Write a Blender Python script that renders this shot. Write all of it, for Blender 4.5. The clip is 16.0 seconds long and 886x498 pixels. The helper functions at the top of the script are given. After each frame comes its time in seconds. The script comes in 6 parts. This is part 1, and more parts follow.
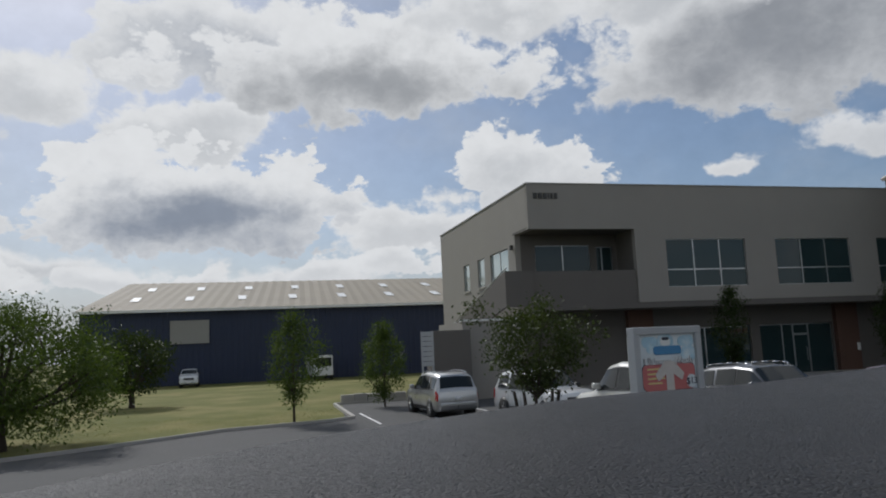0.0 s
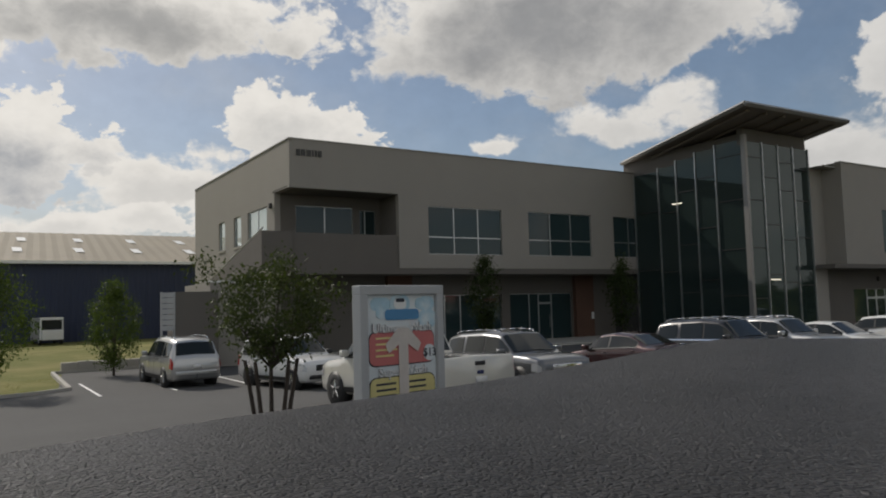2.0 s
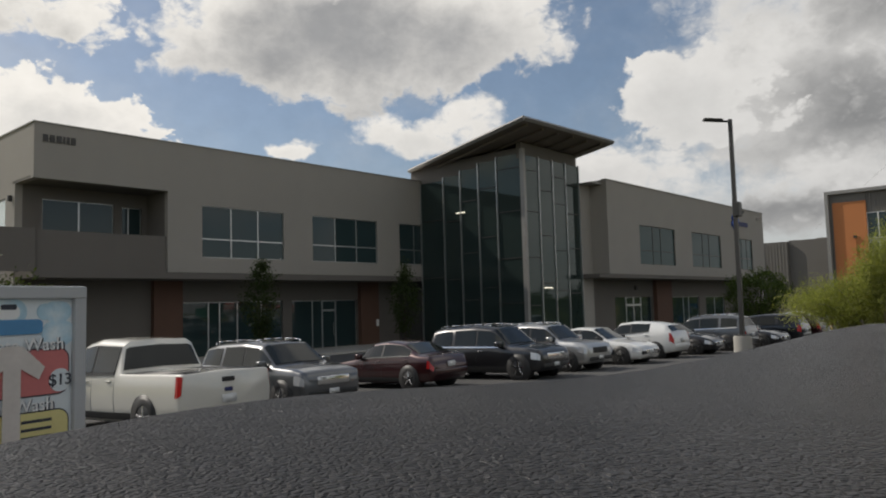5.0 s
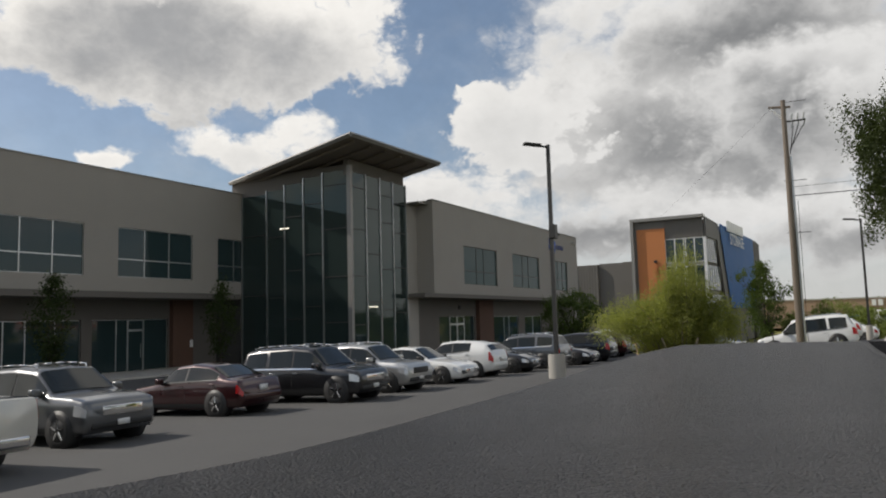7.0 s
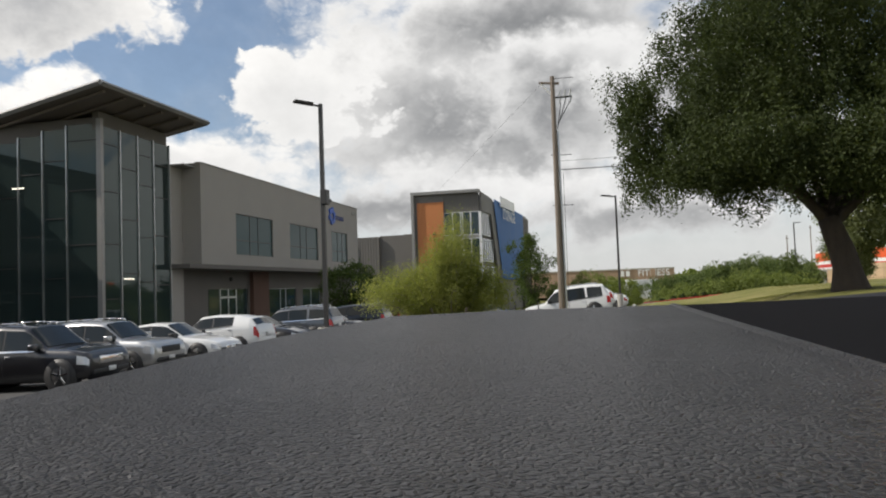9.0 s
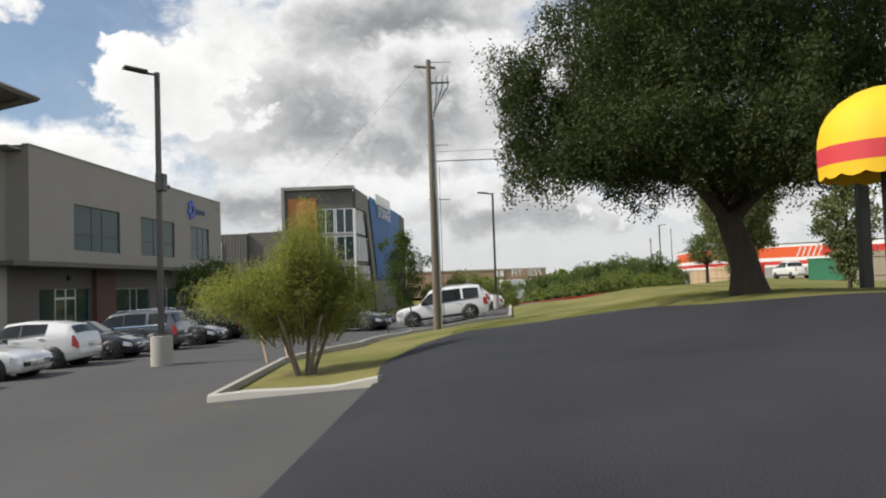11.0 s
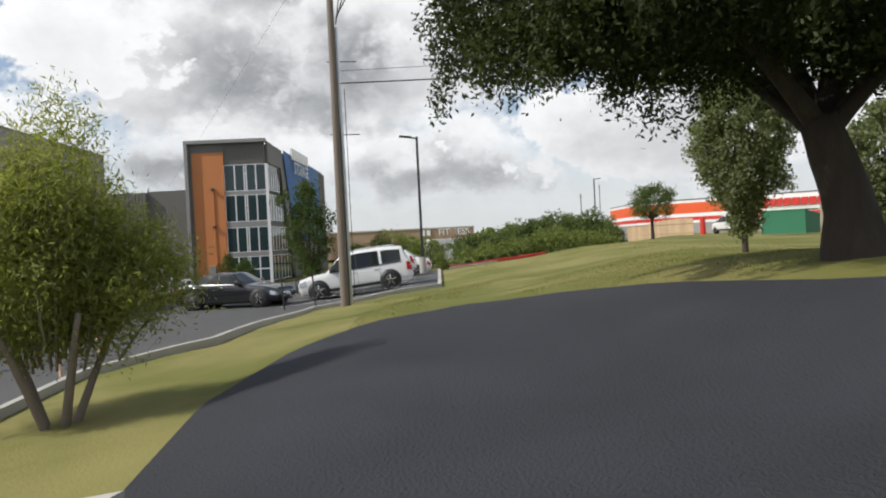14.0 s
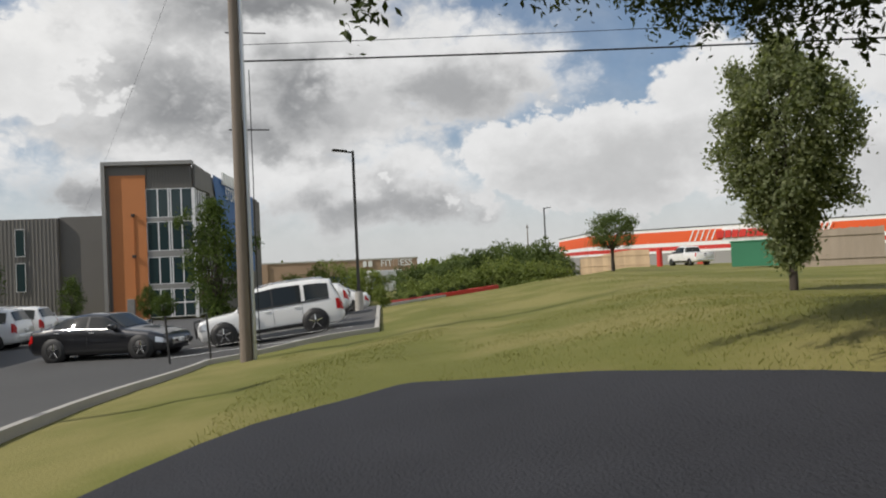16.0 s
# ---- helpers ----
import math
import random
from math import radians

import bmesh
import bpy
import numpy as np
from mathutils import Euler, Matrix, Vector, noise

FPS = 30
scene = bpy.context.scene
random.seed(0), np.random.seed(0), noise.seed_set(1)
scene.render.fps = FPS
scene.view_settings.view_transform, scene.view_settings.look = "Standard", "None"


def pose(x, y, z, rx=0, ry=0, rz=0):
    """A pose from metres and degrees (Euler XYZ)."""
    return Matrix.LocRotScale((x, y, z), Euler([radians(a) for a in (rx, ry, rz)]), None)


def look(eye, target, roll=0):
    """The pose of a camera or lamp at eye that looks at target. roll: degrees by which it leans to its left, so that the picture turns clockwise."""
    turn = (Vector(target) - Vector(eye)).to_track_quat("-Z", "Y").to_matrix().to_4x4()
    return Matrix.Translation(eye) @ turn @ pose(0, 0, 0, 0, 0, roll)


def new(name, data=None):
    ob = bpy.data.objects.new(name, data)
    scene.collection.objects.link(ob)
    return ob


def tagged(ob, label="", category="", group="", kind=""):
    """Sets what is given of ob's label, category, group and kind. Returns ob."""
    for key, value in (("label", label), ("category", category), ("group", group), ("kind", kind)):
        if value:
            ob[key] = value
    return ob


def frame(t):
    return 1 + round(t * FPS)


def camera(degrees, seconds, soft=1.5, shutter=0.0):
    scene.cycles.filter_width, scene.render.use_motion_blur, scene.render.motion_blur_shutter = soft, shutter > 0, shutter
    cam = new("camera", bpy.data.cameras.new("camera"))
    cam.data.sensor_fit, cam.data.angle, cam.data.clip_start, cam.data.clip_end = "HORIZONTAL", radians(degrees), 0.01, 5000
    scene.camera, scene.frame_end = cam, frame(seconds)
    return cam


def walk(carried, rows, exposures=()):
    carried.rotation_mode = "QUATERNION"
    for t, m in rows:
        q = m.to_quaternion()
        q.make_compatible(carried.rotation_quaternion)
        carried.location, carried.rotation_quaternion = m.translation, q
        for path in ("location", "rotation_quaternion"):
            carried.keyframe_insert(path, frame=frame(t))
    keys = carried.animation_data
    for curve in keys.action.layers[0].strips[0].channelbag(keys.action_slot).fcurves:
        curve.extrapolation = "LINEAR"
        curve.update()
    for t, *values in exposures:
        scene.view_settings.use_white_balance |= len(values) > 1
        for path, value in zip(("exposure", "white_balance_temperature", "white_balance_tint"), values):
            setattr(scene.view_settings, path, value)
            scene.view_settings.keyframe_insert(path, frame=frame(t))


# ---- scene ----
cam = camera(61.78, 16.0, 2.0)
# seconds, x, y, z, heading (clockwise from +y), pitch, lean
DRIVE = [
    (0, -15.856, -39.746, 2.287, 15.023, 7.586, -2.532),
    (0.5, -15.598, -39.285, 2.275, 18.974, 7.988, -2.667),
    (1, -15.319, -38.893, 2.261, 23.307, 7.921, -2.288),
    (1.5, -15.029, -38.573, 2.244, 26.997, 7.237, -2.309),
    (2, -14.726, -38.282, 2.234, 32.733, 4.303, -1.546),
    (2.5, -14.434, -38.031, 2.227, 34.945, 5.601, -1.957),
    (3, -14.190, -37.899, 2.216, 37.539, 5.466, -2.046),
    (3.5, -14.013, -37.836, 2.204, 40.584, 5.701, -1.915),
    (4, -13.805, -37.786, 2.205, 43.199, 5.102, -1.676),
    (6.5, -12.622, -37.444, 2.235, 58.008, 5.367, -1.724),
    (7, -12.472, -37.408, 2.210, 61.753, 5.544, -1.611),
    (7.5, -12.202, -37.386, 2.182, 66.093, 4.744, -1.544),
    (8, -11.807, -37.383, 2.158, 70.652, 5.152, -1.617),
    (8.5, -11.278, -37.343, 2.142, 74.922, 3.788, -1.965),
    (9, -10.681, -37.274, 2.137, 78.273, 2.893, -2.087),
    (9.5, -10.035, -37.224, 2.144, 80.988, 2.326, -1.977),
    (10, -9.343, -37.175, 2.160, 83.326, 2.072, -1.830),
    (12.5, -4.265, -37.193, 2.212, 92.591, 2.132, -2.341),
    (13, -2.926, -37.272, 2.183, 93.324, 1.015, -2.265),
    (13.5, -1.592, -37.362, 2.182, 93.867, 0.021, -2.619),
    (14, -0.229, -37.453, 2.190, 93.326, -0.833, -2.863),
    (14.5, 1.185, -37.533, 2.196, 94.373, 0.564, -2.265),
    (15, 2.657, -37.633, 2.195, 95.158, 0.499, -2.414),
    (15.5, 4.167, -37.766, 2.191, 96.395, 1.411, -1.951),
    (16, 5.702, -37.937, 2.183, 97.848, 1.379, -2.641),
]
walk(cam, [(t, pose(x, y, z, 90 + p, 0, -h) @ pose(0, 0, 0, 0, 0, r)) for t, x, y, z, h, p, r in DRIVE],
     [(0.0, -0.5, 6100, 10), (1.0, -0.58, 6500, 10), (2.0, -0.42, 6750, 10), (4.0, -0.25, 6800, 10), (8.0, 0.05, 6700, 10), (10.0, 0.25, 6650, 10), (13.0, 0.27, 6500, 10), (14.0, 0.27, 6450, 10), (15.5, 0.12, 6450, 10), (16.0, 0.0, 6600, 10)])
# ---- end of walk ----

# ---- world, sun ----
SUN_AZ, SUN_EL = -15.0, 41.0          # heading of the sun, clockwise from +y, and its height
world = bpy.data.worlds.new("sky")
scene.world = world
world.use_nodes = True


class Nodes:
    """Short hand for building node trees."""

    def __init__(self, tree):
        self.tree = tree

    def add(self, kind, inputs=None, **props):
        n = self.tree.nodes.new(kind)
        if "operation" in props:
            n.operation = props["operation"]
        if "use_clamp" in props:
            n.use_clamp = props["use_clamp"]
        if "data_type" in props:
            n.data_type = props["data_type"]
        if "interpolation_type" in props:
            n.interpolation_type = props["interpolation_type"]
        if "sky_type" in props:
            n.sky_type = props["sky_type"]
        if "sun_disc" in props:
            n.sun_disc = props["sun_disc"]
        if "sun_elevation" in props:
            n.sun_elevation = props["sun_elevation"]
        if "sun_rotation" in props:
            n.sun_rotation = props["sun_rotation"]
        if "altitude" in props:
            n.altitude = props["altitude"]
        if "dust_density" in props:
            n.dust_density = props["dust_density"]
        if "ozone_density" in props:
            n.ozone_density = props["ozone_density"]
        if "feature" in props:
            n.feature = props["feature"]
        for k, v in (inputs or {}).items():
            if isinstance(v, bpy.types.NodeSocket):
                self.tree.links.new(v, n.inputs[k])
            else:
                n.inputs[k].default_value = v
        return n

    def math(self, op, a, b=0.0, c=0.0, clamp=False):
        return self.add("ShaderNodeMath", {0: a, 1: b, 2: c}, operation=op, use_clamp=clamp).outputs[0]

    def vec(self, op, a, b=(0, 0, 0)):
        n = self.add("ShaderNodeVectorMath", {0: a, 1: b}, operation=op)
        return n.outputs["Value"] if op in ("LENGTH", "DISTANCE", "DOT_PRODUCT") else n.outputs[0]

    def mix(self, fac, a, b):
        n = self.add("ShaderNodeMix", data_type="RGBA")
        for i, v in ((0, fac), (6, a), (7, b)):
            if isinstance(v, bpy.types.NodeSocket):
                self.tree.links.new(v, n.inputs[i])
            else:
                n.inputs[i].default_value = v if i == 0 else (*v[:3], 1)
        return n.outputs[2]

    def ramp(self, x, lo, hi, a=0.0, b=1.0, smooth=True):
        n = self.add("ShaderNodeMapRange", {0: x, 1: lo, 2: hi, 3: a, 4: b}, interpolation_type="SMOOTHSTEP" if smooth else "LINEAR")
        return n.outputs[0]

    def noise(self, vec, scale, detail=4.0, rough=0.55, lac=2.0, dist=0.0):
        return self.add("ShaderNodeTexNoise", {"Vector": vec, "Scale": scale, "Detail": detail, "Roughness": rough, "Lacunarity": lac, "Distortion": dist}).outputs["Fac"]


def heading(az, el):
    a, e = radians(az), radians(el)
    return (math.sin(a) * math.cos(e), math.cos(a) * math.cos(e), math.sin(e))


def build_sky():
    world.node_tree.nodes.clear()
    N = Nodes(world.node_tree)
    sky = N.add("ShaderNodeTexSky", sky_type="NISHITA", sun_disc=False, sun_elevation=radians(SUN_EL), sun_rotation=radians(SUN_AZ), altitude=200.0, dust_density=1.6, ozone_density=2.0).outputs[0]
    d = N.add("ShaderNodeTexCoord").outputs["Generated"]
    xyz = N.add("ShaderNodeSeparateXYZ", {0: d})
    up = xyz.outputs[2]
    az = N.math("MULTIPLY", N.math("ARCTAN2", xyz.outputs[0], xyz.outputs[1]), 57.296)
    el = N.math("MULTIPLY", N.math("ARCSINE", up), 57.296)
    flat = N.vec("MULTIPLY", d, (1.0, 1.0, 1.35))
    # slow drift of the outlines, round billows on them, fine fray
    drift = N.add("ShaderNodeSeparateXYZ", {0: N.add("ShaderNodeTexNoise", {"Vector": flat, "Scale": 6.0, "Detail": 5.0, "Roughness": 0.55}).outputs["Color"]})
    az = N.math("MULTIPLY_ADD", N.math("SUBTRACT", drift.outputs[0], 0.5), 16.0, az)
    el = N.math("MULTIPLY_ADD", N.math("SUBTRACT", drift.outputs[1], 0.5), 8.0, el)
    fray = N.noise(flat, 20.0, 8.0, 0.6)
    warped = N.vec("ADD", flat, N.vec("MULTIPLY", N.vec("SUBTRACT", N.add("ShaderNodeTexNoise", {"Vector": flat, "Scale": 24.0, "Detail": 4.0}).outputs["Color"], (0.5, 0.5, 0.5)), (0.045, 0.045, 0.045)))
    cell = N.add("ShaderNodeTexVoronoi", {"Vector": warped, "Scale": 13.0, "Detail": 3.0, "Roughness": 0.55, "Lacunarity": 2.3, "Smoothness": 0.35}, feature="SMOOTH_F1").outputs["Distance"]
    puff = N.math("ADD", N.math("MULTIPLY", N.math("SUBTRACT", cell, 0.98), 0.6), N.math("MULTIPLY", N.math("SUBTRACT", fray, 0.5), 0.6))
    soft = N.noise(flat, 7.0, 6.0, 0.55)
    tosun = N.ramp(N.vec("DOT_PRODUCT", d, heading(SUN_AZ, SUN_EL)), 0.0, 0.95)
    white = N.mix(tosun, (8.6, 8.7, 8.8), (11.6, 11.4, 11.0))
    thin = N.ramp(N.noise(flat, 2.6, 6.0, 0.6), 0.42, 0.72, 0.0, 0.75)
    col = N.mix(0.12, sky, (5.2, 7.2, 9.8))
    col = N.mix(N.math("MULTIPLY", thin, 0.55), col, (7.2, 7.5, 7.8))
    col = N.mix(N.ramp(el, 11.0, 1.0, 0.0, 0.75), col, (7.6, 7.8, 7.9))
    # each cloud: heading, height, half width, half height, fray of its edge, belly strength, belly colour
    for a0, e0, w, h, edge, dark, tone in CLOUDS:
        u = N.math("MULTIPLY", N.math("SUBTRACT", az, a0), 1.0 / w)
        v = N.math("MULTIPLY", N.math("SUBTRACT", el, e0), 1.0 / h)
        low = N.math("MULTIPLY", N.math("MINIMUM", v, 0.0), 0.6)
        v2 = N.math("ADD", v, low)
        r = N.math("SQRT", N.math("ADD", N.math("MULTIPLY", u, u), N.math("MULTIPLY", v2, v2)))
        k = min(1.25, 5.0 / h)
        rr = N.math("MULTIPLY_ADD", puff, k, r)
        cover = N.ramp(rr, 1.0 + edge, 1.0 - edge)
        inner = N.math("MULTIPLY_ADD", v, -0.55, N.math("SUBTRACT", 0.82, N.math("MULTIPLY_ADD", puff, 0.75 * k, r)))
        inner = N.math("MULTIPLY_ADD", N.math("SUBTRACT", soft, 0.5), 0.8, inner)
        shade = N.math("MULTIPLY", N.ramp(inner, -0.35, 0.8), dark)
        col = N.mix(cover, col, N.mix(shade, white, tone))
    rough = N.vec("SCALE", col)
    world.node_tree.links.new(N.math("MULTIPLY_ADD", N.noise(flat, 30.0, 6.0, 0.6), 0.2, 0.9), rough.node.inputs["Scale"])
    col = N.mix(N.ramp(up, 0.09, 0.0, 0.0, 0.6), rough, (6.4, 6.55, 6.6))
    bg = N.add("ShaderNodeBackground", {"Color": col, "Strength": 0.09})
    return N.add("ShaderNodeOutputWorld", {"Surface": bg.outputs[0]})


BLUISH, GREY, SLATE, PALE = (3.9, 4.3, 5.0), (4.4, 4.5, 4.6), (3.2, 3.3, 3.45), (6.2, 6.35, 6.5)
CLOUDS = [
    (-14, 6.0, 9, 1.6, 0.35, 0.5, PALE), (2, 5.6, 9, 1.6, 0.35, 0.5, PALE), (13, 9.0, 6, 2.6, 0.2, 0.4, PALE), (40, 5.5, 12, 1.6, 0.4, 0.5, PALE),
    (-15, 17.5, 7.5, 3.2, 0.25, 0.5, PALE), (-3, 16.5, 6, 3.0, 0.2, 0.5, PALE), (-1, 22, 9, 5.5, 0.1, 0.75, BLUISH), (9, 20.5, 14, 5.2, 0.1, 0.9, GREY), (20, 25, 7, 2.6, 0.3, 0.5, PALE),
    (-3.5, 10.8, 12.5, 5.2, 0.05, 1.0, BLUISH),
    (21, 12.6, 5.2, 3.4, 0.08, 0.5, PALE), (37.5, 11.6, 1.8, 0.9, 0.3, 0.2, PALE),
    (-17, 5.4, 4.0, 1.5, 0.12, 0.35, PALE), (-10, 5.2, 3.4, 1.7, 0.12, 0.35, PALE), (-3, 5.5, 4.2, 1.5, 0.12, 0.35, PALE), (4.5, 5.8, 3.6, 1.8, 0.12, 0.35, PALE), (11, 6.2, 3.2, 1.9, 0.1, 0.3, PALE),
    (48, 13.2, 5, 2.2, 0.25, 0.4, PALE), (41.5, 20.5, 17.0, 7.4, 0.1, 0.95, (3.9, 4.05, 4.3)), (33, 25, 9, 3.5, 0.3, 0.6, PALE),
    (83, 13.0, 17, 9.5, 0.2, 1.0, (2.9, 3.0, 3.15)), (68, 14.0, 6.5, 4.5, 0.1, 0.35, PALE), (60, 9.0, 6, 2.5, 0.35, 0.4, PALE), (75, 6.5, 12, 3.5, 0.5, 1.0, (3.4, 3.5, 3.65)), (92, 5.5, 12, 3.6, 0.5, 1.0, (4.0, 4.1, 4.25)),
    (85, 20.0, 14, 7.0, 0.3, 1.0, (2.6, 2.7, 2.85)), (90, 14.0, 11, 6.0, 0.25, 1.0, (2.5, 2.6, 2.75)), (98, 14.0, 8, 5.0, 0.35, 0.85, (3.5, 3.6, 3.75)),
    (113, 7.0, 15, 5.4, 0.08, 0.6, GREY), (118, 12.0, 5.5, 4.0, 0.15, 0.25, PALE), (131, 12.5, 4, 2.5, 0.2, 0.2, PALE), (130, 5.0, 10, 3.5, 0.4, 0.5, GREY),
    (-40, 14, 18, 7, 0.3, 0.7, GREY), (150, 22, 16, 8, 0.3, 0.7, GREY), (-75, 35, 22, 9, 0.3, 0.7, GREY), (60, 48, 24, 10, 0.3, 0.7, GREY), (-150, 30, 22, 9, 0.3, 0.8, GREY),
    # unseen bright clouds behind the view, added as fill light for the shaded facades
    (178, 24, 26, 16, 0.3, 0.15, PALE), (-125, 16, 30, 11, 0.3, 0.2, PALE), (-170, 10, 30, 7, 0.3, 0.2, PALE), (140, 12, 18, 7, 0.3, 0.2, PALE), (-160, 50, 40, 14, 0.3, 0.2, PALE), (120, 45, 26, 12, 0.3, 0.3, PALE),
]
build_sky()
sun = new("sun", bpy.data.lights.new("sun", "SUN"))
sun.data.energy, sun.data.angle, sun.data.color = 3.4, radians(0.6), (1.0, 0.95, 0.88)
sun.matrix_world = look(heading(SUN_AZ, SUN_EL), (0, 0, 0))

# ---- materials ----


def material(name, base, rough=0.8, metal=0.0, var=0.25, scale=1.5, fine=40.0, bump=0.15, spec=0.5, second=None, coat=0.0, island=0.0, streak=None):
    m = bpy.data.materials.new(name)
    m.use_nodes = True
    N = Nodes(m.node_tree)
    b = m.node_tree.nodes["Principled BSDF"]
    pos = N.add("ShaderNodeTexCoord").outputs["Object"]
    if streak:
        pos = N.vec("MULTIPLY", pos, streak)
    n1 = N.noise(pos, scale, 4.0, 0.6)
    n2 = N.noise(pos, fine, 3.0, 0.6)
    k = N.math("ADD", N.math("MULTIPLY_ADD", N.math("SUBTRACT", n1, 0.5), 2.0 * var, 1.0), N.math("MULTIPLY", N.math("SUBTRACT", n2, 0.5), var))
    col = base if second is None else N.mix(N.ramp(n1, 0.42, 0.62), base, second)
    if island:
        rnd = N.add("ShaderNodeObjectInfo").outputs["Random"]
        k = N.math("ADD", k, N.math("MULTIPLY", N.math("SUBTRACT", rnd, 0.5), island))
    col = N.vec("SCALE", col if second is not None else tuple(base), (0, 0, 0))
    m.node_tree.links.new(k, col.node.inputs["Scale"])
    m.node_tree.links.new(col, b.inputs["Base Color"])
    b.inputs["Metallic"].default_value = metal
    b.inputs["Specular IOR Level"].default_value = spec
    if coat:
        b.inputs["Coat Weight"].default_value = coat
        b.inputs["Coat Roughness"].default_value = 0.05
    r = N.math("MULTIPLY_ADD", N.math("SUBTRACT", n1, 0.5), 0.25 * min(rough, 1 - rough) * 2, rough)
    m.node_tree.links.new(r, b.inputs["Roughness"])
    if bump:
        bn = N.add("ShaderNodeBump", {"Height": n2, "Strength": bump, "Distance": 0.02})
        m.node_tree.links.new(bn.outputs[0], b.inputs["Normal"])
    return m


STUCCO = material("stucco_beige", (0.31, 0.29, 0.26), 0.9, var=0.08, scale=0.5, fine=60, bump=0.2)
# stucco hue at under half the value: recessed walls, slabs, parapets, stair, lintels
STUCCO_DARK = material("stucco_darker", (0.14, 0.128, 0.114), 0.9, var=0.1, scale=0.5, fine=60)
BRICK = material("brown_masonry", (0.12, 0.066, 0.046), 0.85, var=0.2, scale=0.8, fine=20)
CONCRETE = material("concrete", (0.42, 0.40, 0.36), 0.9, var=0.15, scale=0.7)
ASPHALT = material("asphalt", (0.075, 0.074, 0.072), 0.9, var=0.22, scale=0.35, fine=55, bump=0.4)
FRESHASPHALT = material("dark_asphalt", (0.030, 0.031, 0.036), 0.8, var=0.55, scale=0.6, fine=38, bump=1.0, spec=0.3)
GRASS = material("grass", (0.15, 0.155, 0.04), 0.95, var=0.3, scale=0.25, fine=30, bump=0.6, second=(0.205, 0.185, 0.065), spec=0.2)
GLASS = material("window_glass", (0.024, 0.044, 0.046), 0.03, var=0.05, bump=0.0, spec=0.5)
SKYGLASS = material("reflective_glass", (0.42, 0.50, 0.50), 0.03, metal=0.6, var=0.05, bump=0.0, spec=0.9)
WINGGLASS = material("teal_window_glass", (0.05, 0.085, 0.085), 0.05, var=0.1, scale=0.6, bump=0.0, spec=0.12)
TOWERGLASS = material("tower_glass", (0.022, 0.034, 0.032), 0.02, var=0.05, bump=0.0, spec=0.5)
TOWERGLASS.node_tree.nodes["Principled BSDF"].inputs["Specular Tint"].default_value = (0.86, 1.0, 0.95, 1.0)
ALU = material("aluminium", (0.52, 0.53, 0.53), 0.35, metal=0.9, var=0.05, bump=0.0)
DARKMETAL = material("dark_metal", (0.055, 0.053, 0.05), 0.45, metal=0.4, var=0.1, bump=0.0)
ROOFMETAL = material("roof_metal", (0.30, 0.29, 0.27), 0.5, metal=0.5, var=0.1, bump=0.0)
PALEROOF = material("pale_sheet_roof", (0.33, 0.29, 0.225), 0.75, spec=0.2, metal=0.0, var=0.15, scale=0.15)
NAVY = material("navy_sheet_wall", (0.020, 0.030, 0.068), 0.55, var=0.12, scale=0.3, bump=0.0)
BLUESHEET = material("blue_sheet_wall", (0.03, 0.13, 0.36), 0.45, var=0.08, scale=0.3, bump=0.0)
GREYSHEET = material("grey_sheet_wall", (0.15, 0.14, 0.125), 0.6, var=0.1, scale=0.3, bump=0.0)
ORANGE = material("orange_panel", (0.52, 0.19, 0.06), 0.6, var=0.08, scale=0.3, bump=0.0)
ORANGEPAINT = material("orange_paint", (0.72, 0.10, 0.02), 0.6, var=0.06, scale=0.3, bump=0.0)
REDPAINT = material("red_paint", (0.55, 0.03, 0.02), 0.6, var=0.06, scale=0.3, bump=0.0)
WHITEPAINT = material("white_paint", (0.78, 0.78, 0.76), 0.6, var=0.05, scale=0.4, bump=0.0)
GREYPAINT = material("grey_block_paint", (0.30, 0.29, 0.275), 0.8, var=0.08, scale=0.4)
TAN = material("tan_brick_wall", (0.36, 0.25, 0.17), 0.85, var=0.1, scale=0.3)
WOOD = material("weathered_wood", (0.31, 0.255, 0.195), 0.85, var=0.25, scale=2.0, fine=30, streak=(1, 1, 0.1))
POLEWOOD = material("pole_wood", (0.19, 0.155, 0.125), 0.85, var=0.3, scale=3.0, fine=30, streak=(3, 3, 0.15))
BARK = material("bark", (0.055, 0.043, 0.034), 0.95, var=0.35, scale=4.0, fine=18, bump=0.8, streak=(2, 2, 0.4))
GREENPAINT = material("green_paint", (0.02, 0.14, 0.07), 0.55, var=0.15, scale=0.8, bump=0.0)
BLACK = material("black_rubber", (0.02, 0.02, 0.02), 0.75, var=0.1, bump=0.0)


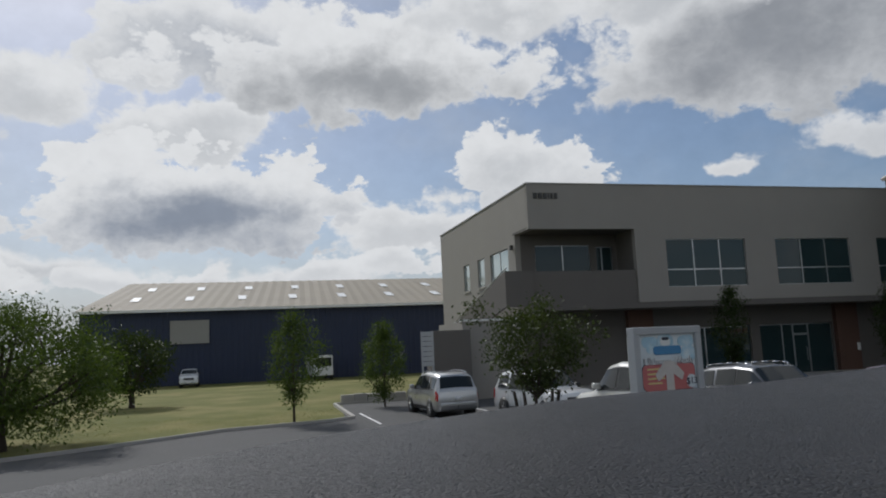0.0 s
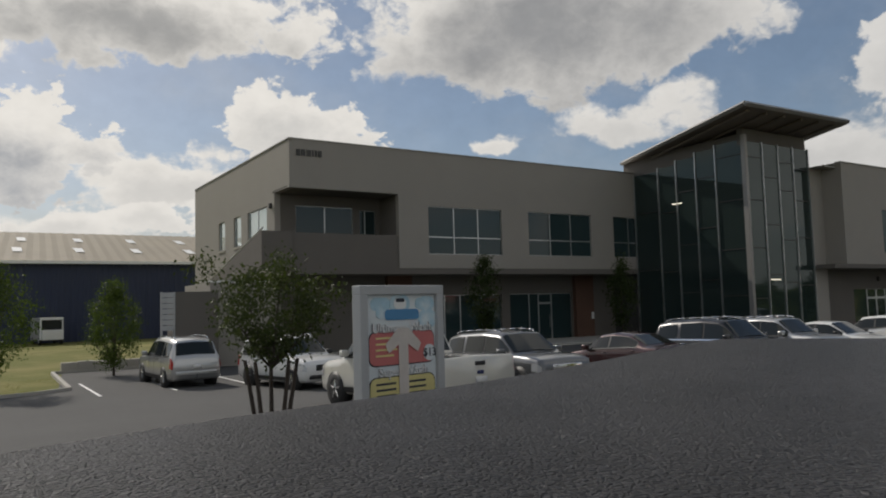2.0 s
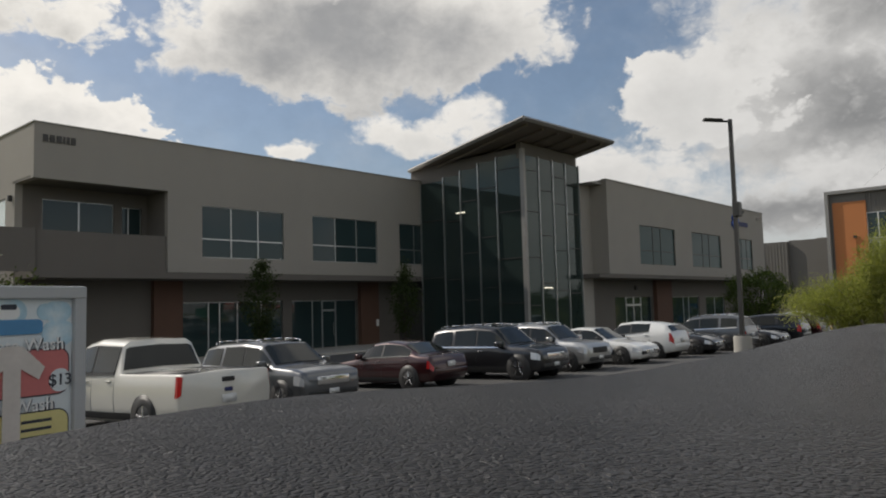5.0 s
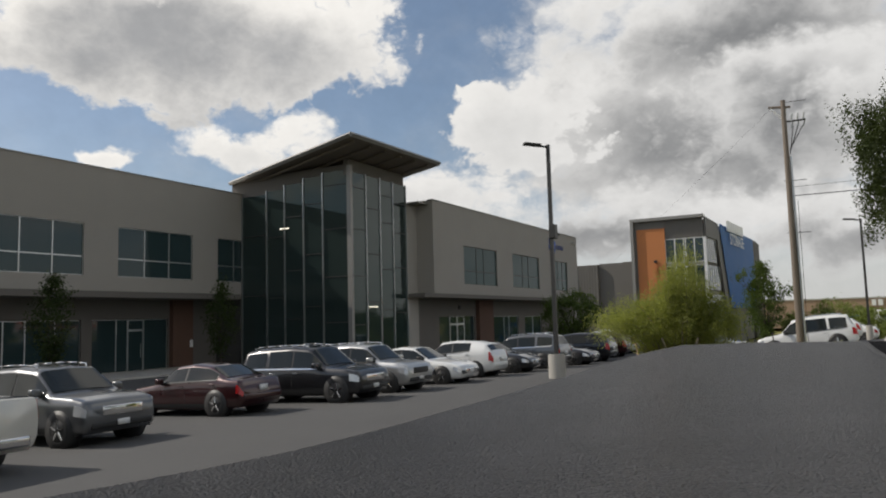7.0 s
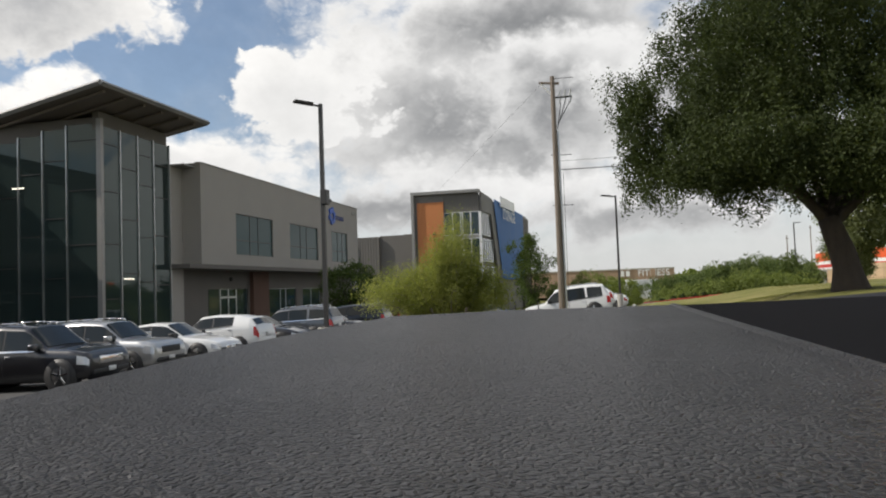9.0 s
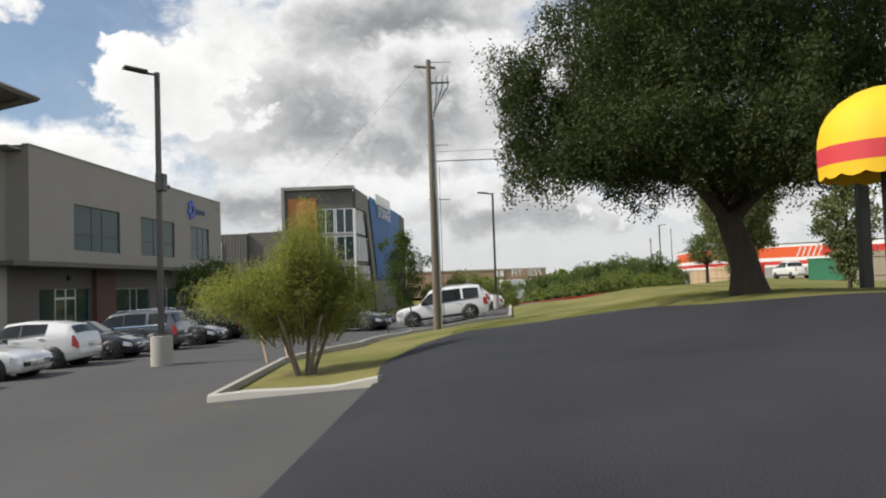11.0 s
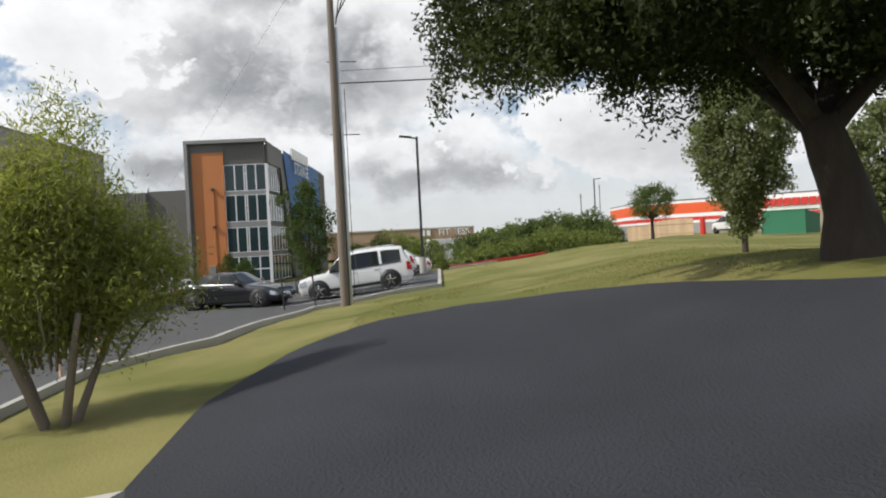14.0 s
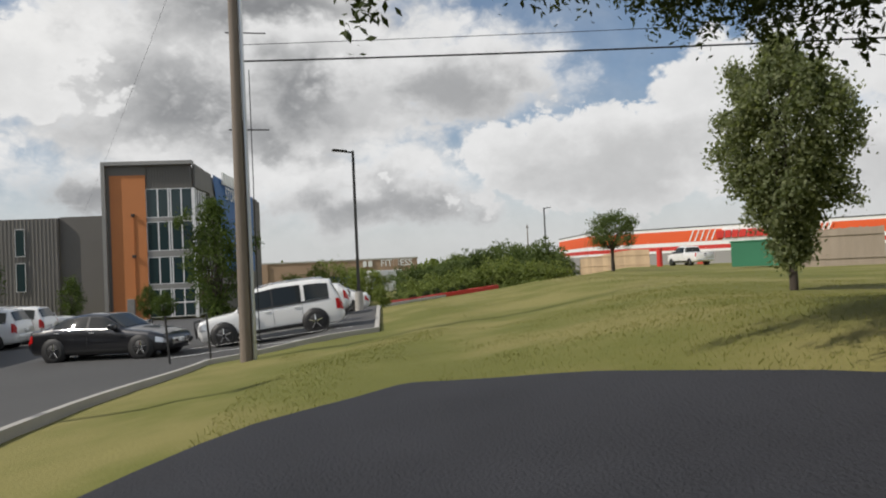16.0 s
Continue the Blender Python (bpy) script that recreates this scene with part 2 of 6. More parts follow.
def grained(name, base, cell=170.0):
    """Soft black plastic with a pebbled leather grain."""
    m = bpy.data.materials.new(name)
    m.use_nodes = True
    N = Nodes(m.node_tree)
    b = m.node_tree.nodes["Principled BSDF"]
    pos = N.add("ShaderNodeTexCoord").outputs["Object"]
    warp = N.vec("ADD", pos, N.vec("SCALE", N.add("ShaderNodeTexNoise", {"Vector": pos, "Scale": 60.0}).outputs["Color"]))
    warp.node.inputs[1].links[0].from_node.inputs["Scale"].default_value = 0.012
    cells = N.add("ShaderNodeTexVoronoi", {"Vector": warp, "Scale": cell}, feature="DISTANCE_TO_EDGE").outputs["Distance"]
    h = N.math("ADD", N.ramp(cells, 0.0, 0.28), N.math("MULTIPLY", N.noise(pos, 900.0, 2.0), 0.15))
    bump = N.add("ShaderNodeBump", {"Height": h, "Strength": 1.0, "Distance": 0.006})
    m.node_tree.links.new(bump.outputs[0], b.inputs["Normal"])
    stain = N.noise(pos, 5.0, 4.0)
    col = N.mix(N.ramp(stain, 0.4, 0.7), base, tuple(c * 1.35 for c in base))
    m.node_tree.links.new(col, b.inputs["Base Color"])
    b.inputs["Roughness"].default_value = 0.36
    b.inputs["Specular IOR Level"].default_value = 0.22
    return m


DASH = grained("grained_dark_plastic", (0.044, 0.043, 0.044), 150.0)

TOWERCORE = material("dim_interior", (0.05, 0.05, 0.048), 0.9, var=0.2, scale=0.4, bump=0.0)
SOFFIT = material("soffit_board", (0.20, 0.17, 0.14), 0.8, var=0.12, scale=1.0)
WHITEMETAL = material("white_window_bars", (0.74, 0.74, 0.73), 0.4, var=0.04, bump=0.0)
BLUEPAINT = material("blue_paint", (0.05, 0.12, 0.45), 0.5, var=0.05, bump=0.0)
NAVYPAINT = material("navy_paint", (0.02, 0.03, 0.12), 0.5, var=0.05, bump=0.0)
GREYPANEL = material("pale_panel", (0.42, 0.43, 0.43), 0.6, var=0.06, scale=0.5, bump=0.0)

STRIPLIGHT = material("strip_light", (0.9, 0.9, 0.85), 0.5, bump=0.0)
STRIPLIGHT.node_tree.nodes["Principled BSDF"].inputs["Emission Color"].default_value = (1.0, 0.9, 0.72, 1.0)
STRIPLIGHT.node_tree.nodes["Principled BSDF"].inputs["Emission Strength"].default_value = 1.2

# ---- mesh helpers ----


def bm_box(bm, x0, y0, z0, x1, y1, z1, bevel=0.0):
    r = bmesh.ops.create_cube(bm, size=1.0, matrix=Matrix.Translation(((x0 + x1) / 2, (y0 + y1) / 2, (z0 + z1) / 2)) @ Matrix.Diagonal((abs(x1 - x0), abs(y1 - y0), abs(z1 - z0), 1)))
    if bevel:
        vs = set(r["verts"])
        bmesh.ops.bevel(bm, geom=[e for e in bm.edges if e.verts[0] in vs and e.verts[1] in vs], offset=bevel, segments=2, affect="EDGES", profile=0.6)
    return bm


def box(x0, y0, z0, x1, y1, z1, bevel=0.0):
    return bm_box(bmesh.new(), x0, y0, z0, x1, y1, z1, bevel)


def cyl(bm, a, b, r0, r1=None, seg=12, caps=True):
    """A tapered round bar from a to b."""
    a, b = Vector(a), Vector(b)
    m = Matrix.Translation((a + b) / 2) @ (b - a).to_track_quat("Z", "Y").to_matrix().to_4x4()
    bmesh.ops.create_cone(bm, cap_ends=caps, segments=seg, radius1=r0, radius2=r0 if r1 is None else r1, depth=(b - a).length, matrix=m)
    return bm


def prism(pts, z0, z1):
    """An upright prism on the outline pts (x, y)."""
    bm = bmesh.new()
    lo = [bm.verts.new((x, y, z0)) for x, y in pts]
    hi = [bm.verts.new((x, y, z1)) for x, y in pts]
    bm.faces.new(lo[::-1])
    bm.faces.new(hi)
    n = len(pts)
    for i in range(n):
        bm.faces.new((lo[i], lo[(i + 1) % n], hi[(i + 1) % n], hi[i]))
    bmesh.ops.recalc_face_normals(bm, faces=bm.faces)
    return bm


def mesh_of(name, bm, mat, smooth=False):
    me = bpy.data.meshes.new(name)
    if smooth:
        for f in bm.faces:
            f.smooth = True
    bm.to_mesh(me)
    bm.free()
    for m in (mat if isinstance(mat, (list, tuple)) else [mat]):
        me.materials.append(m)
    return me


def part(name, bm, mat, parent=None, label="", smooth=False):
    ob = new(name, mesh_of(name, bm, mat, smooth))
    ob.parent = parent
    if label:
        tagged(ob, label)
    return ob


def thing(name, label, category, group="", kind="", at=None):
    e = tagged(new(name), label, category, group, kind)
    e.empty_display_size = 0.3
    if at is not None:
        e.matrix_world = at
    return e


def lettering(text, size, mat, m, parent, name="lettering", align="CENTER"):
    cu = bpy.data.curves.new("text", "FONT")
    cu.body, cu.size, cu.align_x, cu.align_y, cu.extrude = text, size, align, "CENTER", 0.0015
    cu.offset = size * 0.01
    ob = new("text", cu)
    bpy.context.view_layer.update()
    me = bpy.data.meshes.new_from_object(ob.evaluated_get(bpy.context.evaluated_depsgraph_get()))
    bpy.data.objects.remove(ob)
    bpy.data.curves.remove(cu)
    me.materials.clear()
    me.materials.append(mat)
    o = new(name, me)
    o.parent = parent
    o.matrix_local = m
    return o


# ---- ground ----


def smooth01(a, b, x):
    t = min(1.0, max(0.0, (x - a) / (b - a)))
    return t * t * (3 - 2 * t)


def terrain(x, y):
    """Height of the land: a car park, a verge that rises to the lane and a grassy bank beyond it."""
    yy = y + 4.5 * smooth01(13, 30, x) + 0.5 * min(60.0, max(0.0, x - 40))
    top = 1.0 - 0.19 * smooth01(9, 19, x) - 0.08 * smooth01(30, 60, x)
    east = (-2.2 * smooth01(50, 98, x) - 0.05 * smooth01(22, 31, x)) * smooth01(-36, -31, yy)
    knots = [(-400, 1.6 * top), (-50, 1.6 * top), (-44, 1.75 * top), (-37.5, 0.85 * top), (-34, 0.3), (-30, -0.12), (-12, -0.5), (400, -0.5)]
    for (a, za), (b, zb) in zip(knots, knots[1:]):
        if yy <= b:
            return za + (zb - za) * smooth01(a, b, yy) + east
    return -0.5 + east


def along(knots, x):
    """A line through (x, y) knots."""
    for (a, ya), (b, yb) in zip(knots, knots[1:]):
        if x <= b:
            return ya + (yb - ya) * max(0.0, (x - a) / (b - a))
    return knots[-1][1]


LOT_SOUTH = [(-40, -49), (-24, -44.5), (-17, -39), (-12, -35.5), (4.5, -35.6), (5.6, -32.4), (13, -31.8), (15, -33.6), (26, -34.3), (28, -38.9), (45, -39.8), (64, -50.3), (100, -70)]
LOT_NORTH = [(-40, -24), (-25, -17), (-20.7, -13.6), (-16.7, -10.2), (-12.6, -9.2), (-11.6, -8.4), (-11.4, 0.4), (-1.2, 0.4), (-1.0, -3.4), (26, -3.4), (27, -13.2), (72, -13.2), (74, 8), (100, 8)]


def strip(lo, hi, x0, x1, step, lift, rows=24):
    bm = bmesh.new()
    n = round((x1 - x0) / step)
    g = []
    for i in range(n + 1):
        x = x0 + (x1 - x0) * i / n
        a, b = along(lo, x), along(hi, x)
        g.append([bm.verts.new((x, a + (b - a) * j / rows, terrain(x, a + (b - a) * j / rows) + lift)) for j in range(rows + 1)])
    for a, b in zip(g, g[1:]):
        for j in range(rows):
            bm.faces.new((a[j], b[j], b[j + 1], a[j + 1]))
    return bm


def sweep(path, profile, lift=0.0, follow=True, closed=False):
    """Carries a profile of (sideways, up) along path points (x, y) on the land."""
    bm = bmesh.new()
    rows = []
    n = len(path)
    for i, p in enumerate(path):
        a, b = Vector(path[max(0, i - 1)][:2]), Vector(path[min(n - 1, i + 1)][:2])
        t = (b - a).normalized()
        rt = Vector((t.y, -t.x))
        z = terrain(p[0], p[1]) + lift if follow else lift
        rows.append([bm.verts.new((p[0] + rt.x * s, p[1] + rt.y * s, z + u)) for s, u in profile])
    m = len(profile)
    for a, b in zip(rows, rows[1:]):
        for j in range(m if closed else m - 1):
            bm.faces.new((a[j], a[(j + 1) % m], b[(j + 1) % m], b[j]))
    if closed:
        bm.faces.new(rows[0])
        bm.faces.new(rows[-1][::-1])
    bmesh.ops.recalc_face_normals(bm, faces=bm.faces)
    return bm


def dense(path, step=1.0):
    out = [tuple(path[0])]
    for a, b in zip(path, path[1:]):
        n = max(1, math.ceil(math.dist(a, b) / step))
        out += [(a[0] + (b[0] - a[0]) * k / n, a[1] + (b[1] - a[1]) * k / n) for k in range(1, n + 1)]
    return out


KERB = [(-0.075, -0.1), (-0.075, 0.12), (-0.05, 0.15), (0.075, 0.15), (0.075, -0.1)]
DRIVE_NORTH = [(-40, -49.5), (-24, -44), (-18, -39.2), (-14.8, -36.2), (-11, -35.4), (4.5, -35.5), (8, -35.2), (11, -35.8), (12.6, -37), (14.2, -38.5)]
DRIVE_SOUTH = [(-40, -56), (-24, -50), (-18, -46), (-14, -45), (-6, -45), (3, -44.5), (5.5, -42.7), (7, -41.9), (10, -41.1), (12.4, -40.1), (14.2, -38.7)]


def build_ground():
    xs = [-3000, -400, -120] + [-60 + 2 * i for i in range(101)] + [160, 220, 400, 3000]
    ys = [-3000, -400, -160, -120] + [-100 + 1.0 * i for i in range(121)] + [40, 80, 200, 400, 3000]
    bm = bmesh.new()
    g = [[bm.verts.new((x, y, terrain(x, y))) for y in ys] for x in xs]
    for i in range(len(xs) - 1):
        for j in range(len(ys) - 1):
            bm.faces.new((g[i][j], g[i + 1][j], g[i + 1][j + 1], g[i][j + 1]))
    tagged(part("ground", bm, GRASS, smooth=True), "sunlit dry green lawn on gently sloping ground", "ground", kind="structure")
    tagged(part("road", strip(LOT_SOUTH, LOT_NORTH, -40, 100, 1.0, 0.035, 30), ASPHALT, smooth=True), "worn grey asphalt car park", "road", kind="structure")
    lane = strip(DRIVE_SOUTH, DRIVE_NORTH, -40, 14.2, 0.5, 0.05, 20)
    tagged(part("road", lane, FRESHASPHALT, smooth=True), "dark asphalt drive climbing beside the verge", "road", kind="structure")
    tagged(part("pavement", strip([(-1, -3.4), (26, -3.4), (26.9, -11.8), (72, -11.8)], [(-1, 2.7), (26, 2.7), (26.9, -9.2), (72, -8.4)], -1, 72, 1.0, 0.12, 6), CONCRETE), "pale concrete pavement along the offices", "pavement", kind="structure")
    for path in (LOT_SOUTH[4:], LOT_NORTH):
        tagged(part("kerb", sweep(dense(path), KERB, 0.0, closed=True), CONCRETE), "pale concrete kerb round the car park", "kerb", kind="structure")
    for off, lift in ((0.0, 0.14), (3.2, 0.24)):
        path = [(x + off, y - 0.12 * off) for x, y in ((45.6, -40.0), (50.5, -41.8), (53.3, -44.2), (55.0, -46.4), (57.6, -48.9))]
        tagged(part("kerb", sweep(dense(path), [(-0.075, -0.5), (-0.075, 0.12), (-0.05, 0.15), (0.075, 0.15), (0.075, -0.5)], lift, closed=True), REDPAINT), "red painted kerb along the top of the grassy bank", "kerb", kind="structure")
    # bay lines
    bm = bmesh.new()
    for x in (-11.0, -8.6, -6.0, -3.2):
        bm.faces.new([bm.verts.new((a, b, terrain(a, b) + 0.045)) for a, b in ((x - 0.05, -11.5), (x + 0.05, -11.5), (x + 0.05, -6.0), (x - 0.05, -6.0))])
    for x in (28.4, 31.0, 33.8, 36.5, 39.2):
        bm.faces.new([bm.verts.new((a, b, terrain(a, b) + 0.045)) for a, b in ((x - 0.05, -38.2), (x + 0.05, -38.2), (x + 0.05, -32.8), (x - 0.05, -32.8))])
    tagged(part("bay_lines", bm, WHITEPAINT), "faded white parking bay lines", "road marking", kind="structure")
    wall = thing("planter_wall", "low pale stone planter wall beside the lawn", "wall")
    for i in range(5):
        x = -11.0 + i * 0.72
        part("stone", box(x, 0.75, -0.6, x + 0.7, 1.1, 0.0 + 0.03 * (i % 2), 0.03), CONCRETE, wall)


build_ground()

# ---- main office building ----
GZ = -0.6
H = 11.6


def wall_panel(parent, mat, x0, x1, y, z0, z1, holes, depth=0.35, name="wall"):
    """A wall facing -y of that depth, with rectangular openings (x0, x1, z0, z1)."""
    cut = [(max(a, x0), min(b, x1), max(c, z0), min(d, z1)) for a, b, c, d in holes]
    xs = sorted({x0, x1, *[v for h in cut for v in h[:2]]})
    zs = sorted({z0, z1, *[v for h in cut for v in h[2:]]})
    solid = {}
    for i in range(len(xs) - 1):
        for k in range(len(zs) - 1):
            mx, mz = (xs[i] + xs[i + 1]) / 2, (zs[k] + zs[k + 1]) / 2
            solid[i, k] = not any(h[0] < mx < h[1] and h[2] < mz < h[3] for h in cut)
    bm = bmesh.new()

    def quad(*c):
        bm.faces.new([bm.verts.new(v) for v in c])

    for (i, k), full in solid.items():
        if not full:
            continue
        a, b, c, d = xs[i], xs[i + 1], zs[k], zs[k + 1]
        quad((a, y, c), (b, y, c), (b, y, d), (a, y, d))
        quad((b, y + depth, c), (a, y + depth, c), (a, y + depth, d), (b, y + depth, d))
        if not solid.get((i - 1, k)):
            quad((a, y + depth, c), (a, y, c), (a, y, d), (a, y + depth, d))
        if not solid.get((i + 1, k)):
            quad((b, y, c), (b, y + depth, c), (b, y + depth, d), (b, y, d))
        if not solid.get((i, k - 1)):
            quad((a, y + depth, c), (b, y + depth, c), (b, y, c), (a, y, c))
        if not solid.get((i, k + 1)):
            quad((a, y, d), (b, y, d), (b, y + depth, d), (a, y + depth, d))
    bmesh.ops.remove_doubles(bm, verts=bm.verts, dist=0.001)
    return part(name, bm, mat, parent)


def glazing(parent, w, h, cols, rows, m, glass=None, bars=None, bar=0.07, name="window", label=""):
    """A framed window, w by h, hung in the pose m with its foot corner at the origin, facing -y. cols, rows: fractions of its bars."""
    win = part(name, box(0, 0.05, 0, w, 0.09, h), DARKMETAL, parent, label)
    win.matrix_local = m
    bm = bmesh.new()
    xs, zs = [w * c for c in cols], [h * r for r in rows]
    for x in xs:
        bm_box(bm, max(0, x - bar / 2), -0.03, 0, min(w, x + bar / 2), 0.045, h)
    for z in zs:
        bm_box(bm, 0, -0.027, max(0, z - bar / 2), w, 0.042, min(h, z + bar / 2))
    part("window_frame", bm, bars or ALU, win)
    for a, b in zip(xs, xs[1:]):
        for c, d in zip(zs, zs[1:]):
            part("pane", box(a, 0.0, c, b, 0.02, d), glass or GLASS, win)
    return win


def bars_row(parent, x, y, z, widths, h, gap, mat, name="lettering", along_x=(1, 0, 0), depth=0.06, slant=0.0):
    """Plain bars in a row, in place of writing."""
    ax = Vector(along_x)
    nrm = Vector((ax.y, -ax.x, 0))
    p = Vector((x, y, z))
    for w in widths:
        if w > 0:
            bm = bmesh.new()
            c = [p, p + ax * w, p + ax * w + Vector((0, 0, h)) + ax * slant, p + Vector((0, 0, h)) + ax * slant]
            f = [bm.verts.new(v + nrm * depth) for v in c]
            b = [bm.verts.new(v) for v in c]
            bm.faces.new(f)
            bm.faces.new(b[::-1])
            for i in range(4):
                bm.faces.new((f[i], b[i], b[(i + 1) % 4], f[(i + 1) % 4]))
            bmesh.ops.recalc_face_normals(bm, faces=bm.faces)
            part(name, bm, mat, parent)
        p = p + ax * (abs(w) + gap)


def build_office():
    b = thing("office_building", "two-storey grey-beige stucco office block with glass entrance tower", "building")
    wins = [(8.88, 14.48), (16.71, 22.41), (24.62, 29.3)]
    wall_panel(b, STUCCO, 0, 29.5, 0, 4.47, H, [(a, c, 5.34, 8.28) for a, c in wins] + [(-1, 6.81, 4.0, 8.9)])
    for a, c in wins:
        glazing(b, c - a, 2.94, (0, 0.34, 0.67, 1), (0, 0.36, 1), pose(a, 0.12, 5.34))
    # flank with its three windows
    flank = wall_panel(b, STUCCO, 0, 19.9, 0, GZ, H, [(20 - 13.6, 20 - 12.1, 6.38, 8.3), (20 - 10.1, 20 - 8.55, 6.35, 8.3), (20 - 7.25, 20 - 3.7, 6.25, 8.3), (20 - 2.4, 20, GZ, 8.9)])
    flank.matrix_local = pose(0, 20, 0, 0, 0, -90)
    for y, w in ((13.6, 1.5), (10.1, 1.55)):
        glazing(b, w, 1.93, (0, 1), (0, 1), pose(0.12, y, 6.36, 0, 0, -90), glass=SKYGLASS)
    glazing(b, 3.55, 2.02, (0, 0.5, 1), (0, 1), pose(0.12, 7.25, 6.26, 0, 0, -90), glass=SKYGLASS)
    for y, w in ((13.6, 1.5), (10.1, 1.55), (7.25, 3.55)):
        part("window_sill", box(-0.06, y - w - 0.05, 6.22, 0.1, y + 0.05, 6.3), CONCRETE, b)
    part("wall_lamp", box(-0.18, 2.75, 8.05, 0, 2.95, 8.35, 0.03), DARKMETAL, b)
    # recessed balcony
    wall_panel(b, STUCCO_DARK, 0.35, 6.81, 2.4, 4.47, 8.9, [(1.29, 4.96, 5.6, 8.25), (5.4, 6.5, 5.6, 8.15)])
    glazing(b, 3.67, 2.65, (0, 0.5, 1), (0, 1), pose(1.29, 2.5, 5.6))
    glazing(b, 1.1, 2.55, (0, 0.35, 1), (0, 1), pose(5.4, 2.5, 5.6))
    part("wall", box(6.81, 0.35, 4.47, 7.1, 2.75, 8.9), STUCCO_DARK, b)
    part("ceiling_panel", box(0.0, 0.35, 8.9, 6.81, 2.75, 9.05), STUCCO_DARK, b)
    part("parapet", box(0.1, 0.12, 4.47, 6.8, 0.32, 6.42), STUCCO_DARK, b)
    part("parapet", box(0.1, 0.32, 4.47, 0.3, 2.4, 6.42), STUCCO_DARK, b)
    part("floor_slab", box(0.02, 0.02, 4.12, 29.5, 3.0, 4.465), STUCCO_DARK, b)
    # outside stair: sloping balustrade, landing wall
    bm = bmesh.new()
    for y0, z0, y1, z1 in ((0.1, 5.95, 12.5, 3.0),):
        side = [(y0, z0 + 0.5), (y1, z1 + 0.6), (y1, z1 - 0.9), (y0, z0 - 1.5)]
        lo = [bm.verts.new((-1.6, y, z)) for y, z in side]
        hi = [bm.verts.new((-1.45, y, z)) for y, z in side]
        bm.faces.new(lo)
        bm.faces.new(hi[::-1])
        for i in range(4):
            bm.faces.new((lo[i], hi[i], hi[(i + 1) % 4], lo[(i + 1) % 4]))
    bmesh.ops.recalc_face_normals(bm, faces=bm.faces)
    part("stair_balustrade", bm, STUCCO_DARK, b)
    part("handrail", cyl(bmesh.new(), (-1.52, 0.0, 6.62), (-1.52, 12.5, 3.72), 0.045), ALU, b)
    part("stair_wall", box(-1.62, -0.05, 4.4, 0.1, 0.15, 6.45), STUCCO_DARK, b)
    part("stair_wall", box(-4.85, -2.0, GZ, -1.6, -1.75, 3.6), STUCCO, b)
    part("stair_wall", box(-4.85, -1.75, GZ, -4.6, 3.0, 3.6), STUCCO, b)
    part("coping", box(-4.93, -2.08, 3.6, -1.55, -1.68, 3.7), WHITEPAINT, b)
    part("stair_roof", box(-4.6, -1.7, 3.2, 0, 6.0, 3.35), DARKMETAL, b)
    # ground floor under the overhang: brick piers and shopfronts
    holes = [(9.09, 16.4, GZ, 2.88), (17.12, 22.89, GZ, 2.88)]
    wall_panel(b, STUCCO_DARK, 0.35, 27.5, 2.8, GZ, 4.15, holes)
    glazing(b, 7.31, 3.45, (0, 0.26, 0.365, 0.536, 0.78, 1), (0, 1), pose(9.09, 2.95, GZ))
    glazing(b, 2.64, 3.45, (0, 0.68, 1), (0, 1), pose(17.12, 2.95, GZ))
    door = glazing(b, 1.24, 3.45, (0, 1), (0, 0.8, 1), pose(19.76, 2.95, GZ), name="door", bar=0.14)
    part("door_handle", cyl(bmesh.new(), (0.95, -0.12, 1.0), (0.95, -0.12, 1.9), 0.02), ALU, door)
    glazing(b, 1.89, 3.45, (0, 1), (0, 1), pose(21.0, 2.95, GZ))
    for x in (7.3, 23.0):
        part("pier", box(x, 2.45, GZ, x + 1.75, 2.8, 4.12), BRICK, b, "red-brown masonry pier")
    part("notice", box(24.45, 2.41, 0.9, 24.7, 2.44, 1.4), WHITEPAINT, b, "small white notice")
    part("roof", box(0.35, 0.35, H - 0.35, 29.5, 19.8, H - 0.25), ROOFMETAL, b)
    part("coping", box(-0.05, -0.05, H, 29.5, 0.4, H + 0.06), ROOFMETAL, b)
    part("coping", box(-0.05, 0.4, H, 0.4, 20, H + 0.06), ROOFMETAL, b)
    part("wall", box(0.35, 19.5, GZ, 60, 19.85, H), STUCCO, b)
    bars_row(b, 0.4, 0, 10.7, (0.22, 0.22, 0.24, 0.06, 0.12, 0.2), 0.34, 0.09, DARKMETAL, "number_bar")
    # glass tower
    tw = part("tower", box(27.25, -9.1, GZ, 33.7, 4.0, 12.0), TOWERCORE, b, "glazed entrance tower")
    front = [(27.05, 28.7), (28.7, 30.42), (30.42, 32.1), (32.1, 33.95)]
    rows_f = ([-0.6, 2.1, 5.32, 8.41, 11.2, 12.2], [-0.6, 3.6, 6.87, 9.98, 12.2], [-0.6, 3.1, 5.9, 9.2, 11.1, 12.2], [-0.6, 2.9, 6.1, 8.6, 10.75, 12.2])
    for (a, c), zs in zip(front, rows_f):
        for lo, hi in zip(zs, zs[1:]):
            part("pane", box(a + 0.03, -9.42, lo + 0.02, c - 0.03, -9.39, hi - 0.02), TOWERGLASS, tw)
        for z in zs[1:-1]:
            part("transom", box(a, -9.46, z - 0.03, c, -9.38, z + 0.03), DARKMETAL, tw)
    for x in (27.9 - 0.87, 28.7, 30.42, 32.1, 33.92):
        part("mullion", box(x - 0.035, -9.5, GZ, x + 0.035, -9.36, 12.25), ALU, tw)
    left = [(-9.2, -7.18), (-7.18, -5.56), (-5.56, -3.91), (-3.91, -2.3), (-2.3, 0.0)]
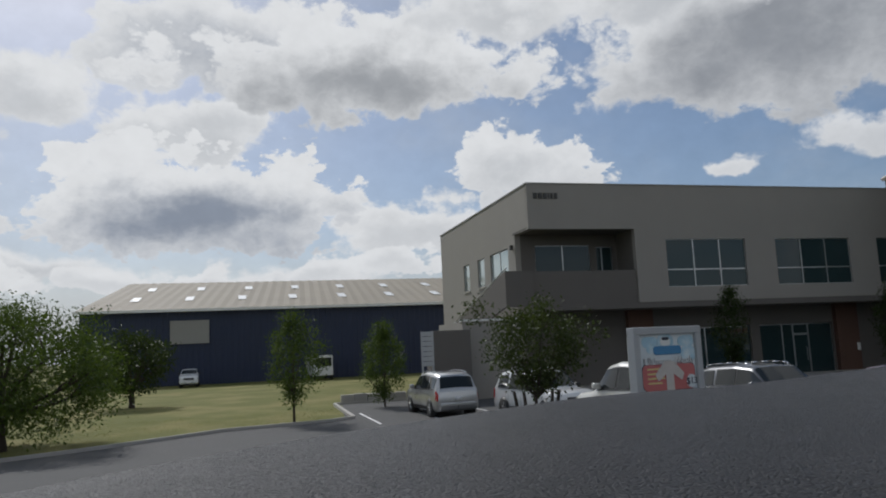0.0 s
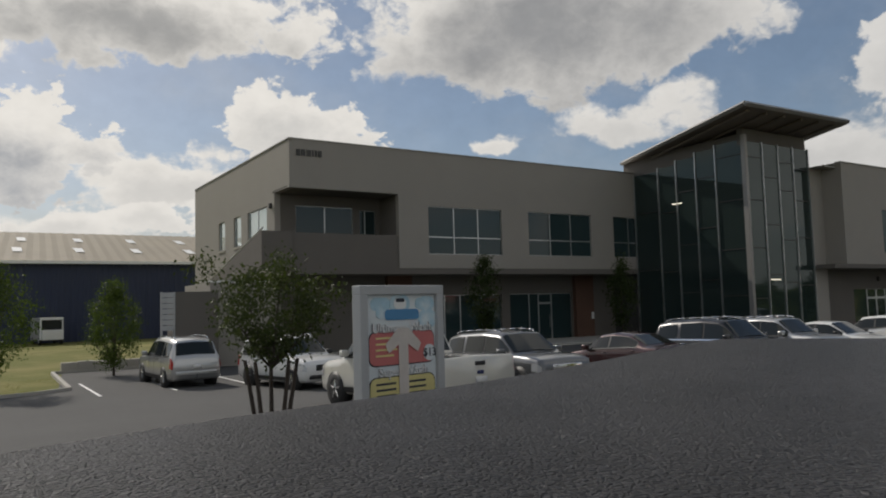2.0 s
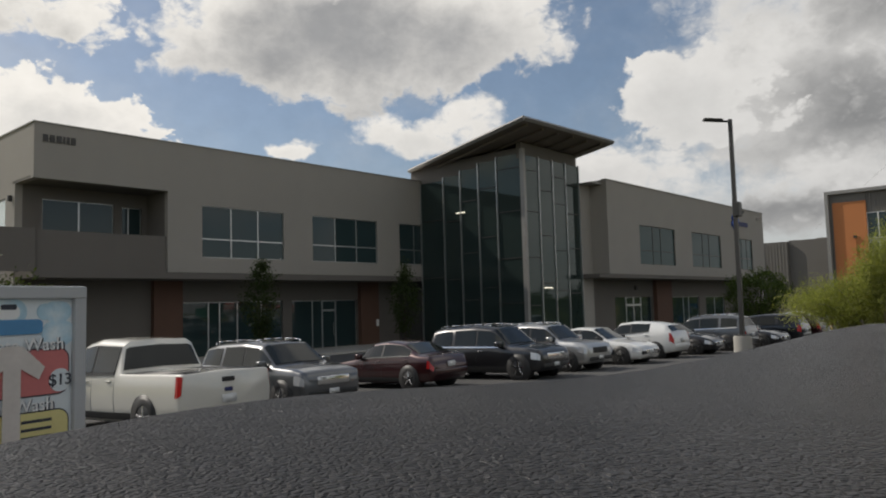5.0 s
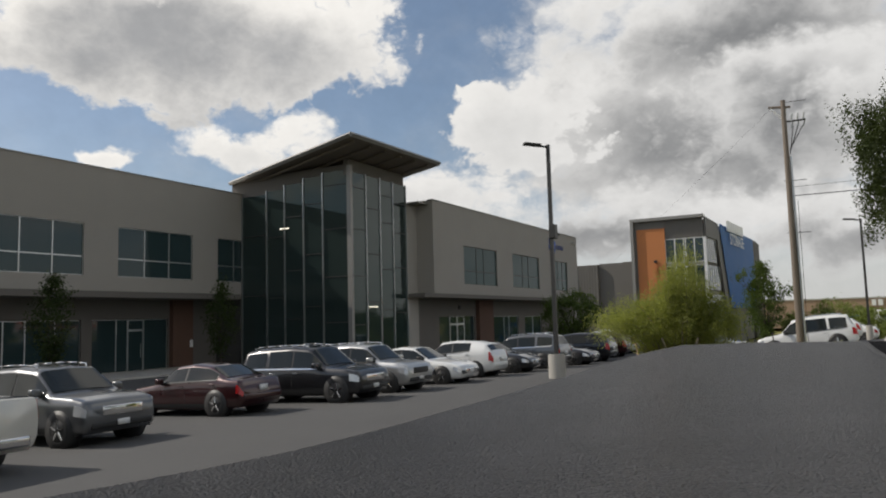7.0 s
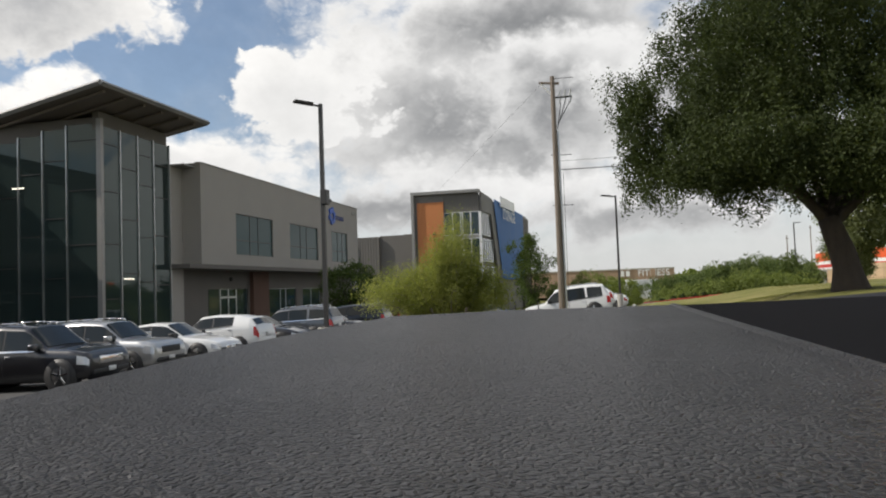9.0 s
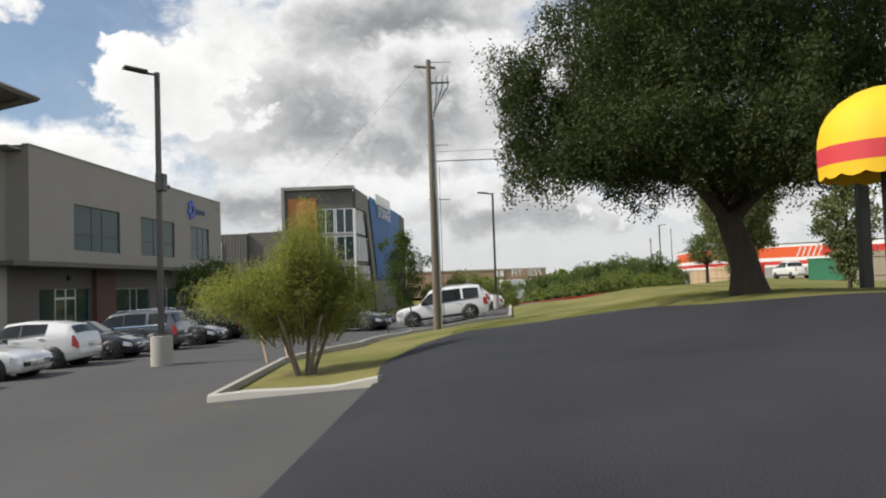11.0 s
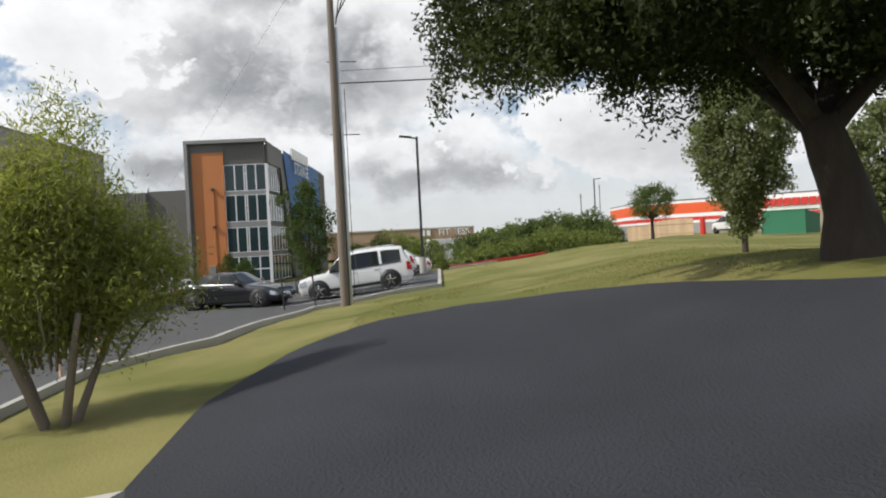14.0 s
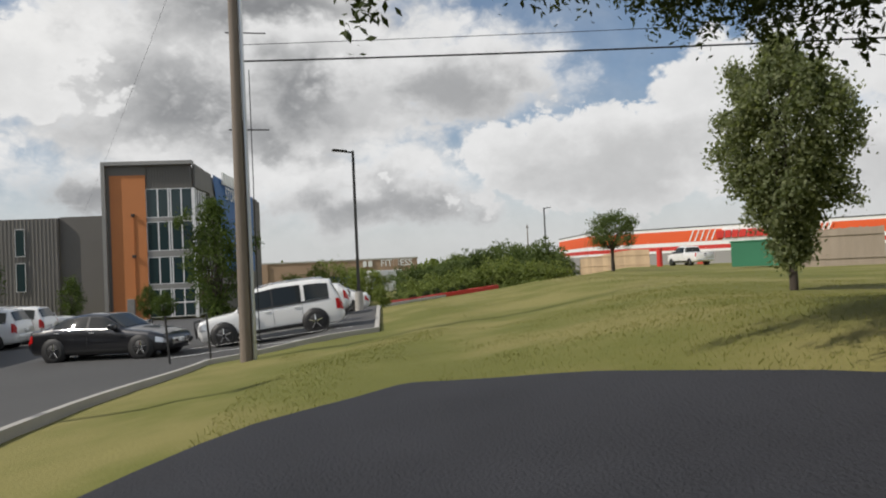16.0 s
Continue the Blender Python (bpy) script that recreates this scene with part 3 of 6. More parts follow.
    tops = (12.35, 12.16, 11.88, 11.6, 11.4, 11.3)
    rows_l = ([-0.6, 2.3, 5.3, 8.48, 11.4], [-0.6, 3.4, 6.9, 10.3], [-0.6, 2.6, 5.9, 9.6], [-0.6, 4.1, 8.3], [-0.6, 4.3, 8.5])
    for k, ((a, c), zs) in enumerate(zip(left, rows_l)):
        zs = zs + [tops[k]]
        for lo, hi in zip(zs, zs[1:]):
            part("pane", box(26.97, a + 0.03, lo + 0.02, 27.0, c - 0.03, hi - 0.02), TOWERGLASS, tw)
        for z in zs[1:-1]:
            part("transom", box(26.93, a, z - 0.03, 27.01, c, z + 0.03), DARKMETAL, tw)
        part("mullion", box(26.88, c - 0.035, GZ, 27.02, c + 0.035, tops[k]), ALU, tw)
    part("corner_post", box(26.84, -9.52, GZ, 27.10, -9.22, 12.6), ROOFMETAL, tw)
    part("lintel", box(26.95, -9.3, 12.0, 33.9, -8.9, 13.05), STUCCO_DARK, tw)
    part("lintel", box(27.0, -9.0, 11.3, 27.3, 1.0, 12.7), STUCCO_DARK, tw)
    # leaning roof plate with fascia, gutter and purlins
    low = [(26.84, 1.04, 12.42), (23.33, -12.12, 13.42), (33.94, -12.37, 13.46), (38.0, 1.0, 12.45)]
    bm = bmesh.new()
    vs = [bm.verts.new(v) for v in low]
    vt = [bm.verts.new((x, y, z + 0.12)) for x, y, z in low]
    bm.faces.new(vs)
    bm.faces.new(vt[::-1])
    for i in range(4):
        bm.faces.new((vs[i], vt[i], vt[(i + 1) % 4], vs[(i + 1) % 4]))
    bmesh.ops.recalc_face_normals(bm, faces=bm.faces)
    roof = part("tower_roof", bm, SOFFIT, b, "thin leaning roof plate with deep eaves")
    for i, j in ((0, 1), (1, 2), (2, 3)):
        bm = bmesh.new()
        p, q = Vector(low[i]), Vector(low[j])
        cyl(bm, p + Vector((0, 0, 0.1)), q + Vector((0, 0, 0.1)), 0.16, seg=4)
        part("fascia", bm, ROOFMETAL, roof)
    for k in range(6):
        f = 0.08 + k * 0.165
        p, q = Vector(low[1]).lerp(Vector(low[2]), f), Vector(low[0]).lerp(Vector(low[3]), f)
        part("purlin", cyl(bmesh.new(), p + Vector((0, 0.4, -0.14)), q + Vector((0, -0.4, -0.14)), 0.09, seg=6), SOFFIT, roof)
    for x, y, z, dx, dy in ((26.9, -4.3, 8.8, 0.04, 0.8), (28.9, -9.5, 3.25, 1.0, 0.04)):
        part("strip_light", box(x, y, z, x + dx, y + dy, z + 0.07), STRIPLIGHT, tw, "small lit strip lamp")
    part("strut", box(27.2, 0.3, 11.4, 27.5, 0.8, 12.4), ROOFMETAL, tw)
    part("strut", box(33.5, -8.8, 11.0, 33.9, -8.4, 13.0), STUCCO_DARK, tw)
    # second wing
    wins = [(40.45, 46.92), (50.41, 57.13), (60.88, 65.7)]
    wall_panel(b, STUCCO, 35.45, 69.3, -10.85, 4.27, 11.25, [(a, c, 5.1, 8.2) for a, c in wins])
    for k, (a, c) in enumerate(wins):
        glazing(b, c - a, 3.1, (0, 0.38, 0.6, 1) if k < 2 else (0, 0.4, 0.7, 1), (0, 0.36, 1), pose(a, -10.73, 5.1), bars=DARKMETAL, glass=WINGGLASS)
    part("wall", box(35.45, -10.5, 4.27, 35.8, 3, 11.25), STUCCO, b)
    part("wall", box(68.95, -10.5, GZ - 0.7, 69.3, 19.5, 11.25), STUCCO, b)
    part("wall", box(33.97, -9.46, GZ, 35.45, -8.9, 11.0), STUCCO, b)
    part("floor_slab", box(34.0, -10.83, 3.98, 69.28, -8.4, 4.265), STUCCO_DARK, b)
    part("coping", box(35.4, -10.92, 11.25, 69.35, -10.45, 11.31), ROOFMETAL, b)
    part("roof", box(34, -10.5, 10.9, 68.95, 19.5, 11.0), ROOFMETAL, b)
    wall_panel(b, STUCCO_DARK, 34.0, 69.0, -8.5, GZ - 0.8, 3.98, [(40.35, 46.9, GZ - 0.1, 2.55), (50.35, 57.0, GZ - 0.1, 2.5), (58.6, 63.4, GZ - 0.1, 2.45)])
    glazing(b, 2.0, 3.2, (0, 1), (0, 1), pose(40.35, -8.38, GZ))
    door = glazing(b, 2.65, 3.2, (0, 0.5, 1), (0, 0.78, 1), pose(42.35, -8.38, GZ), name="door", bar=0.16)
    part("door_handle", cyl(bmesh.new(), (1.2, -0.12, 0.9), (1.2, -0.12, 1.7), 0.025), ALU, door)
    glazing(b, 1.9, 3.2, (0, 1), (0, 1), pose(45.0, -8.38, GZ))
    glazing(b, 6.65, 3.1, (0, 0.48, 0.66, 1), (0, 1), pose(50.35, -8.38, GZ))
    glazing(b, 4.8, 3.05, (0, 0.5, 1), (0, 1), pose(58.6, -8.38, GZ))
    part("pier", box(47.2, -8.85, GZ, 50.2, -8.5, 3.95), BRICK, b, "red-brown masonry pier")
    part("wall_lamp", box(43.7, -8.7, 3.15, 44.0, -8.5, 3.5, 0.03), DARKMETAL, b)
    # blue emblem and name bars
    bm = bmesh.new()
    for k in range(6):
        a = k * math.pi / 3 + 0.3
        cyl(bm, (61.0 + 0.62 * math.cos(a), -10.86, 9.75 + 0.62 * math.sin(a)), (61.0 + 0.62 * math.cos(a), -11.0, 9.75 + 0.62 * math.sin(a)), 0.3, seg=14)
    part("emblem", bm, BLUEPAINT, b, "round blue emblem")
    bars_row(b, 62.2, -10.86, 9.45, (0.5, 0.4, 0.4, 0.3, 0.4), 0.45, 0.08, NAVYPAINT, "name_bar")
    bars_row(b, 67.3, -10.86, 10.4, (0.25, 0.25, 0.1, 0.25, 0.25), 0.3, 0.1, ROOFMETAL, "number_bar")


build_office()

# ---- storage building ----


def ribbed(w, h, pitch, depth=0.05):
    """A ribbed sheet, w by h, facing -y, foot corner at the origin."""
    bm = bmesh.new()
    n = max(2, round(w / pitch))
    pts = []
    for i in range(n):
        x = w * i / n
        p = w / n
        pts += [(x, 0.0), (x + p * 0.55, 0.0), (x + p * 0.65, -depth), (x + p * 0.9, -depth)]
    pts.append((w, 0.0))
    lo = [bm.verts.new((x, y, 0)) for x, y in pts]
    hi = [bm.verts.new((x, y, h)) for x, y in pts]
    for i in range(len(pts) - 1):
        bm.faces.new((lo[i], lo[i + 1], hi[i + 1], hi[i]))
    return bm


def build_storage():
    b = thing("storage_building", "four-storey storage building with orange panel, glass corner and blue ribbed wall", "building")
    z0, zt = -2.6, 16.4
    x = 100.4
    side = math.degrees(math.atan2(-3.1, 45.6))      # the long wall runs slightly askew
    ud = Vector((math.cos(radians(side)), math.sin(radians(side)), 0))
    part("wall", prism([(100.75, -19.8), (100.75, -9.7), (146, -9.7), (146, -22.9)], z0, zt - 0.3), GREYSHEET, b)
    # front frame
    part("roof_edge", box(x - 0.6, -20.2, zt - 0.1, x + 0.8, -9.5, zt + 0.35), ROOFMETAL, b)
    part("frame_post", box(x - 0.6, -9.95, z0, x + 0.4, -9.5, zt - 0.1), ROOFMETAL, b)
    part("wall", box(x, -10.35, z0, x + 0.4, -9.95, zt - 0.1), GREYSHEET, b)
    part("orange_panel", box(x - 0.12, -14.5, z0, x + 0.4, -10.35, 15.1), ORANGE, b, "flat orange wall panel")
    part("wall", box(x, -14.5, 15.1, x + 0.4, -10.35, zt - 0.1), GREYSHEET, b)
    rib = part("ribbed_sheet", ribbed(5.5, 2.9, 0.32), GREYSHEET, b)
    rib.matrix_local = pose(x + 0.1, -14.5, 13.4, 0, 0, -90)
    for lo, hi in ((9.85, 13.4), (5.75, 9.35), (1.65, 5.0), (-2.4, 1.05)):
        glazing(b, 5.5, hi - lo, (0, 0.25, 0.48, 0.53, 0.76, 1), (0, 1) if lo > 0 else (0, 0.5, 1), pose(x + 0.05, -14.5, lo, 0, 0, -90), bars=WHITEMETAL, bar=0.16, glass=GLASS)
        m = pose(x + 0.35, -20.1, lo, 0, 0, side)
        glazing(b, 7.2 + (13.4 - hi) * 0.4, hi - lo, [k / 6 for k in range(7)], (0, 1), m, bars=WHITEMETAL, bar=0.14)
    for lo, hi in ((9.35, 9.85), (5.0, 5.75), (1.05, 1.65)):
        part("spandrel", box(x + 0.02, -20.05, lo, x + 0.3, -14.5, hi), ROOFMETAL, b)
    part("corner_post", box(x - 0.05, -20.3, z0, x + 0.4, -19.95, 13.4), WHITEMETAL, b)

    def along_side(u, out, z):
        p = Vector((x, -20.1, 0)) + ud * u + Vector((ud.y, -ud.x, 0)) * out
        return (p.x, p.y, z)

    # leaning dark fin, then the blue ribbed wall
    bm = bmesh.new()
    prof = [(0.3, 13.45), (0.3, 16.4), (8.6, 16.1), (17.0, z0), (14.4, z0), (7.4, 13.45)]
    f = [bm.verts.new(along_side(u, 0.25, z)) for u, z in prof]
    k = [bm.verts.new(along_side(u, -0.05, z)) for u, z in prof]
    bm.faces.new(f)
    bm.faces.new(k[::-1])
    for i in range(len(prof)):
        bm.faces.new((f[i], k[i], k[(i + 1) % len(prof)], f[(i + 1) % len(prof)]))
    bmesh.ops.recalc_face_normals(bm, faces=bm.faces)
    part("fin", bm, GREYSHEET, b)
    bm = bmesh.new()
    lean = lambda z: 8.9 + (16.2 - z) / 18.8 * 8.2
    n = 60
    rows = []
    for i in range(n + 1):
        t = i / n
        o = 0.30 if i % 2 else 0.40
        top, bot = 16.2, 3.0
        rows.append((bm.verts.new(along_side(lean(top) + (37.5 - lean(top)) * t, o, top - 0.4 * t)), bm.verts.new(along_side(lean(bot) + (37.5 - lean(bot)) * t, o, bot))))
    for (a, c), (d, e) in zip(rows, rows[1:]):
        bm.faces.new((a, c, e, d))
    bmesh.ops.recalc_face_normals(bm, faces=bm.faces)
    part("blue_wall", bm, BLUESHEET, b, "blue ribbed sheet wall")
    end = part("ribbed_sheet", ribbed(8.0, 18.2, 0.5), GREYSHEET, b)
    p = along_side(37.6, 0.1, z0)
    end.matrix_local = pose(p[0], p[1], p[2], 0, 0, side)
    p = along_side(13.6, 0.5, 15.0)
    bars_row(b, p[0], p[1], 15.35, (1.25, 1.25, 1.2, 1.25, 1.2, 1.25, 1.25, 1.2), 1.7, 0.4, WHITEPAINT, "name_bar", ud, 0.25)
    p = along_side(20.6, 0.75, 14.0)
    lettering("STORAGE", 2.6, WHITEPAINT, pose(p[0], p[1], 14.1, 90, 0, side), b, "sign_letters")
    # pipes and meter on the orange panel
    part("conduit", cyl(bmesh.new(), (x - 0.2, -13.0, z0), (x - 0.2, -13.0, 10.0), 0.06), ORANGE, b)
    for z in (10.0, 5.0):
        part("wall_lamp", box(x - 0.5, -13.2, z, x - 0.12, -12.8, z + 0.35, 0.04), DARKMETAL, b)
    part("meter_box", box(x - 0.4, -12.9, z0, x - 0.12, -12.0, 0.0, 0.03), ROOFMETAL, b)
    # lower rear wing
    part("wall", box(104, -9.68, z0, 140, -3.2, 10.6), GREYSHEET, b)
    part("wall", box(103.4, -3.2, z0, 140, 30, 10.45), GREYSHEET, b)
    rs = part("ribbed_sheet", ribbed(33.0, 13.0, 0.45), GREYSHEET, b)
    rs.matrix_local = pose(103.38, 29.9, z0, 0, 0, -90)
    for lo, hi in ((5.8, 9.2), (1.45, 5.0)):
        for y in (1.8, 9.8, 17.8):
            glazing(b, 1.15, hi - lo, (0, 1), (0, 1), pose(103.2, y, lo, 0, 0, -90), bars=WHITEMETAL, bar=0.12)
    part("roof_unit", box(112, -7, 10.6, 115, -5, 11.3, 0.05), ROOFMETAL, b)


build_storage()

# ---- far shops ----


def build_gym():
    b = thing("gym_building", "long low tan brick gym with flat roof", "building")
    part("wall", box(191, -56.8, -2, 240, 4, 4.7), TAN, b)
    part("roof_edge", box(190.8, -57, 4.7, 240, 4.2, 5.05), CONCRETE, b)
    bars_row(b, 190.95, -43.2, 3.0, (0.9, 1.0), 1.45, 0.42, WHITEPAINT, "name_bar", (0, -1, 0), 0.3)
    lettering("FITNESS", 2.3, WHITEPAINT, pose(190.7, -51.6, 3.72, 90, 0, -90), b, "sign_letters")
    for y in (-52, -20, -6):
        part("pilaster", box(190.6, y, -2, 191, y + 1.2, 4.7), TAN, b)


def build_auto_store():
    b = thing("auto_parts_store", "low grey block shop with orange and red stripes", "building")
    K, L, R = Vector((93.6, -68.2, 0)), Vector((112.5, -70.2, 0)), Vector((73.0, -94.8, 0))
    for p, q in ((L, K), (K, R)):
        d = (q - p).normalized()
        n = Vector((d.y, -d.x, 0))
        n = n if n.dot(Vector((5, -38, 0)) - p) > 0 else -n
        lay = [(-0.5, 2.55, GREYPAINT, 0.0, "wall"), (2.55, 2.85, WHITEPAINT, 0.05, "white_band"), (2.85, 3.3, REDPAINT, 0.05, "red_band"), (3.3, 3.75, WHITEPAINT, 0.05, "white_band"), (3.75, 5.05, ORANGEPAINT, 0.06, "orange_band"), (5.05, 5.4, WHITEPAINT, 0.05, "white_band"), (5.4, 5.5, DARKMETAL, 0.1, "coping")]
        for z0, z1, m, out, nm in lay:
            bm = prism([tuple((p + n * out)[:2]), tuple((q + n * out)[:2]), tuple((q - n * 0.4)[:2]), tuple((p - n * 0.4)[:2])], z0, z1)
            part(nm, bm, m, b)
        if p is K:
            for k in range(5):
                o = K.lerp(R, 0.355 + 0.018 * k) + n * 0.1
                bars_row(b, o.x, o.y, 3.8, (0.14,), 1.2, 0.0, WHITEPAINT, "slash", d, 0.03, 0.5)
            o = K.lerp(R, 0.465) + n * 0.1
            part("white_field", prism([tuple((o)[:2]), tuple((o + d * 11)[:2]), tuple((o + d * 11 - n * 0.08)[:2]), tuple((o - n * 0.08)[:2])], 3.75, 5.06), WHITEPAINT, b)
            for k in range(4):
                q2 = o + d * (9.0 + 0.5 * k) + n * 0.04
                bars_row(b, q2.x, q2.y, 3.8, (0.2,), 1.2, 0.0, ORANGEPAINT, "slash", d, 0.03, 0.5)
            o = o - d * 0.7 + n * 0.06
            bars_row(b, o.x, o.y, 4.0, (0.8, 0.62, 0.62, 0.72, 0.85, 0.72, 0.72, 0.65), 0.85, 0.12, REDPAINT, "name_bar", d, 0.1, 0.15)
            o = K.lerp(R, 0.38) + n * 0.05
            part("door", prism([tuple((o)[:2]), tuple((o + d * 1.2)[:2]), tuple((o + d * 1.2 + n * 0.06)[:2]), tuple((o + n * 0.06)[:2])], 0.9, 2.3), REDPAINT, b, "red steel door")
    part("wall", prism([(112.5, -70.2), (93.8, -68.5), (73.2, -94.8), (100, -115), (125, -95)], -0.5, 5.2), GREYPAINT, b)


def build_warehouse():
    b = thing("warehouse", "long navy sheet metal warehouse with pale roof", "building")
    x0, x1, y0 = -32.8, 48, 45.0
    part("wall", box(x0, y0, -1.6, x1, y0 + 45, 7.6), NAVY, b)
    rs = part("ribbed_sheet", ribbed(x1 - x0, 9.0, 0.6, 0.06), NAVY, b)
    rs.matrix_local = pose(x0, y0 - 0.02, -1.5)
    bm = bmesh.new()
    n = 130
    rows = []
    for i in range(n + 1):
        x = x0 - 0.4 + (x1 - x0 + 0.4) * i / n
        u = 0.05 if i % 2 else 0.0
        rows.append((bm.verts.new((x, y0 - 0.6, 7.6 + u)), bm.verts.new((x + 2.2 * (1 - i / n), y0 + 22, 12.6 + u)), bm.verts.new((x, y0 + 45.6, 7.6 + u))))
    for a, c in zip(rows, rows[1:]):
        bm.faces.new((a[0], c[0], c[1], a[1]))
        bm.faces.new((a[1], c[1], c[2], a[2]))
    part("roof", bm, PALEROOF, b, "pale corrugated roof with skylights")
    part("gutter", box(x0 - 0.5, y0 - 0.75, 7.35, x1, y0 - 0.55, 7.62), WHITEPAINT, b)
    for i in range(12):
        for r, off in ((0.25, 0.0), (0.62, 0.8)):
            x = -28.6 + 5.9 * i + off
            y = y0 - 0.6 + 22.6 * r
            z = 7.66 + 5.0 * r
            bm = bmesh.new()
            vs = [bm.verts.new(v) for v in ((x, y, z + 0.06), (x + 0.9, y, z + 0.06), (x + 0.9, y + 3.0, z + 0.06 + 0.664), (x, y + 3.0, z + 0.06 + 0.664))]
            bm.faces.new(vs)
            part("skylight", bm, WHITEPAINT, b)
    part("sign_panel", box(-23.8, y0 - 0.3, 3.9, -19.8, y0 - 0.1, 6.4), ROOFMETAL, b, "blank grey panel")


build_gym()
build_auto_store()
build_warehouse()

# ---- vehicles ----


def paint(name, col, metal=0.3, rough=0.3):
    return material(name, col, rough, metal=metal, var=0.04, scale=2.0, bump=0.0, coat=1.0)


PAINTS = {
    "white": paint("white_car_paint", (0.74, 0.74, 0.72), 0.0), "silver": paint("silver_car_paint", (0.50, 0.50, 0.49), 0.7), "black": paint("black_car_paint", (0.012, 0.012, 0.014), 0.2),
    # red is mixed near black: shade on the saloon is put into its paint
    "grey": paint("grey_car_paint", (0.12, 0.125, 0.13), 0.6), "red": paint("shade_darkened_red_paint", (0.035, 0.004, 0.005), 0.4), "cream": paint("cream_car_paint", (0.66, 0.64, 0.57), 0.0),
}
CARGLASS = material("car_glass", (0.018, 0.022, 0.022), 0.03, var=0.05, bump=0.0, spec=0.4)
LAMPGLASS = material("headlamp_glass", (0.55, 0.56, 0.57), 0.08, metal=0.4, var=0.05, bump=0.0, spec=0.9)
TAILGLASS = material("tail_lamp_glass", (0.45, 0.012, 0.012), 0.12, var=0.05, bump=0.0, spec=0.8)
CHROME = material("chrome", (0.75, 0.75, 0.75), 0.12, metal=1.0, var=0.03, bump=0.0)
PLASTIC = material("black_plastic", (0.022, 0.022, 0.022), 0.55, var=0.1, bump=0.0)
PLATE = material("plate_white", (0.7, 0.7, 0.68), 0.5, var=0.05, bump=0.0)

# stations: place along the length, sill, waist and top heights, half widths at waist and top as shares
SHAPES = {
    "suv": [(0, .40, .72, .76, .84, .76), (.022, .27, .90, .94, .95, .82), (.10, .23, .99, 1.03, .985, .83), (.255, .22, 1.04, 1.09, 1.0, .84), (.385, .22, 1.02, .955, 1.0, .75), (.55, .22, 1.03, 1.0, 1.0, .76),
            (.82, .22, 1.05, .985, 1.0, .75), (.93, .23, 1.07, .94, .985, .72), (.98, .27, 1.05, 1.09, .96, .81), (1.0, .38, .84, .88, .90, .80)],
    "wagon": [(0, .34, .56, .60, .78, .72), (.025, .22, .72, .76, .92, .80), (.12, .2, .88, .92, .985, .82), (.25, .2, .98, 1.02, 1.0, .84), (.385, .2, 1.0, .95, 1.0, .76), (.55, .2, 1.02, 1.0, 1.0, .77),
              (.85, .2, 1.05, .985, 1.0, .75), (.95, .22, 1.05, .93, .975, .72), (.985, .26, 1.0, 1.05, .95, .80), (1.0, .36, .72, .76, .88, .78)],
    "sedan": [(0, .32, .50, .54, .76, .70), (.03, .2, .64, .68, .90, .78), (.12, .18, .78, .82, .98, .82), (.29, .18, .88, .92, 1.0, .84), (.44, .18, .92, .965, 1.0, .70), (.58, .18, .94, 1.0, 1.0, .70),
              (.72, .18, .96, .95, 1.0, .68), (.88, .2, .98, 1.02, .98, .80), (.97, .24, .94, .98, .93, .80), (1.0, .36, .66, .70, .84, .72)],
    "hatch": [(0, .36, .58, .62, .76, .70), (.03, .24, .74, .78, .90, .80), (.12, .22, .90, .94, .98, .82), (.26, .22, .99, 1.03, 1.0, .84), (.40, .22, 1.02, .97, 1.0, .70), (.55, .22, 1.05, 1.0, 1.0, .70),
              (.78, .22, 1.12, .96, 1.0, .66), (.91, .24, 1.14, .88, .98, .64), (.975, .28, 1.04, 1.08, .94, .78), (1.0, .38, .74, .78, .84, .74)],
    "pickup": [(0, .42, .70, .74, .82, .76), (.02, .32, .98, 1.02, .95, .84), (.08, .28, 1.10, 1.14, .99, .86), (.22, .28, 1.18, 1.22, 1.0, .86), (.31, .28, 1.20, .96, 1.0, .74), (.40, .28, 1.20, 1.0, 1.0, .75),
               (.585, .28, 1.21, .97, 1.0, .74), (.612, .28, 1.21, 1.25, 1.0, .93), (.98, .34, 1.21, 1.25, 1.0, .93), (1.0, .5, 1.19, 1.23, .97, .90)],
}


def car_surface(shape, L, W, Ht):
    st = []
    for u, zb, zw, zt, w, wt in SHAPES[shape]:
        zt = zt * Ht if zt <= 1.0 and zw > 0.85 and wt < 0.78 else zt
        st.append((u * L, zb, zw, zt, w * W / 2, wt * W / 2))

    def section(k):
        x, zb, zw, zt, w, wt = k
        return [(x, 0.0, zb), (x, w * 0.88, zb), (x, w * 0.98, zb + 0.10), (x, w, zb + (zw - zb) * 0.55), (x, w * 0.965, zw), (x, wt + (w - wt) * 0.12, zw + (zt - zw) * 0.86), (x, wt * 0.86, zt), (x, 0.0, zt + 0.025)]

    def at(u, v):
        """Point on the right-hand skin: u along the length (0 front to 1), v up the section (0 to 7)."""
        x = u * L
        i = max(0, min(len(st) - 2, max(j for j in range(len(st)) if st[j][0] <= x + 1e-6)))
        f = (x - st[i][0]) / (st[i + 1][0] - st[i][0])
        a, b = section(st[i]), section(st[i + 1])
        j = min(6, int(v))
        g = v - j
        p = Vector(a[j]).lerp(Vector(a[j + 1]), g)
        q = Vector(b[j]).lerp(Vector(b[j + 1]), g)
        return p.lerp(q, f)
    return st, section, at


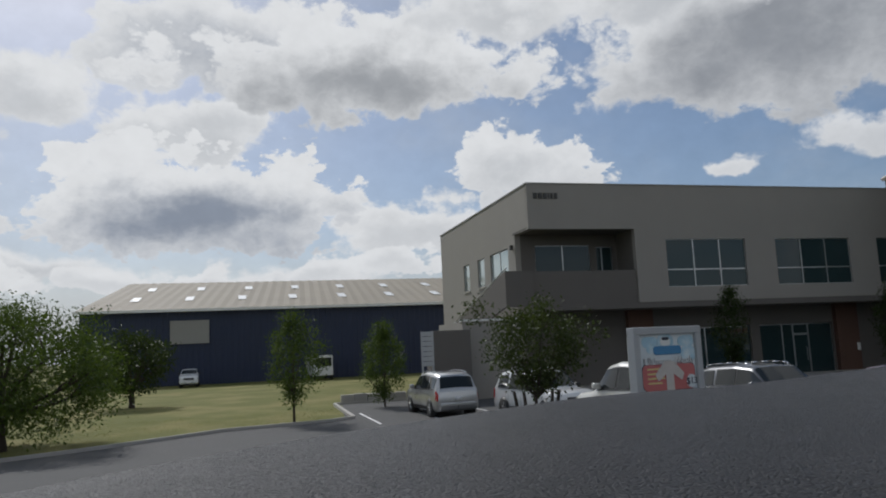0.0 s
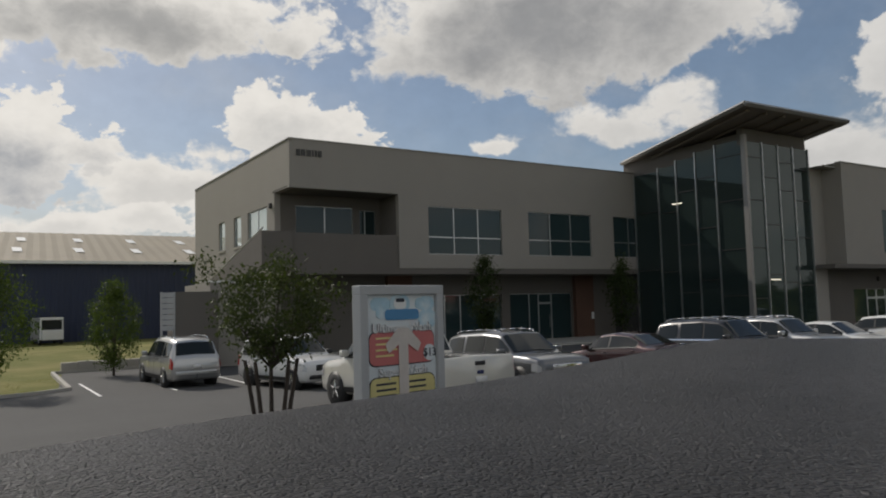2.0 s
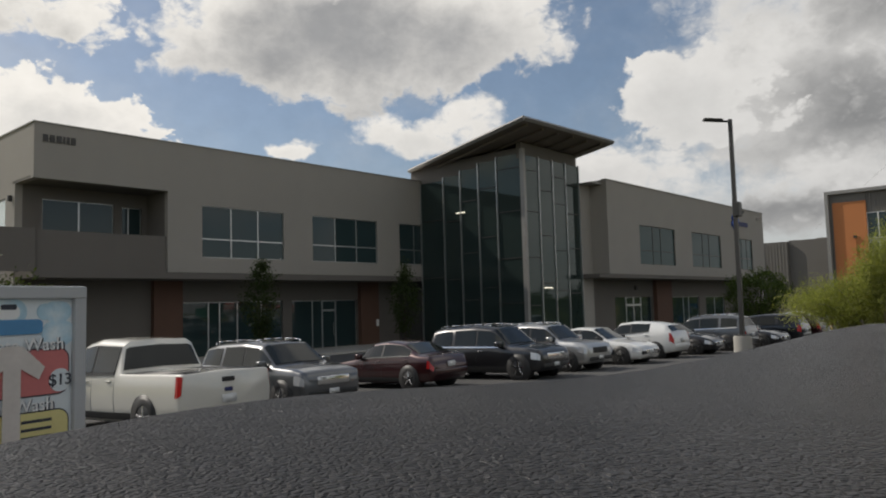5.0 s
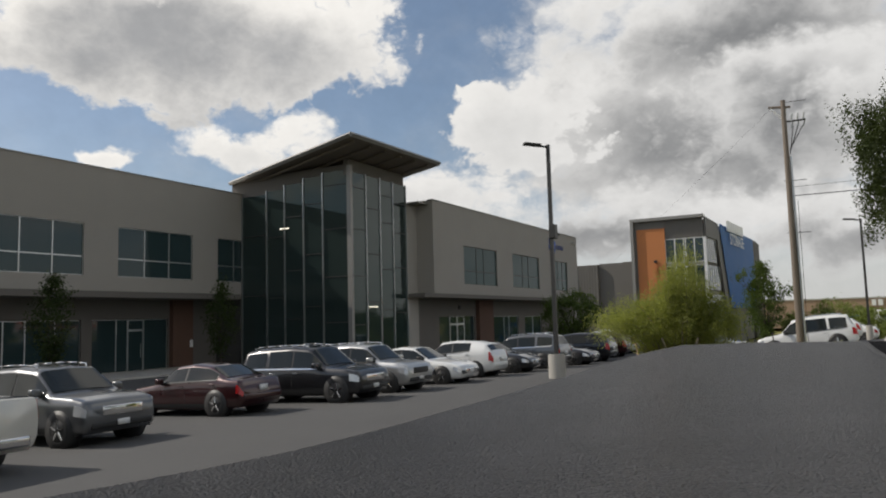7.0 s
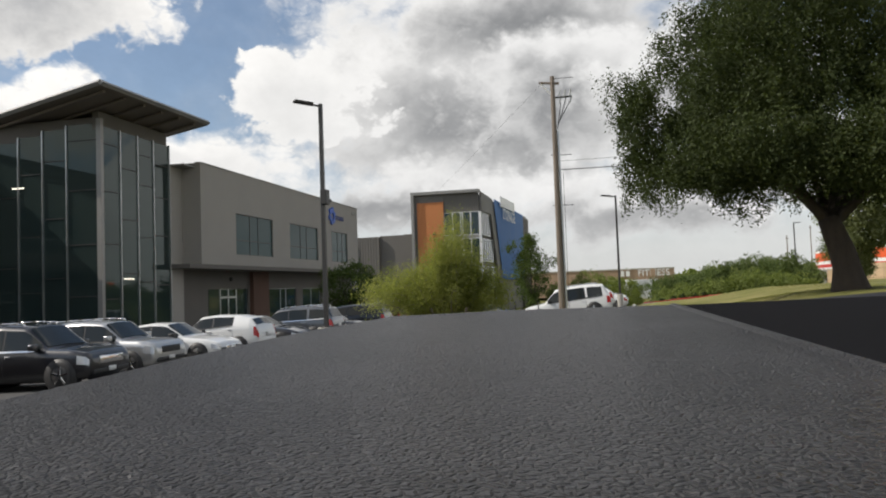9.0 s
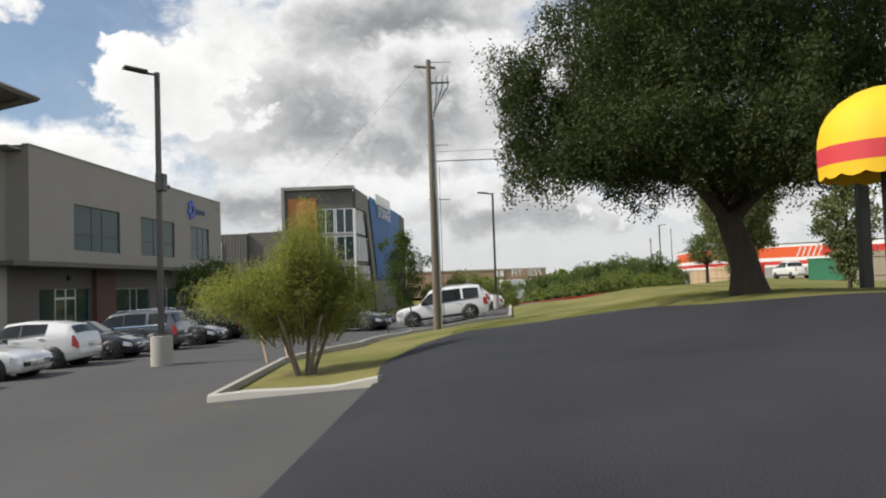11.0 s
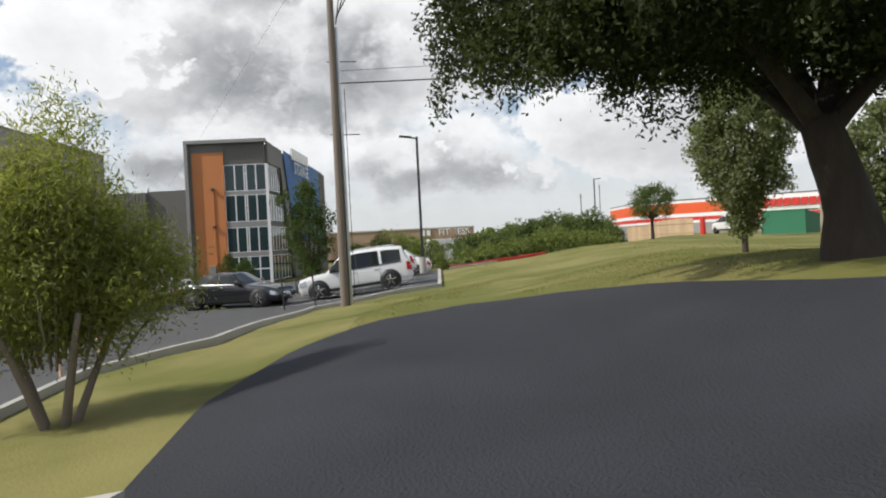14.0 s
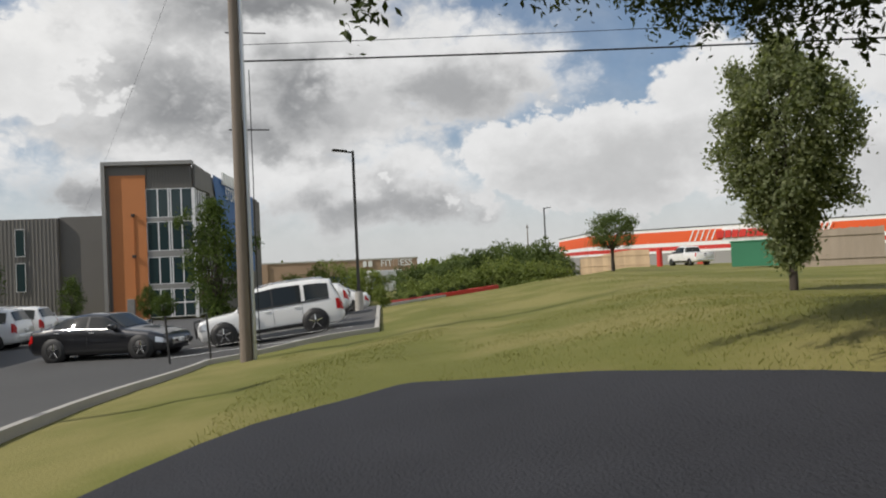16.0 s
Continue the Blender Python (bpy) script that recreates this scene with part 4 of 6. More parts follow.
def patch(at, u0, u1, v0, v1, side, out, nu=6, nv=3, thick=0.012):
    """A thin shell lying out metres off the skin."""
    bm = bmesh.new()
    g = []
    for i in range(nu + 1):
        row = []
        for j in range(nv + 1):
            u, v = u0 + (u1 - u0) * i / nu, v0 + (v1 - v0) * j / nv
            p = at(u, v)
            e = 0.004
            du = at(min(u + e, 1), v) - at(max(u - e, 0), v)
            dv = at(u, min(v + 0.02, 6.99)) - at(u, max(v - 0.02, 0))
            n = du.cross(dv)
            n = n.normalized() if n.length > 1e-9 else Vector((0, 0, 1))
            if n.y < -0.01 or (abs(n.y) <= 0.01 and n.z < 0):
                n = -n
            q = p + n * out
            row.append(bm.verts.new((-q.x, q.y * side, q.z)))
        g.append(row)
    for i in range(nu):
        for j in range(nv):
            bm.faces.new((g[i][j], g[i + 1][j], g[i + 1][j + 1], g[i][j + 1]))
    return bm


def across(at, u0, u1, v, out, n=8):
    """A shell right across the car (windscreen, rear window)."""
    bm = bmesh.new()
    rows = []
    for i in range(5):
        u = u0 + (u1 - u0) * i / 4
        pts = [at(u, v + (7 - v) * k / n) for k in range(n + 1)]
        d = at(u1, 6.5) - at(u0, 6.5)
        nrm = Vector((-d.z, 0, d.x)).normalized()
        nrm = nrm if nrm.z > 0 else -nrm
        pts = [p + nrm * out for p in pts]
        rows.append([bm.verts.new((-p.x, p.y, p.z)) for p in pts] + [bm.verts.new((-p.x, -p.y, p.z)) for p in pts[-2::-1]])
    for a, b in zip(rows, rows[1:]):
        for k in range(len(a) - 1):
            bm.faces.new((a[k], b[k], b[k + 1], a[k + 1]))
    return bm


def wheel(parent, x, y, r, side, wid=0.22, rim=None):
    bm = bmesh.new()
    prof = [(r * 0.66, -wid / 2), (r * 0.95, -wid / 2), (r, -wid * 0.36), (r, wid * 0.36), (r * 0.95, wid / 2), (r * 0.66, wid / 2)]
    seg = 24
    rings = [[bm.verts.new((a * math.cos(2 * math.pi * k / seg), h, a * math.sin(2 * math.pi * k / seg))) for a, h in prof] for k in range(seg)]
    for k in range(seg):
        a, b = rings[k], rings[(k + 1) % seg]
        for j in range(len(prof) - 1):
            bm.faces.new((a[j], b[j], b[j + 1], a[j + 1]))
    bmesh.ops.recalc_face_normals(bm, faces=bm.faces)
    w = part("wheel", bm, BLACK, parent, smooth=True)
    w.location = (x, y, r)
    bm = bmesh.new()
    o = side * wid * 0.38
    cyl(bm, (0, o - side * 0.10, 0), (0, o - side * 0.06, 0), r * 0.66, seg=20)
    for k in range(5):
        a = 2 * math.pi * k / 5 + 0.3
        c, s = math.cos(a), math.sin(a)
        p, q = Vector((0.12 * r * c, o, 0.12 * r * s)), Vector((r * 0.64 * c, o, r * 0.64 * s))
        cyl(bm, p, q, r * 0.12, r * 0.085, seg=6)
    cyl(bm, (0, o - side * 0.04, 0), (0, o + side * 0.02, 0), r * 0.2, seg=12)
    part("rim", bm, rim or CHROME, w)
    return w


def car(name, label, shape, L, W, Ht, col, x, y, turn, rails=False, wr=0.34, trim=None, group="", roofcol=None, plate=True, bullbar=False):
    """A parked car with its nose along its own +x, turned by that many degrees."""
    d = Vector((math.cos(radians(turn)), math.sin(radians(turn))))
    zf, zr = terrain(x + d.x * 1.4, y + d.y * 1.4), terrain(x - d.x * 1.4, y - d.y * 1.4)
    e = thing(name, label, "truck" if shape == "pickup" else "car", group, at=pose(x, y, (zf + zr) / 2 + 0.035) @ pose(0, 0, 0, 0, 0, turn) @ pose(0, 0, 0, 0, -math.degrees(math.atan2(zf - zr, 2.8)), 0))
    st, section, at = car_surface(shape, L, W, Ht)
    mat = PAINTS[col]
    off = L / 2
    bm = bmesh.new()
    rows = []
    us = sorted({*[s[0] / L for s in st], *[a / 24 for a in range(25)]})
    for u in us:
        half = [at(u, v) for v in (0, 1, 2, 2.5, 3, 3.5, 4, 4.5, 5, 5.5, 6, 6.5, 7)]
        full = [(-p.x, p.y, p.z) for p in half] + [(-p.x, -p.y, p.z) for p in half[-2:0:-1]]
        rows.append([bm.verts.new(v) for v in full])
    m = len(rows[0])
    for a, b in zip(rows, rows[1:]):
        for k in range(m):
            bm.faces.new((a[k], b[k], b[(k + 1) % m], a[(k + 1) % m]))
    bm.faces.new(rows[0][::-1])
    bm.faces.new(rows[-1])
    bmesh.ops.recalc_face_normals(bm, faces=bm.faces)
    for v in bm.verts:
        v.co.x += off
    body = part("body", bm, mat, e, smooth=True)

    def put(name, bm2, mt, label=""):
        for v in bm2.verts:
            v.co.x += off
        bmesh.ops.recalc_face_normals(bm2, faces=bm2.faces)
        return part(name, bm2, mt, body, label, smooth=True)

    pu = shape == "pickup"
    ws = {"suv": (.266, .378), "wagon": (.262, .378), "sedan": (.305, .432), "hatch": (.272, .392), "pickup": (.23, .304)}[shape]
    rw = {"suv": (.936, .975), "wagon": (.953, .982), "sedan": (.735, .865), "hatch": (.918, .968), "pickup": (.59, .609)}[shape]
    put("windscreen", across(at, ws[0], ws[1], 5.35, 0.012), CARGLASS)
    put("rear_window", across(at, rw[0], rw[1], 5.4, 0.012), CARGLASS)
    spans = {"suv": ((.29, .515), (.528, .715), (.745, .912)), "wagon": ((.285, .50), (.515, .70), (.715, .90)), "sedan": ((.335, .545), (.56, .80)), "hatch": ((.30, .53), (.545, .74)), "pickup": ((.25, .415), (.43, .575))}[shape]
    for s in (1, -1):
        for a, b in spans:
            put("side_window", patch(at, a, b, 4.12, 4.94, s, 0.012), CARGLASS)
        put("window_surround", patch(at, spans[0][0] - .006, spans[1][1] + .006, 4.05, 4.98, s, 0.006, 10, 3), PLASTIC)
        put("waist_trim", patch(at, spans[0][0], spans[-1][1], 4.02, 4.10, s, 0.02, 12, 1), trim or PLASTIC)
        put("sill", patch(at, .22, .80, 1.7, 2.25, s, 0.015, 8, 2), PLASTIC)
        hv = (3.05, 3.75)
        put("headlamp", patch(at, .012, .075 if not pu else .05, *hv, s, 0.012, 5, 2), LAMPGLASS)
        put("tail_lamp", patch(at, .955 if not pu else .965, .997, 3.0, 4.0 if shape != "sedan" else 3.7, s, 0.014, 4, 3), TAILGLASS)
        mx = ws[0] + 0.05
        p = at(mx, 4.2)
        mirror = bmesh.new()
        bm_box(mirror, -p.x - 0.09, s * (p.y + 0.03), p.z - 0.02, -p.x + 0.09, s * (p.y + 0.24), p.z + 0.15, 0.04)
        put("mirror", mirror, mat if col != "white" else PLASTIC)
        for a, b in spans[:2]:
            p = at(b - 0.03, 3.75)
            hb = bmesh.new()
            bm_box(hb, -p.x - 0.09, s * (p.y - 0.01), p.z - 0.015, -p.x + 0.09, s * (p.y + 0.035), p.z + 0.015, 0.008)
            put("door_handle", hb, trim or mat)
            seam = bmesh.new()
            for v0, v1 in ((2.2, 3.0), (3.0, 4.05)):
                p, q = at(b + 0.007, v0), at(b + 0.007, v1)
                cyl(seam, (-p.x, s * p.y, p.z), (-q.x, s * q.y, q.z), 0.006, seg=5)
            put("door_seam", seam, PLASTIC)
        if rails:
            rb = bmesh.new()
            ps = [at(u, 6.0) for u in (.43, .5, .6, .7, .8, .87)]
            for p, q in zip(ps, ps[1:]):
                cyl(rb, (-p.x, s * p.y, p.z + 0.06), (-q.x, s * q.y, q.z + 0.06), 0.02, seg=8)
            for p in (ps[0], ps[-1]):
                cyl(rb, (-p.x, s * p.y, p.z - 0.02), (-p.x, s * p.y, p.z + 0.06), 0.022, seg=8)
            put("roof_rail", rb, CHROME)
        for xw in ((0.175 if not pu else 0.165) * L, (0.80 if not pu else 0.775) * L):
            arch = bmesh.new()
            cyl(arch, (-xw, s * (W / 2 - 0.30), wr), (-xw, s * (W / 2 + 0.004), wr), wr * 1.17, seg=28)
            put("wheel_arch", arch, PLASTIC)
            wheel(e, off - xw, s * (W / 2 - 0.10), wr, s)
    # nose and tail
    zb = st[1][2]
    g = bmesh.new()
    bm_box(g, -0.03, -W * 0.26, zb - 0.28, 0.02, W * 0.26, zb - 0.08, 0.02)
    put("grille", g, PLASTIC if not trim else trim)
    g = bmesh.new()
    bm_box(g, -0.10, -W * 0.40, 0.36, 0.015, W * 0.40, 0.50, 0.04)
    put("front_bumper", g, PLASTIC if not pu else CHROME)
    g = bmesh.new()
    bm_box(g, -L - 0.03, -W * 0.41, 0.42, -L + 0.1, W * 0.41, 0.60, 0.04)
    put("rear_bumper", g, mat if not pu else CHROME)
    if plate:
        g = bmesh.new()
        bm_box(g, -L - 0.05, -0.15, 0.66, -L - 0.005, 0.15, 0.81)
        put("number_plate", g, PLATE)
        g = bmesh.new()
        bm_box(g, 0.01, -0.15, 0.40, 0.03, 0.15, 0.52)
        put("number_plate", g, PLATE)
    if pu:
        g = bmesh.new()
        bm_box(g, -L + 0.1, -W * 0.43, 1.0, -L * 0.625, W * 0.43, 1.262)
        put("bed_cover", g, PLASTIC)
        g = bmesh.new()
        bm_box(g, -L - 0.02, -0.14, 1.05, -L + 0.01, 0.14, 1.14, 0.01)
        put("tailgate_handle", g, PLASTIC)
        g = bmesh.new()
        bm_box(g, -L - 0.015, -0.09, 0.86, -L + 0.01, 0.09, 0.94, 0.03)
        put("badge", g, NAVYPAINT)
    if bullbar:
        g = bmesh.new()
        for s in (-1, 1):
            cyl(g, (0.12, s * 0.45, 0.4), (0.14, s * 0.5, 0.95), 0.03)
        cyl(g, (0.14, -0.5, 0.95), (0.14, 0.5, 0.95), 0.03)
        cyl(g, (0.13, -0.55, 0.62), (0.13, 0.55, 0.62), 0.03)
        put("bull_bar", g, PLASTIC)
    return e


ROW = "cars parked by the offices"
car("station_wagon", "silver estate car parked beside the lawn, seen from behind", "suv", 4.75, 1.85, 1.75, "silver", -7.9, -8.6, 93, True, 0.34)
car("pickup_truck", "white crew cab pickup truck with dark bed cover", "pickup", 5.9, 2.03, 1.96, "cream", -5.4, -22.0, 93, False, 0.40, group=ROW)
car("suv", "dark grey crossover with chrome roof rails", "suv", 4.8, 1.9, 1.70, "grey", -1.5, -21.2, -90, True, 0.36, CHROME, group=ROW)
car("sedan", "dark red saloon car with paint darkened for shade", "sedan", 4.7, 1.8, 1.45, "red", 3.6, -20.6, 90, False, group=ROW)
car("suv", "black off-road car with slotted grille and roof rails", "suv", 4.82, 1.94, 1.76, "black", 7.0, -22.0, -88, True, 0.38, CHROME, group=ROW)
car("suv", "silver crossover with black bonnet trim", "suv", 4.6, 1.85, 1.70, "silver", 10.1, -22.0, -90, True, 0.35, group=ROW)
car("sedan", "white saloon car with swept headlamps", "sedan", 4.85, 1.83, 1.45, "white", 13.4, -22.2, -90, False, 0.33, CHROME, group=ROW)
car("hatchback", "white compact crossover with bulging rear lamps", "hatch", 4.1, 1.77, 1.57, "white", 16.6, -22.4, 90, False, 0.34, group=ROW)
car("sedan", "black saloon car with chrome trim", "sedan", 4.7, 1.82, 1.45, "black", 19.4, -22.6, -90, False, 0.33, CHROME, group=ROW)
car("suv", "dark grey crossover with silver roof rails", "suv", 4.55, 1.84, 1.68, "grey", 22.6, -23.0, 90, True, 0.36, CHROME, group=ROW)
car("sedan", "black saloon car with spoked wheels", "sedan", 4.8, 1.85, 1.45, "black", 25.7, -23.4, -92, False, 0.34, CHROME, group=ROW)
car("hatchback", "dark red compact car", "hatch", 4.2, 1.78, 1.55, "red", 34.2, -23.3, 90, group=ROW)
car("suv", "white crossover with roof rails", "suv", 4.6, 1.84, 1.68, "white", 38.3, -22.7, 90, True, group=ROW)
car("suv", "white family crossover with tinted glass", "suv", 4.6, 1.84, 1.66, "white", 41.3, -22.6, 90, group=ROW)
car("suv", "silver crossover facing the verge", "suv", 4.6, 1.84, 1.66, "silver", 44.5, -22.6, -90, group=ROW)
car("suv", "black crossover with red rear lamps", "suv", 4.6, 1.86, 1.66, "black", 29.6, -23.4, 90, group=ROW)
car("coupe", "glossy black two-door coupe with chrome window trim", "sedan", 4.7, 1.81, 1.42, "black", 30.3, -30.7, -108, False, 0.34, CHROME)
car("suv", "white boxy off-road car with black bull bar and tinted windows", "suv", 4.85, 1.92, 1.82, "white", 32.0, -35.6, 90, True, 0.39, bullbar=True)
car("hatchback", "white hatchback behind the off-road car", "hatch", 4.3, 1.8, 1.55, "white", 39.2, -36.2, 86)
car("sedan", "white saloon parked at the verge", "sedan", 4.7, 1.82, 1.45, "white", 44.8, -37.0, 86)
car("suv", "white off-road car half hidden by a bush", "suv", 4.7, 1.86, 1.75, "white", -5.0, -13.0, -80, True)
car("pickup_truck", "white crew cab pickup outside the striped shop", "pickup", 5.8, 2.0, 1.95, "white", 76.9, -73.0, 4)
car("pickup_truck", "small white pickup beside the navy warehouse", "pickup", 5.2, 1.85, 1.75, "white", -21.5, 40.5, -88)


def build_box_van():
    e = thing("delivery_van", "white step van outside the navy warehouse", "van", at=pose(-8.3, 41.5, terrain(-8, 41) + 0.0, 0, 0, -84))
    b = part("body", box(-2.6, -1.0, 0.45, 1.9, 1.0, 2.55, 0.08), PAINTS["white"], e)
    part("bonnet", box(1.9, -0.9, 0.45, 2.5, 0.9, 1.35, 0.08), PAINTS["white"], e)
    part("windscreen", box(1.88, -0.85, 1.4, 1.93, 0.85, 2.3), CARGLASS, b)
    for s in (-1, 1):
        part("side_window", box(0.9, s * 0.99, 1.4, 1.7, s * 1.015, 2.1), CARGLASS, b)
        part("rear_window", box(-2.63, s * 0.15, 1.3, -2.59, s * 0.8, 2.1), CARGLASS, b)
        for x in (-1.6, 1.5):
            wheel(e, x, s * 0.92, 0.36, s)


build_box_van()


def build_trailer():
    e = thing("box_trailer", "plain white box trailer parked far off", "trailer", at=pose(118, -44.2, -1.5, 0, 0, 10))
    part("box", box(-2, -2.5, 0.4, 2, 2.5, 3.6, 0.06), WHITEPAINT, e)
    for s in (-1, 1):
        part("wheel", cyl(bmesh.new(), (-2.05, s * 1.8, 0.1), (-1.7, s * 1.8, 0.1), 0.45), BLACK, e)


build_trailer()

# ---- wash board, lamps, poles ----


def rounded(w, h, r, t, x, z, y):
    """A rounded plate facing -y, centred on x, z."""
    pts = []
    for cx, cz, a0 in ((w / 2 - r, h / 2 - r, 0), (-w / 2 + r, h / 2 - r, 90), (-w / 2 + r, -h / 2 + r, 180), (w / 2 - r, -h / 2 + r, 270)):
        for k in range(7):
            a = radians(a0 + 15 * k)
            pts.append((x + cx + r * math.cos(a), z + cz + r * math.sin(a)))
    bm = bmesh.new()
    f = [bm.verts.new((a, y, c)) for a, c in pts]
    b = [bm.verts.new((a, y + t, c)) for a, c in pts]
    bm.faces.new(f)
    bm.faces.new(b[::-1])
    n = len(pts)
    for i in range(n):
        bm.faces.new((f[i], b[i], b[(i + 1) % n], f[(i + 1) % n]))
    bmesh.ops.recalc_face_normals(bm, faces=bm.faces)
    return bm


SKYBLUE = material("faded_blue_print", (0.42, 0.62, 0.72), 0.5, var=0.25, scale=3.0, bump=0.0, second=(0.66, 0.74, 0.76))
PALEPRINT = material("cloud_white_print", (0.68, 0.73, 0.74), 0.5, var=0.1, scale=4.0, bump=0.0)
REDPRINT = material("faded_red_print", (0.56, 0.17, 0.16), 0.5, var=0.12, scale=3.0, bump=0.0)
YELLOWPRINT = material("faded_yellow_print", (0.68, 0.60, 0.26), 0.5, var=0.12, scale=3.0, bump=0.0)
ARROWPRINT = material("dusty_arrow", (0.60, 0.55, 0.50), 0.7, var=0.15, scale=6.0, bump=0.0)
INK = material("dark_print", (0.03, 0.035, 0.05), 0.5, var=0.05, bump=0.0)
BLUEPRINT = material("blue_print", (0.08, 0.25, 0.45), 0.5, var=0.1, bump=0.0)


def build_board():
    x, y = -11.77, -33.02
    e = thing("wash_price_board", "framed car wash price board with a white arrow over it", "sign", at=pose(x, y, 0, 0, 0, 11.5))
    g = terrain(x, y)
    z0, z1, w = 0.98, 2.40, 0.885
    part("backing", box(-w / 2 + 0.02, 0.01, z0 + 0.02, w / 2 - 0.02, 0.05, z1 - 0.02), WHITEPAINT, e)
    p = part("poster", box(-w / 2 + 0.07, -0.012, z0 + 0.07, w / 2 - 0.07, 0.008, z1 - 0.07), PALEPRINT, e, "faded blue and white poster")
    fr = bmesh.new()
    bm_box(fr, -w / 2, -0.05, z1 - 0.075, w / 2, 0.06, z1, 0.01)
    bm_box(fr, -w / 2, -0.05, z0, w / 2, 0.06, z0 + 0.075, 0.01)
    bm_box(fr, -w / 2, -0.048, z0 + 0.07, -w / 2 + 0.075, 0.058, z1 - 0.07, 0.01)
    bm_box(fr, w / 2 - 0.075, -0.048, z0 + 0.07, w / 2, 0.058, z1 - 0.07, 0.01)
    part("frame", fr, GREYPANEL, e, "weathered pale metal frame")
    for s in (-1, 1):
        part("leg", cyl(bmesh.new(), (s * 0.38, 0.09, g - 0.1), (s * 0.38, 0.09, z1 - 0.1), 0.03), ALU, e)
    rnd = random.Random(4)
    for k in range(13):
        cx = -0.36 + 0.72 * rnd.random()
        cz = 2.30 - 0.22 * rnd.random() * (1 if k < 9 else 1.4)
        r = 0.05 + 0.06 * rnd.random()
        if abs(cx) < 0.2 and cz < 2.2:
            continue
        part("cloud_print", rounded(2 * r, 1.4 * r, 0.69 * r, 0.004, max(-0.28, min(0.28, cx)), min(cz, 2.25), -0.0145 - 0.0003 * k), SKYBLUE, p)
    # emblem: plain blue banner with a small dark cap
    part("emblem", rounded(0.36, 0.085, 0.03, 0.004, 0.0, 2.165, -0.022), BLUEPRINT, p, "plain blue emblem")
    part("emblem", rounded(0.13, 0.08, 0.035, 0.004, -0.02, 2.25, -0.0215), WHITEPAINT, p)
    part("emblem", rounded(0.09, 0.03, 0.012, 0.004, -0.02, 2.28, -0.024), INK, p)
    lettering("Ultimate Wash", 0.105, INK, pose(0.0, -0.024, 2.055, 90), p)
    lettering("Ultimate Wash", 0.102, WHITEPAINT, pose(-0.002, -0.0255, 2.058, 90), p)
    part("panel", rounded(0.70, 0.275, 0.07, 0.004, 0.0, 1.90, -0.0185), INK, p)
    part("panel", rounded(0.685, 0.26, 0.065, 0.004, 0.0, 1.90, -0.0205), REDPRINT, p, "red price panel")
    for k, wd in enumerate((0.2, 0.16, 0.22, 0.18)):
        part("text_bar", box(-0.28, -0.0228, 1.975 - 0.046 * k, -0.28 + wd, -0.0205, 1.99 - 0.046 * k), YELLOWPRINT, p)
    part("price_disc", rounded(0.135, 0.135, 0.066, 0.004, 0.29, 1.845, -0.0235), PALEPRINT, p)
    lettering("$13", 0.095, INK, pose(0.29, -0.0252, 1.845, 90), p)
    lettering("Super Wash", 0.105, INK, pose(0.0, -0.024, 1.71, 90), p)
    lettering("Super Wash", 0.102, WHITEPAINT, pose(-0.002, -0.0255, 1.713, 90), p)
    part("panel", rounded(0.70, 0.30, 0.07, 0.004, 0.0, 1.53, -0.0185), INK, p)
    part("panel", rounded(0.685, 0.285, 0.065, 0.004, 0.0, 1.53, -0.0205), YELLOWPRINT, p, "yellow price panel")
    for k in range(5):
        for a, wd in ((-0.28, 0.2), (0.06, 0.18)):
            part("text_bar", box(a, -0.0228, 1.615 - 0.046 * k, a + wd, -0.0205, 1.632 - 0.046 * k), INK, p)
    # arrow: stem, two barbs
    ar = bmesh.new()
    bm_box(ar, -0.05, -0.030, 1.30, 0.05, -0.027, 2.0)
    for s in (-1, 1):
        vs = [ar.verts.new((s * a, -0.0305, c)) for a, c in ((0.0, 2.06), (0.06, 2.055), (0.19, 1.93), (0.155, 1.86), (0.0, 1.96))]
        ar.faces.new(vs if s > 0 else vs[::-1])
    part("arrow", ar, ARROWPRINT, e, "dusty white painted arrow")


build_board()


